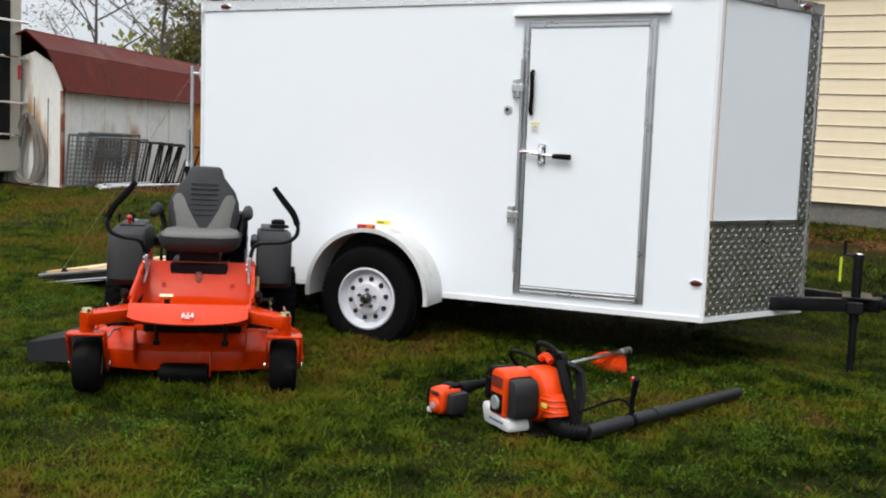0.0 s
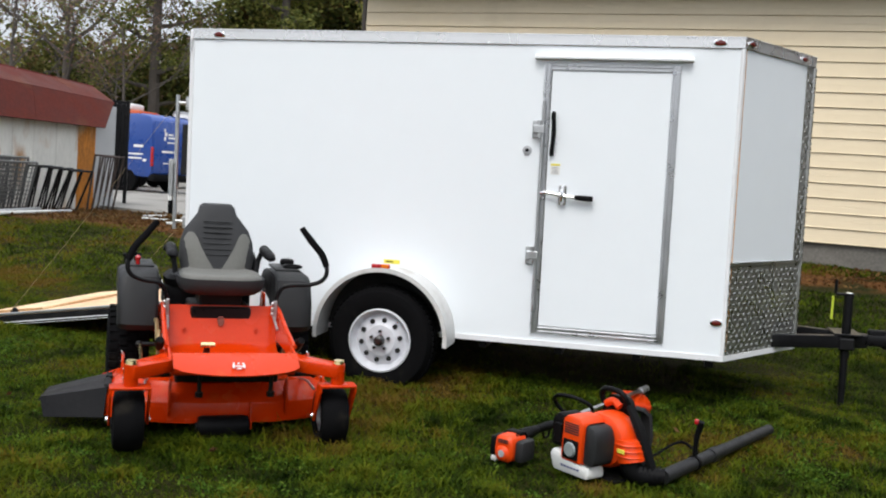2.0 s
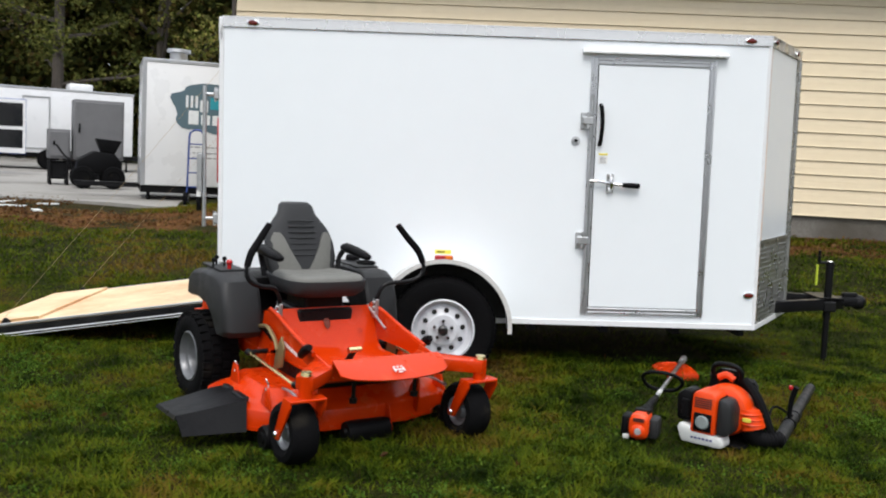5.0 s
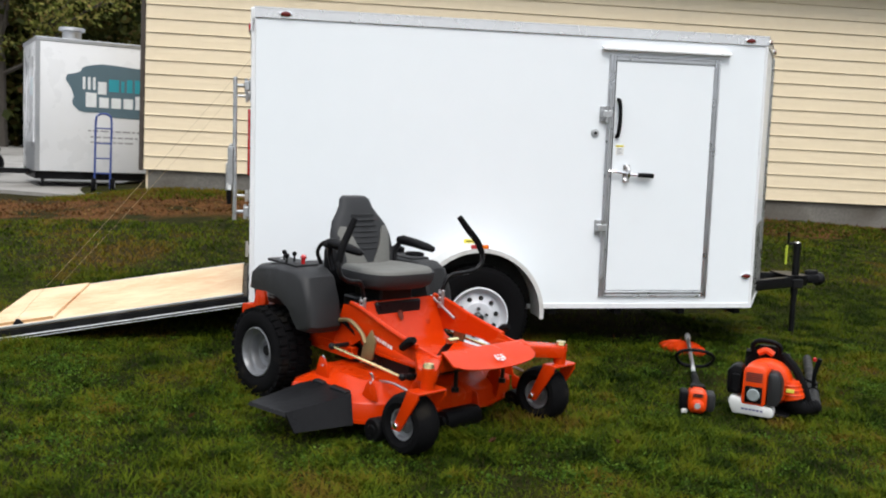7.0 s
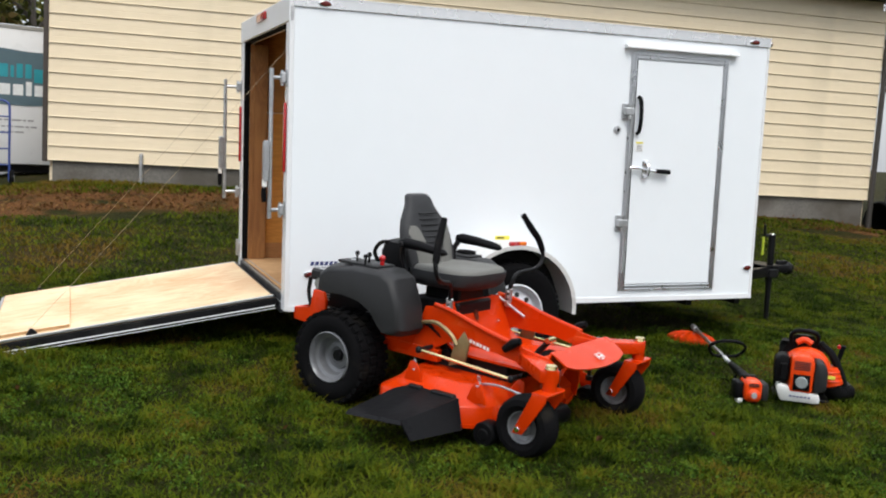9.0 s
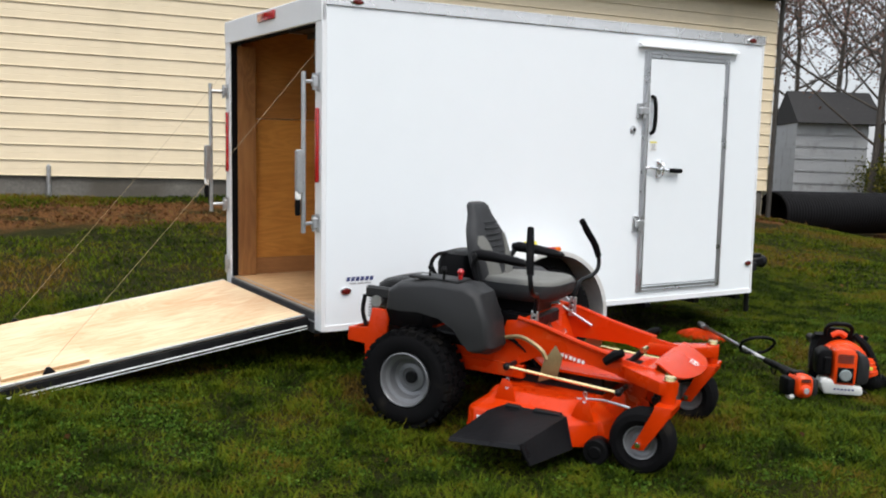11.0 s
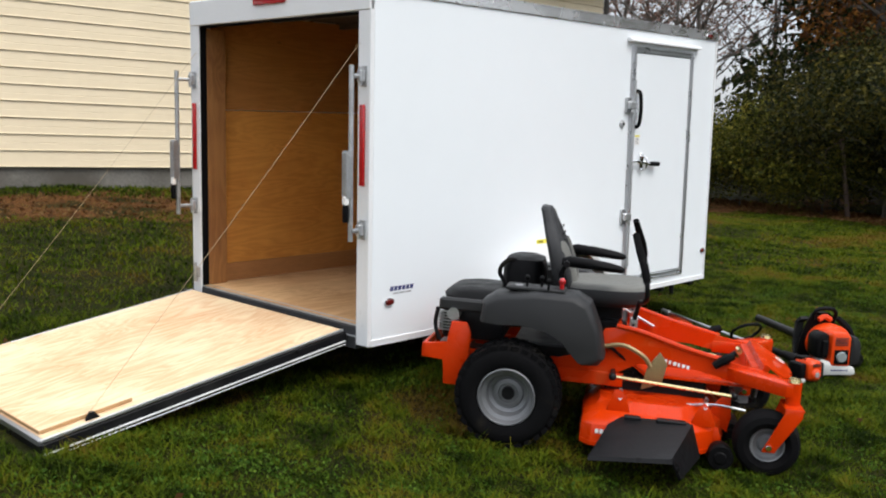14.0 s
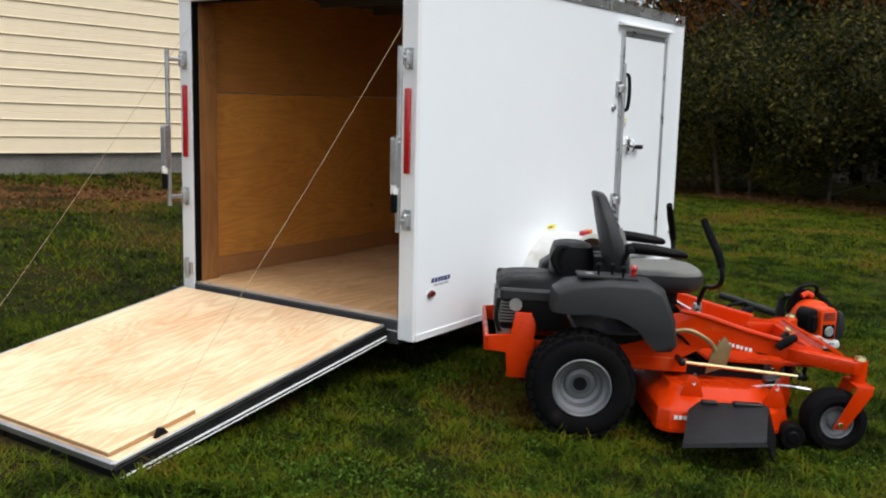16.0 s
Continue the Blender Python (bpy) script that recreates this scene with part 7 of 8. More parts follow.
# ---- white food trailer with a printed cloud sign ----
def build_food_trailer():
    t = thing("food_trailer", pose(-3.47, 10.15, 0.49, 0, 0, 18) @ Matrix.Scale(0.85, 4), "white food trailer with a blue-grey cloud sign on its side", "trailer")
    bm = B()
    box(bm, (0, 0, 0.30), (4.6, 2.2, 2.83), 0.03, segs=2)
    part("body", bm, VAN_WHITE, t)
    bm = B()
    box(bm, (-0.01, -0.012, 2.78), (4.61, 2.21, 2.86), 0.01)
    part("roof_rail", bm, ALU_DULL, t)
    bm = B()
    box(bm, (-0.015, 0.0, 0.30), (0.07, -0.006, 2.78))
    part("corner_trim", bm, ALU_DULL, t)
    bm = B()
    box(bm, (-0.02, 0.25, 0.75), (0.004, 1.15, 2.5), 0.006)
    d = part("end_door", bm, VAN_WHITE, t)
    bm = B()
    box(bm, (-0.03, 0.3, 1.75), (-0.018, 0.7, 2.1), 0.004)
    part("door_notice", bm, material("pale_notice", (0.55, 0.62, 0.64), 0.5), d)
    bm = B()
    box(bm, (-0.02, 0.02, 0.30), (0.003, 1.5, 0.85), 0.004)
    part("stone_guard", bm, ALU_DULL, t)
    rings = []
    pts = []
    for k in range(40):
        a = 2 * math.pi * k / 40
        r = 1 + 0.05 * math.sin(7 * a) + 0.03 * math.sin(11 * a + 1)
        pts.append((1.88 + 1.28 * r * math.copysign(abs(math.cos(a)) ** 0.55, math.cos(a)), 1.92 + 0.50 * r * math.copysign(abs(math.sin(a)) ** 0.6, math.sin(a))))
    bm = B()
    prism(bm, pts, -0.010, 0.0, "y")
    sign = part("cloud_sign", bm, material("blue_grey_print", (0.085, 0.14, 0.17), 0.5, vary=0.1, scale=3), t, "blue-grey cloud-shaped sign")
    lite = material("white_print", (0.72, 0.75, 0.76), 0.5)
    teal = material("teal_print", (0.02, 0.28, 0.34), 0.5)
    x = 0.84
    for k, (w, z0, z1, mt) in enumerate(((0.05, 1.92, 2.16, lite), (0.05, 1.92, 2.16, lite), (0.05, 1.92, 2.16, lite), (0.16, 1.84, 2.08, lite), (0.19, 1.90, 2.14, teal), (0.06, 1.90, 2.12, teal), (0.11, 1.90, 2.16, teal), (0.11, 1.90, 2.16, teal), (0.16, 1.83, 2.08, teal))):
        bm = B()
        box(bm, (x, -0.014, z0), (x + w, -0.0102, z1), 0.0)
        part("print_bar", bm, mt, sign)
        x += w + 0.045
    x = 0.90
    for w, h in ((0.20, 0.28), (0.18, 0.2), (0.18, 0.2), (0.18, 0.2), (0.10, 0.26), (0.16, 0.2)):
        bm = B()
        prism(bm, [(x, 1.58), (x + w, 1.58), (x + w, 1.58 + h), (x, 1.58 + h)], -0.014, -0.0102, "y")
        part("print_bar", bm, lite, sign)
        x += w + 0.05
    for z, x0, x1 in ((1.12, 0.95, 2.0), (1.0, 1.0, 1.95), (0.90, 1.0, 1.75)):
        k = x0
        j = 0
        while k < x1:
            w = 0.06 + 0.05 * ((j * 7) % 3)
            bm = B()
            box(bm, (k, -0.004, z - 0.015), (k + w, 0.0, z + 0.015))
            part("print_bar", bm, GREY_INK, t)
            k += w + 0.03
            j += 1
    bm = B()
    lathe(bm, [(0.0, -0.26), (0.24, -0.26), (0.25, -0.20), (0.18, -0.18), (0.18, 0.0)], 24, Matrix.Translation((0.72, 0.6, 2.86)) @ Matrix.Rotation(radians(-90), 4, "X"))
    part("roof_vent", bm, ALU_DULL, t, "round metal roof vent")
    bm = B()
    box(bm, (0.0, 0.1, 0.15), (4.6, 2.1, 0.30))
    part("chassis", bm, BLACK_STEEL, t)
    for x in (2.9, 3.65):
        bm = B()
        lathe(bm, [(0.0, 0.02), (0.16, 0.02), (0.17, 0.0), (0.29, -0.01), (0.31, 0.03), (0.31, 0.17), (0.29, 0.2), (0.0, 0.2)], 28, Matrix.Translation((x, -0.02, 0.29)))
        part("wheel", bm, RUBBER, t)
    for x in (0.15, 2.2, 4.45):
        bm = B()
        rod(bm, (x, 0.2, 0.0), (x, 0.2, 0.3), 0.035)
        part("stand_leg", bm, BLACK_STEEL, t)
    bm = B()
    box(bm, (-1.3, 1.0, 0.2), (0.0, 1.15, 0.30), 0.005)
    part("tongue", bm, BLACK_STEEL, t)


build_food_trailer()


def build_dolly():
    t = thing("hand_truck", pose(-2.33, 8.62, 0.50, 0, 0, 3.3) @ Matrix.Scale(0.90, 4), "blue steel hand truck with black wheels", "hand truck")
    blue = material("blue_hand_truck_paint", (0.02, 0.05, 0.22), 0.45, vary=0.1)
    bm = B()
    tube(bm, [(0.0, 0.08, 0.1), (0.0, 0.16, 0.7), (0.0, 0.22, 1.22), (0.04, 0.24, 1.32), (0.125, 0.25, 1.35), (0.21, 0.24, 1.32), (0.25, 0.22, 1.22), (0.25, 0.16, 0.7), (0.25, 0.08, 0.1)], 0.018, 8, 5)
    part("frame", bm, blue, t)
    for z in (0.35, 0.6, 0.85, 1.1):
        bm = B()
        rod(bm, (0.0, 0.08 + 0.11 * z, z), (0.25, 0.08 + 0.11 * z, z), 0.012)
        part("cross_bar", bm, blue, t)
    bm = B()
    box(bm, (-0.03, -0.16, 0.02), (0.28, 0.08, 0.03), 0.003)
    part("toe_plate", bm, blue, t)
    for x in (-0.05, 0.25):
        bm = B()
        rod(bm, (x, 0.14, 0.14), (x + 0.07, 0.14, 0.14), 0.135, seg=20)
        w = part("wheel", bm, RUBBER, t)
        bm = B()
        rod(bm, (x - 0.004, 0.14, 0.14), (x + 0.074, 0.14, 0.14), 0.06, seg=16)
        part("rim", bm, ZINC, w)


build_dolly()


# ---- culvert pipe and white outbuilding on the far side ----
def build_culvert():
    bm = B()
    prof = []
    n = 44
    ln = 3.4
    for k in range(n):
        x = ln * k / n
        prof += [(0.405, x), (0.432, x + ln / n * 0.3), (0.432, x + ln / n * 0.65), (0.405, x + ln / n * 0.95)]
    prof = [(0.39, 0.0)] + prof + [(0.40, ln), (0.37, ln), (0.37, 0.0)]
    lathe(bm, prof, 32, Matrix.Rotation(radians(-90), 4, "Z"))
    o = tagged(part("culvert_pipe", bm, material("black_corrugated_plastic", (0.007, 0.007, 0.008), 0.6, spec=0.15, vary=0.25, scale=3)), "large black corrugated culvert pipe on the ground", "pipe")
    o.matrix_world = pose(12.83, 7.64, 0.45, 0, 0, -3.7)


build_culvert()


def build_outbuilding():
    t = thing("white_outbuilding", pose(17.16, 10.75, -0.00, 0, 0, -39.2), "small white lapped-board outbuilding with a grey roof", "outbuilding")
    ln, h = 1.68, 2.45
    paint = material("weathered_white_board", (0.36, 0.37, 0.38), 0.7, vary=0.1, scale=2, stain=(0.24, 0.24, 0.235), stain_amount=0.2)
    for k in range(8):
        bm = B()
        z = 0.05 + k * 0.30
        prism(bm, [(0.0, z), (-0.035, z), (-0.012, z + 0.295), (0.0, z + 0.295)], 0.0, ln, "x")
        part("board", bm, paint, t)
    bm = B()
    box(bm, (0.0, 0.002, -0.2), (ln, 3.0, h), 0.0)
    part("wall", bm, paint, t)
    bm = B()
    prism(bm, [(-0.22, h - 0.02), (3.22, h - 0.02), (1.5, h + 0.85)], -0.02, ln + 0.35, "x")
    part("roof", bm, material("grey_shingle_roof", (0.045, 0.044, 0.044), 0.95, spec=0.1, vary=0.2, scale=10, bump=0.4, bump_scale=30), t)


build_outbuilding()
# leaning timber brace in front of the trees
tb = thing("timber_post", pose(17.0, 4.05, -0.02, 0, 0, -72.7) @ Matrix.Scale(0.86, 4), "leaning weathered timber post with a brace", "post")
timber = material("weathered_timber", (0.085, 0.055, 0.042), 0.85, vary=0.2, scale=8, stretch=(1, 1, 0.2))
bm = B()
rod(bm, (0.06, 0, -0.1), (-0.26, 0, 2.0), 0.065, 0.05, 8)
part("post", bm, timber, tb)
bm = B()
rod(bm, (-0.25, 0, 1.95), (-0.58, 0.0, 1.70), 0.025, 0.025, 8)
rod(bm, (-0.58, 0, 1.70), (-0.72, 0.0, 0.7), 0.022, 0.022, 8)
part("brace", bm, timber, tb)


# ---- trees ----
def leaf_material(name, cols, rough=0.7):
    m = bpy.data.materials.new(name)
    m.use_nodes = True
    n, l = m.node_tree.nodes, m.node_tree.links
    g = n.new("ShaderNodeNewGeometry")
    r = n.new("ShaderNodeValToRGB")
    l.new(g.outputs["Random Per Island"], r.inputs["Fac"])
    els = r.color_ramp.elements
    while len(els) < len(cols):
        els.new(0.5)
    for i, c in enumerate(cols):
        els[i].position = i / (len(cols) - 1)
        els[i].color = (*c, 1)
    info = n.new("ShaderNodeObjectInfo")
    mr = n.new("ShaderNodeMapRange")
    mr.inputs["To Min"].default_value, mr.inputs["To Max"].default_value = 0.75, 1.25
    l.new(info.outputs["Random"], mr.inputs["Value"])
    sc = n.new("ShaderNodeVectorMath")
    sc.operation = "SCALE"
    l.new(r.outputs["Color"], sc.inputs[0])
    l.new(mr.outputs[0], sc.inputs["Scale"])
    b = n["Principled BSDF"]
    l.new(sc.outputs["Vector"], b.inputs["Base Color"])
    b.inputs["Roughness"].default_value = rough
    b.inputs["Specular IOR Level"].default_value = 0.15
    thin_sheet(m, sc.outputs["Vector"], 0.35)
    return m


BARK = material("grey_brown_bark", (0.075, 0.064, 0.054), 0.95, vary=0.3, scale=3, fine=20, bump=0.6, bump_scale=15, stretch=(1, 1, 0.3))
LEAF_OLIVE = leaf_material("olive_autumn_leaves", ((0.08, 0.10, 0.022), (0.16, 0.18, 0.036), (0.26, 0.25, 0.065), (0.19, 0.13, 0.045)))
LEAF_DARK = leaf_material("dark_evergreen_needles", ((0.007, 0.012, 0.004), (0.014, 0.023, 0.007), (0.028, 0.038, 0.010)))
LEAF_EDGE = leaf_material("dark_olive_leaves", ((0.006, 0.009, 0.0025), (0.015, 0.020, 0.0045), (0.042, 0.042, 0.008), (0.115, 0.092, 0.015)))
LEAF_RUST = leaf_material("rust_orange_leaves", ((0.042, 0.016, 0.006), (0.11, 0.042, 0.009), (0.22, 0.095, 0.014)))
LEAF_RED = leaf_material("faded_red_leaves", ((0.13, 0.075, 0.06), (0.22, 0.125, 0.10), (0.27, 0.20, 0.15)))


def leaves_mesh(name, centres, spread, count, size, mat, parent, seed, flat=0.6):
    """A crown of many small leaf faces scattered round the twig ends."""
    r = np.random.default_rng(seed)
    c = np.array(centres)[r.integers(0, len(centres), count)]
    p = c + r.normal(0, 1, (count, 3)) * np.array([spread, spread, spread * flat])
    a = r.normal(0, 1, (count, 3))
    a /= np.linalg.norm(a, axis=1)[:, None]
    b = np.cross(a, r.normal(0, 1, (count, 3)))
    b /= np.linalg.norm(b, axis=1)[:, None] + 1e-9
    s = size * r.uniform(0.5, 1.3, (count, 1))
    v = np.stack([p - a * s, p + b * s * 0.55, p + a * s, p - b * s * 0.55], 1).reshape(-1, 3)
    me = bpy.data.meshes.new(name)
    me.vertices.add(len(v))
    me.vertices.foreach_set("co", v.ravel())
    me.loops.add(len(v))
    me.loops.foreach_set("vertex_index", np.arange(len(v), dtype=np.int32))
    me.polygons.add(count)
    me.polygons.foreach_set("loop_start", np.arange(count, dtype=np.int32) * 4)
    me.update(calc_edges=True)
    me.materials.append(mat)
    ob = new(name, me)
    if parent:
        ob.parent = parent
    return ob


def build_tree(name, label, height, seed, kind, mat, leaves, size, spread):
    r = random.Random(seed)
    t = thing(name, pose(0, 0, 0), label, "tree")
    bm = B()
    lean = Vector((r.uniform(-0.06, 0.06), r.uniform(-0.06, 0.06), 1))
    h0 = height * (0.95 if kind == "pine" else 0.62)
    trunk_pts = [Vector((0, 0, -0.3))] + [lean * (h0 * u) + Vector((r.uniform(-0.12, 0.12), r.uniform(-0.12, 0.12), 0)) * u for u in (0.15, 0.4, 0.7, 1.0)]
    r0 = height * {"bare": 0.0085, "shrub": 0.008}.get(kind, 0.017)
    tube(bm, trunk_pts, [r0 * 1.3, r0, r0 * 0.85, r0 * 0.6, r0 * 0.3], 8, 3)
    ends = []

    def branch(p, d, ln, rad, depth):
        q = p + d * ln * 0.5 + Vector((r.uniform(-1, 1), r.uniform(-1, 1), r.uniform(-0.3, 0.6))) * ln * 0.10
        e = p + d * ln + Vector((0, 0, ln * 0.08))
        tube(bm, [p, q, e], [rad, rad * 0.7, rad * 0.4], 5 if depth < 2 else 4, 2)
        ends.append(q)
        ends.append(e)
        if depth < (3 if kind == "bare" else 2):
            for _ in range(3 if depth == 0 else 2 + (kind == "bare")):
                u = r.uniform(0.35, 1.0)
                d2 = (d + Vector((r.uniform(-1, 1), r.uniform(-1, 1), r.uniform(-0.3, 0.8))) * 0.75).normalized()
                branch(p.lerp(e, u), d2, ln * r.uniform(0.45, 0.7), rad * 0.5, depth + 1)

    n = {"pine": 17, "oak": 9, "bare": 9, "shrub": 12}[kind]
    for k in range(n):
        u = (0.22 + 0.78 * k / n) if kind == "pine" else ((0.35 + 0.65 * k / n) if kind != "shrub" else 0.05 + 0.9 * k / n)
        a = k * 2.4 + r.uniform(-0.4, 0.4)
        p = lean * (h0 * u)
        if kind == "pine":
            d, ln = Vector((math.cos(a), math.sin(a), 0.12)).normalized(), height * 0.20 * (1.15 - u)
        elif kind == "shrub":
            d, ln = Vector((math.cos(a), math.sin(a), 0.35)).normalized(), height * 0.42 * (1.1 - 0.6 * u)
        else:
            d, ln = Vector((math.cos(a), math.sin(a), r.uniform(0.5, 1.1))).normalized(), height * r.uniform(0.24, 0.36)
        branch(p, d, ln, r0 * 0.42, 0 if kind != "pine" else 1)
    part("trunk", bm, BARK, t)
    if leaves:
        leaves_mesh("crown", [tuple(e) for e in ends], spread, leaves, size, mat, t, seed)
    return t


def plant(proto, places, first_group):
    tagged(proto, group=first_group)
    for i, (x, y, rz, sc) in enumerate(places):
        o = proto if i == 0 else copy_thing(proto, Matrix.Identity(4))
        o.matrix_world = pose(x, y, ground_z(x, y), 0, 0, rz) @ Matrix.Scale(sc, 4)


oak_a = build_tree("oak_tree", "broad olive-green autumn tree behind the yard", 14.0, 11, "oak", LEAF_OLIVE, 8500, 0.11, 0.5)
plant(oak_a, [(-10.4, 37.0, 0, 1), (-2.9, 41.1, 70, 1.1), (-16.4, 39.3, 140, 1.05), (2.2, 47.5, 220, 1.1), (28.1, 2.9, 40, 0.8), (-23.9, 33.0, 20, 0.95), (-11.9, 46.7, 280, 1.2)], "trees behind the yard")
LEAF_PINE = leaf_material("olive_pine_needles", ((0.045, 0.060, 0.016), (0.10, 0.115, 0.026), (0.20, 0.20, 0.05)))
pine_b = build_tree("pine_tree", "tall olive pine with sparse limbs", 16.0, 27, "pine", LEAF_PINE, 8000, 0.11, 0.45)
plant(pine_b, [(-13.9, 33.9, 0, 0.95), (-19.4, 32.9, 50, 1), (-6.9, 42.3, 120, 1)], "pines behind the yard")
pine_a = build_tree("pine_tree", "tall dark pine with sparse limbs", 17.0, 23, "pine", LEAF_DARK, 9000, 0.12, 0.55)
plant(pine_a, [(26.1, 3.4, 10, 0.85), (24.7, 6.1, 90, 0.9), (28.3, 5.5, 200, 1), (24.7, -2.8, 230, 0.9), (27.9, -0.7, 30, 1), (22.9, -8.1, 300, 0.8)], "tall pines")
bare_a = build_tree("bare_tree", "leafless grey tree with fine twigs", 12.0, 35, "bare", LEAF_RED, 3500, 0.06, 0.5)
plant(bare_a, [(-20.4, 24.4, 0, 0.9), (-24.4, 25.5, 80, 1), (17.6, 8.9, 160, 0.75), (20.4, 9.6, 40, 0.95), (22.5, 13.9, 230, 1), (-28.0, 21.3, 310, 1), (25.5, 17.5, 20, 1.1), (-17.4, 27.5, 140, 0.8), (23.5, 19.1, 110, 0.9), (27.9, 14.4, 200, 1), (27.3, 21.2, 300, 1.1), (31.2, 18.1, 45, 1.2), (30.6, 24.3, 250, 1.2), (24.8, 12.0, 330, 0.8), (31.9, 12.9, 15, 1.1)], "bare trees")
rust_a = build_tree("maple_tree", "rust-orange autumn maple among the dark trees", 9.5, 47, "oak", LEAF_RUST, 9000, 0.075, 0.6)
plant(rust_a, [(23.7, 5.7, 0, 1), (24.9, 0.8, 120, 1.05), (27.8, 5.3, 200, 1.1)], "rusty maples")
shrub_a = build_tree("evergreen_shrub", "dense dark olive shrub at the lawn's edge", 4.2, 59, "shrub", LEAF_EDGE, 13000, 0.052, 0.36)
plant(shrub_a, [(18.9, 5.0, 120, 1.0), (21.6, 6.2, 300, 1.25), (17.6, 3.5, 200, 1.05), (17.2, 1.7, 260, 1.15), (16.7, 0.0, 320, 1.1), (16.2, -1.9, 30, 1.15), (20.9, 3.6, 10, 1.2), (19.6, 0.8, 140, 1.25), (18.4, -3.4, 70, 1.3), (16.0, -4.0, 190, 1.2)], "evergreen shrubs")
LEAF_YELLOW = leaf_material("yellow_green_leaves", ((0.016, 0.022, 0.003), (0.045, 0.054, 0.007), (0.105, 0.108, 0.013), (0.20, 0.165, 0.022)))
shrub_b = build_tree("yellow_green_shrub", "yellow-green shrub at the edge of the trees", 3.0, 61, "shrub", LEAF_YELLOW, 11000, 0.045, 0.30)
plant(shrub_b, [(18.6, 8.3, 0, 0.80), (18.2, 7.1, 90, 0.90), (18.3, 5.9, 210, 1.10), (20.6, 7.6, 100, 1.15), (17.3, 4.7, 160, 0.62), (16.9, 2.5, 40, 0.45)], "yellow-green shrubs")
# deep woods behind everything, too many to count
rw = np.random.default_rng(5)
cs = [(float(x), float(y), float(z)) for x, y, z in zip(rw.uniform(28.5, 38, 340), rw.uniform(-23, 11.8, 340), rw.uniform(0.3, 11, 340))]
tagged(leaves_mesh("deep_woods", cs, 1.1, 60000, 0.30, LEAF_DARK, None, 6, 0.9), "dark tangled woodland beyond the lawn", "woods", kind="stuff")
cs = [(float(x), float(y), float(z)) for x, y, z in zip(rw.uniform(-48, 14, 260), rw.uniform(49, 62, 260), rw.uniform(0.3, 7.5, 260))]
LEAF_MID = leaf_material("deep_olive_leaves", ((0.020, 0.028, 0.007), (0.045, 0.055, 0.012), (0.085, 0.088, 0.020), (0.075, 0.045, 0.014)))
cm = [(float(x), float(y), float(z)) for x, y, z in zip(rw.uniform(-30, -4, 420), rw.uniform(37, 45, 420), rw.uniform(0, 1, 420) ** 0.85)]
cm = [(x, y, 0.5 + z * (12.5 - 7.0 * smooth(x, -15.0, -22.0))) for x, y, z in cm]
tagged(leaves_mesh("olive_thicket", cm, 0.85, 70000, 0.24, LEAF_MID, None, 17, 0.9), "dense olive and brown trees behind the yard", "woods", kind="stuff")
tagged(leaves_mesh("far_woods", cs, 1.4, 40000, 0.34, LEAF_OLIVE, None, 7, 0.9), "olive autumn woodland far behind the yard", "woods", kind="stuff")


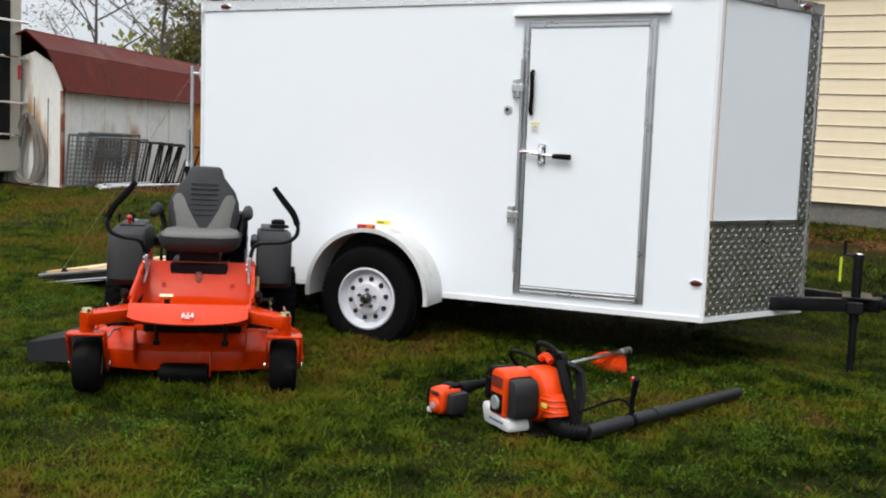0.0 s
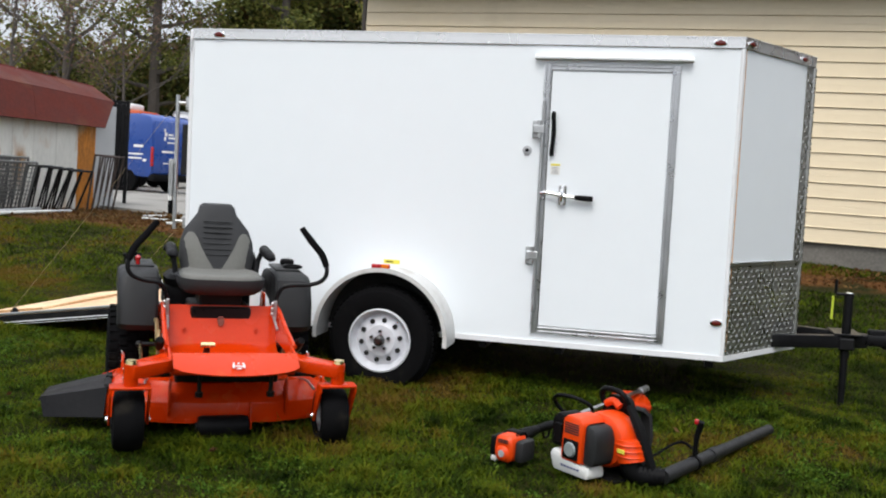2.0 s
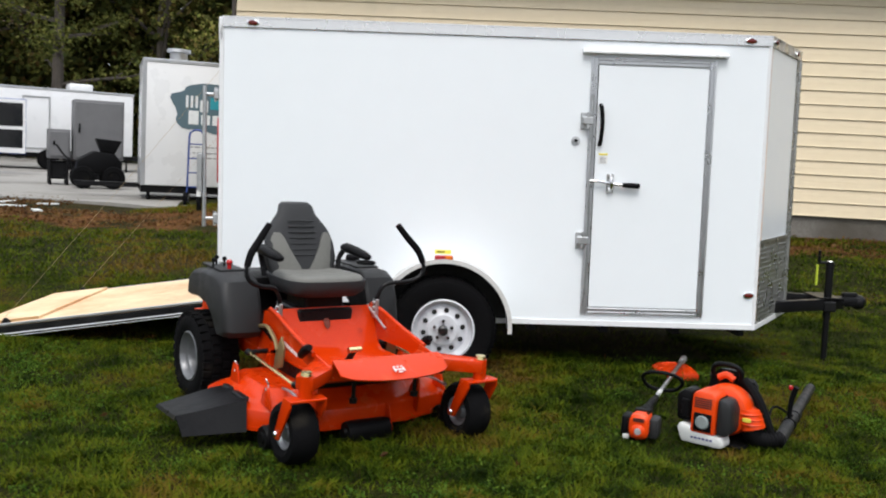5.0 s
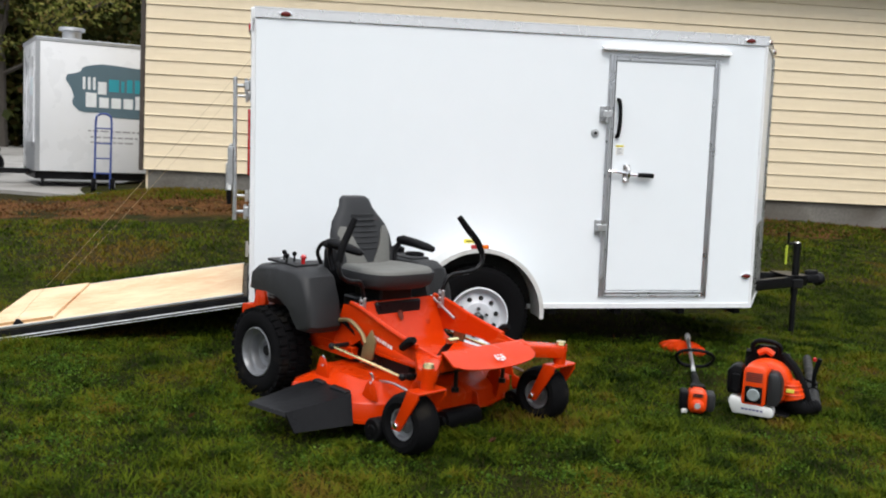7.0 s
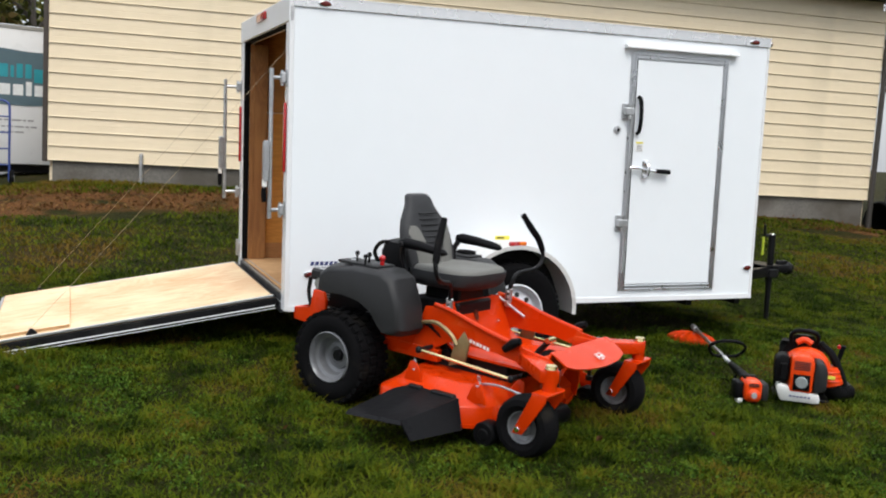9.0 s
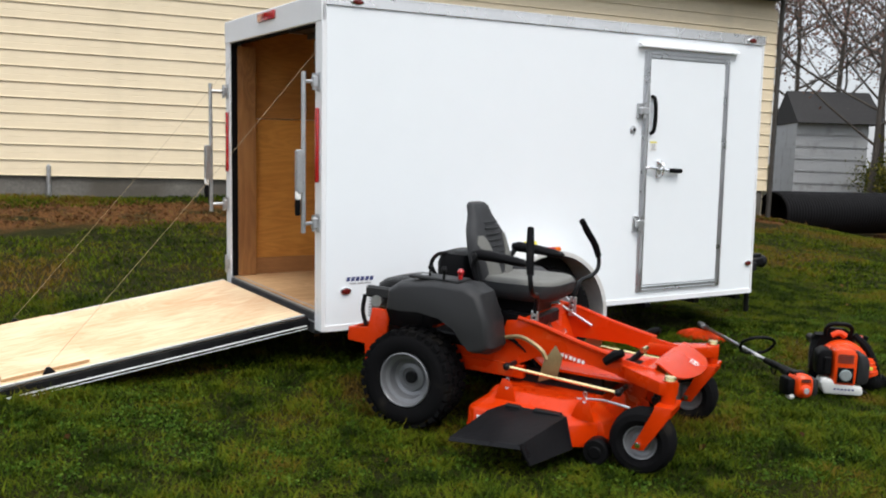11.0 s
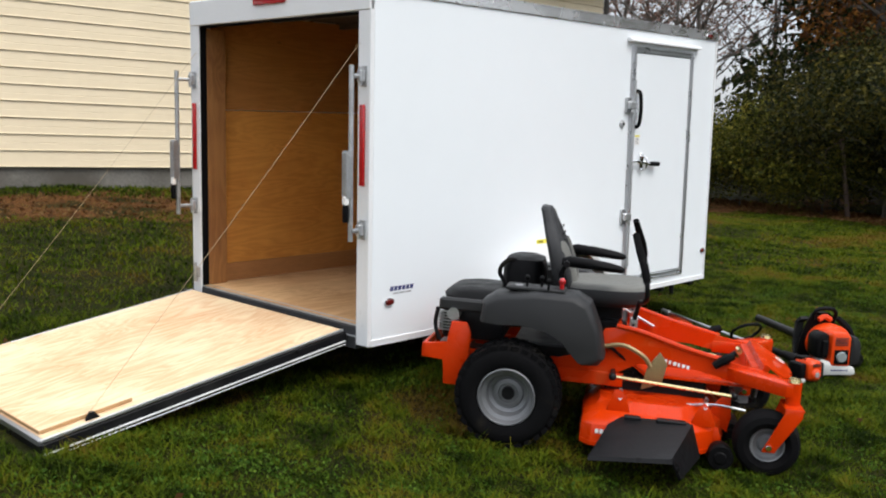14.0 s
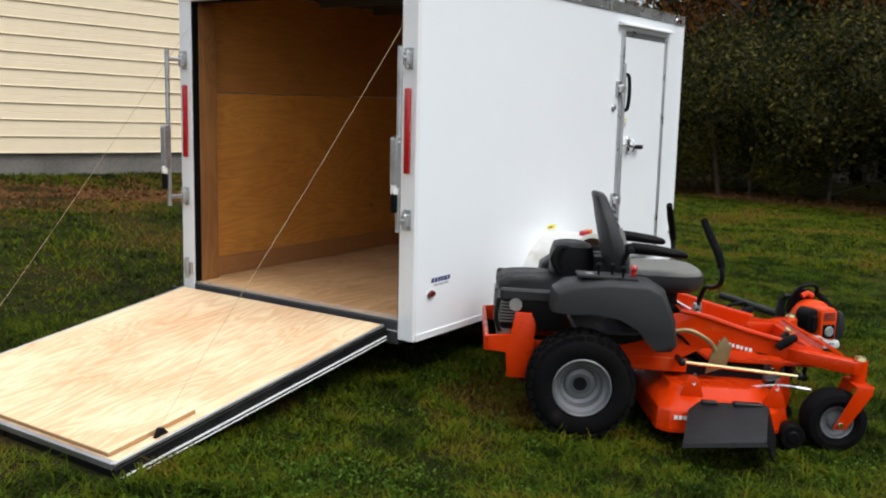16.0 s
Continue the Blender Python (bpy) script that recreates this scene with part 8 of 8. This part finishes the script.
# ---- grass ----
def grass_material():
    m = bpy.data.materials.new("grass_blades")
    m.use_nodes = True
    n, l = m.node_tree.nodes, m.node_tree.links
    g = n.new("ShaderNodeNewGeometry")
    co = n.new("ShaderNodeTexCoord")
    patch = n.new("ShaderNodeTexNoise")
    patch.inputs["Scale"].default_value, patch.inputs["Detail"].default_value = 0.8, 5
    l.new(co.outputs["Object"], patch.inputs["Vector"])
    clump = n.new("ShaderNodeTexNoise")
    clump.inputs["Scale"].default_value, clump.inputs["Detail"].default_value = 4.5, 4
    l.new(co.outputs["Object"], clump.inputs["Vector"])
    add = n.new("ShaderNodeMath")
    add.operation = "MULTIPLY_ADD"
    add.inputs[1].default_value = 0.38
    l.new(g.outputs["Random Per Island"], add.inputs[0])
    p2 = n.new("ShaderNodeMapRange")
    p2.inputs["From Min"].default_value, p2.inputs["From Max"].default_value = 0.48, 0.64
    p2.inputs["To Max"].default_value = 0.52
    l.new(patch.outputs["Fac"], p2.inputs["Value"])
    p3 = n.new("ShaderNodeMapRange")
    p3.inputs["From Min"].default_value, p3.inputs["From Max"].default_value = 0.35, 0.68
    p3.inputs["To Min"].default_value, p3.inputs["To Max"].default_value = -0.20, 0.34
    l.new(clump.outputs["Fac"], p3.inputs["Value"])
    # darkening put into the blade colour, growing with x towards the trailer's tongue
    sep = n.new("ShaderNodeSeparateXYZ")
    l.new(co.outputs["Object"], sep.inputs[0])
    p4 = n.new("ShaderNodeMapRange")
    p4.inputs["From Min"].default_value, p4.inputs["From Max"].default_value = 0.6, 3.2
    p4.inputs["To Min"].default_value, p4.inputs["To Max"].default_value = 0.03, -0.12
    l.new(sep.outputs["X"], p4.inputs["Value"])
    # and shifted back to yellowish on the open side lawn
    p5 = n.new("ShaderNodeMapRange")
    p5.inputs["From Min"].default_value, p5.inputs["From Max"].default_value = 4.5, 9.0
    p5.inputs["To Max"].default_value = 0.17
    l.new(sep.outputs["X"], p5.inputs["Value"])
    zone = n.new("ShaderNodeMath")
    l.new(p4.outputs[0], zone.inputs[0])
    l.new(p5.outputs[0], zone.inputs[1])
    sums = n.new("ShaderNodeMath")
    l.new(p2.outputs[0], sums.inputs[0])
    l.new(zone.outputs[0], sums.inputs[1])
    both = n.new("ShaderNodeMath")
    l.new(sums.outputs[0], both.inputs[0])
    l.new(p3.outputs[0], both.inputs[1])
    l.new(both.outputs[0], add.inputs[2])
    r = n.new("ShaderNodeValToRGB")
    cols = ((0.0, (0.011, 0.022, 0.002)), (0.20, (0.038, 0.065, 0.004)), (0.45, (0.098, 0.128, 0.007)), (0.72, (0.118, 0.088, 0.009)), (1.0, (0.16, 0.095, 0.022)))
    els = r.color_ramp.elements
    while len(els) < len(cols):
        els.new(0.5)
    for e, (p, c) in zip(els, cols):
        e.position, e.color = p, (*c, 1)
    l.new(add.outputs[0], r.inputs["Fac"])
    b = n["Principled BSDF"]
    l.new(r.outputs["Color"], b.inputs["Base Color"])
    b.inputs["Roughness"].default_value = 0.7
    b.inputs["Specular IOR Level"].default_value = 0.05
    thin_sheet(m, r.outputs["Color"], 0.35)
    return m


def blades(name, x0, x1, y0, y1, count, height, width, seed, label, keep, tufts=0):
    r = np.random.default_rng(seed)
    x, y = r.uniform(x0, x1, count), r.uniform(y0, y1, count)
    if tufts:
        # gather the blades into small clumps of uneven size
        k = r.integers(0, tufts, count)
        size = r.uniform(0.02, 0.09, tufts)[k]
        x = r.uniform(x0, x1, tufts)[k] + r.normal(0, 1, count) * size
        y = r.uniform(y0, y1, tufts)[k] + r.normal(0, 1, count) * size * 0.7
    ok = keep(x, y, r.uniform(0, 1, count))
    x, y = x[ok], y[ok]
    n = len(x)
    z = np.array([ground_z(a, b) for a, b in zip(x.tolist(), y.tolist())]) - 0.004
    clump = 0.5 + 0.5 * np.sin(x * 3.1 + 1.7 * np.sin(y * 2.3)) * np.cos(y * 2.7 + 1.3 * np.sin(x * 1.9))
    h = height * (0.35 + 0.7 * clump + r.uniform(0, 0.5, n))
    a = r.uniform(0, 2 * np.pi, n)
    dx, dy = np.cos(a), np.sin(a)
    lean = h * r.uniform(0.4, 2.4, n)
    w = width * r.uniform(0.6, 1.3, n)
    px, py = -dy * w / 2, dx * w / 2
    base = np.stack([x, y, z], 1)
    side = np.stack([px, py, np.zeros(n)], 1)
    mid = base + np.stack([dx * lean * 0.35, dy * lean * 0.35, h * 0.6], 1)
    tip = base + np.stack([dx * lean, dy * lean, h], 1)
    v = np.stack([base - side, base + side, mid + side * 0.8, mid - side * 0.8, tip], 1).reshape(-1, 3)
    k = np.arange(n, dtype=np.int32)[:, None] * 5
    loops = np.concatenate([k + np.array([0, 1, 2, 3]), k + np.array([3, 2, 4])], 1).ravel().astype(np.int32)
    starts = (np.arange(n, dtype=np.int32)[:, None] * 7 + np.array([0, 4])).ravel().astype(np.int32)
    me = bpy.data.meshes.new(name)
    me.vertices.add(len(v))
    me.vertices.foreach_set("co", v.ravel())
    me.loops.add(len(loops))
    me.loops.foreach_set("vertex_index", loops)
    me.polygons.add(len(starts))
    me.polygons.foreach_set("loop_start", starts)
    me.update(calc_edges=True)
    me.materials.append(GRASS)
    return tagged(new(name, me), label, "grass", kind="stuff")


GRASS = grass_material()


def keep_near(x, y, u):
    ramp_foot = (x < -1.35) & (x > -1.83) & (y > 0.14) & (y < 1.78)
    dist = np.hypot(x - 0.5, (y + 1.5) * 1.1)
    worn = 0.5 + 0.5 * np.sin(x * 0.9 + 2.0 * np.sin(y * 0.7)) * np.cos(y * 1.1 + np.sin(x * 0.8))
    # most blades dropped below the trailer so its shade comes out darker
    wob = 0.14 * np.sin(3.1 * x + 2 * np.sin(2.3 * y)) + 0.10 * np.sin(7.7 * x + 1.1)
    under = (x > 0.1 + wob) & (x < 3.5 + wob) & (y > 0.35 + wob) & (y < 1.7 + wob) & (u > 0.12)
    return ~ramp_foot & ~under & (u < 1.25 - 0.035 * dist - 0.25 * worn) & (u < 0.35 + 1.4 * (y + 4.6))


blades("lawn_grass", -5.6, 7.0, -4.6, 2.6, 410000, 0.029, 0.0062, 3, "short damp lawn grass with straw-coloured patches", keep_near)
blades("grass_tufts", -5.4, 5.2, -4.4, 0.2, 75000, 0.046, 0.0085, 41, "coarse tufts of longer grass in the lawn", keep_near, 1500)
blades("far_grass", -9.0, 18.0, 2.6, 6.4, 85000, 0.040, 0.012, 4, "rougher grass behind the trailer", lambda x, y, u: (u < 1.05 - 0.05 * np.maximum(0, y - 3.0)) & (y < 5.75 + 0.35 * np.sin(1.1 * x) + 0.2 * np.sin(2.9 * x + 1.0) + 2.0 * (x > 12.5)))
blades("side_grass", 7.0, 17.5, -4.0, 2.6, 62000, 0.046, 0.016, 5, "open lawn towards the trees", lambda x, y, u: u < 1.0 + 0 * x)
blades("wall_grass", -3.0, 12.0, 5.0, 8.8, 50000, 0.05, 0.014, 15, "strip of rough grass along the building", lambda x, y, u: (y < 8.48 - 0.1274 * (x + 1.616)) & (y > 7.4 - 0.1274 * (x + 1.616) + 0.3 * np.sin(1.3 * x)) & (u < 0.8))
blades("outer_grass", -9.0, 11.0, -10.0, -4.4, 60000, 0.05, 0.018, 16, "wide lawn round the viewer", lambda x, y, u: u < 1.0 + 0.12 * (y + 4.4) + 0.1 * np.sin(x * 1.7))
blades("yard_grass", -9.0, -5.4, -4.6, 4.6, 26000, 0.045, 0.014, 17, "lawn running towards the shed", lambda x, y, u: u < 1.0 + 0 * x)
blades("tall_grass", -5.6, 7.0, -4.6, 2.6, 14000, 0.085, 0.0045, 8, "scattered longer grass stalks", lambda x, y, u: keep_near(x, y, u) & (np.sin(x * 2.3 + 1.1 * np.sin(y * 3.0)) * np.cos(y * 1.9) > -0.1))
rl = np.random.default_rng(9)
LITTER = leaf_material("fallen_leaves", ((0.07, 0.032, 0.012), (0.12, 0.055, 0.02), (0.20, 0.12, 0.04), (0.06, 0.024, 0.010)))
pts = [(float(x), float(y), ground_z(x, y) + 0.045) for x, y in zip(rl.uniform(-6, 7, 150), rl.uniform(-4.4, 3, 150))]
tagged(leaves_mesh("fallen_leaves", pts, 0.004, 150, 0.022, LITTER, None, 10), "scattered fallen leaves on the lawn", "leaves", kind="stuff")
cs = [(float(x), float(y), ground_z(x, y) + 0.012) for x, y in zip(rl.uniform(-8, 16, 3000), rl.uniform(5.9, 7.5, 3000))]
cs += [(float(x), float(y), ground_z(x, y) + 0.012) for x, y in zip(rl.uniform(-7.2, -4.2, 1500), rl.uniform(6.4, 10.6, 1500))]
tagged(leaves_mesh("leaf_litter", cs, 0.10, 14000, 0.030, LITTER, None, 12, 0.12), "brown leaf litter along the edges of the lawn", "leaves", kind="stuff")
cs = [(float(x + 15.0 + 0.30 * y), float(y), ground_z(x + 15.0 + 0.30 * y, y) + 0.014) for x, y in zip(rl.uniform(0.0, 2.6, 2500), rl.uniform(-5, 9, 2500))]
tagged(leaves_mesh("fallen_leaves", cs, 0.08, 12000, 0.055, leaf_material("red_brown_litter", ((0.13, 0.055, 0.02), (0.20, 0.09, 0.035), (0.28, 0.16, 0.06))), None, 21, 0.12), "red-brown fallen leaves along the edge of the woods", "leaves", kind="stuff")
# small broad-leaved weeds in tufts
CLOVER = leaf_material("clover_leaves", ((0.026, 0.066, 0.005), (0.066, 0.135, 0.010), (0.125, 0.190, 0.020)))
cs = []
for k in range(420):
    x, y = float(rl.uniform(-5.4, 6.8)), float(rl.uniform(-4.4, 0.3))
    for j in range(int(rl.integers(2, 9))):
        p, q = x + float(rl.normal(0, 0.10)), y + float(rl.normal(0, 0.10))
        cs.append((p, q, ground_z(p, q) + 0.016))
tagged(leaves_mesh("clover_tufts", cs, 0.032, 52000, 0.010, CLOVER, None, 31, 0.32), "tufts of clover and small weeds in the lawn", "weeds", kind="stuff")
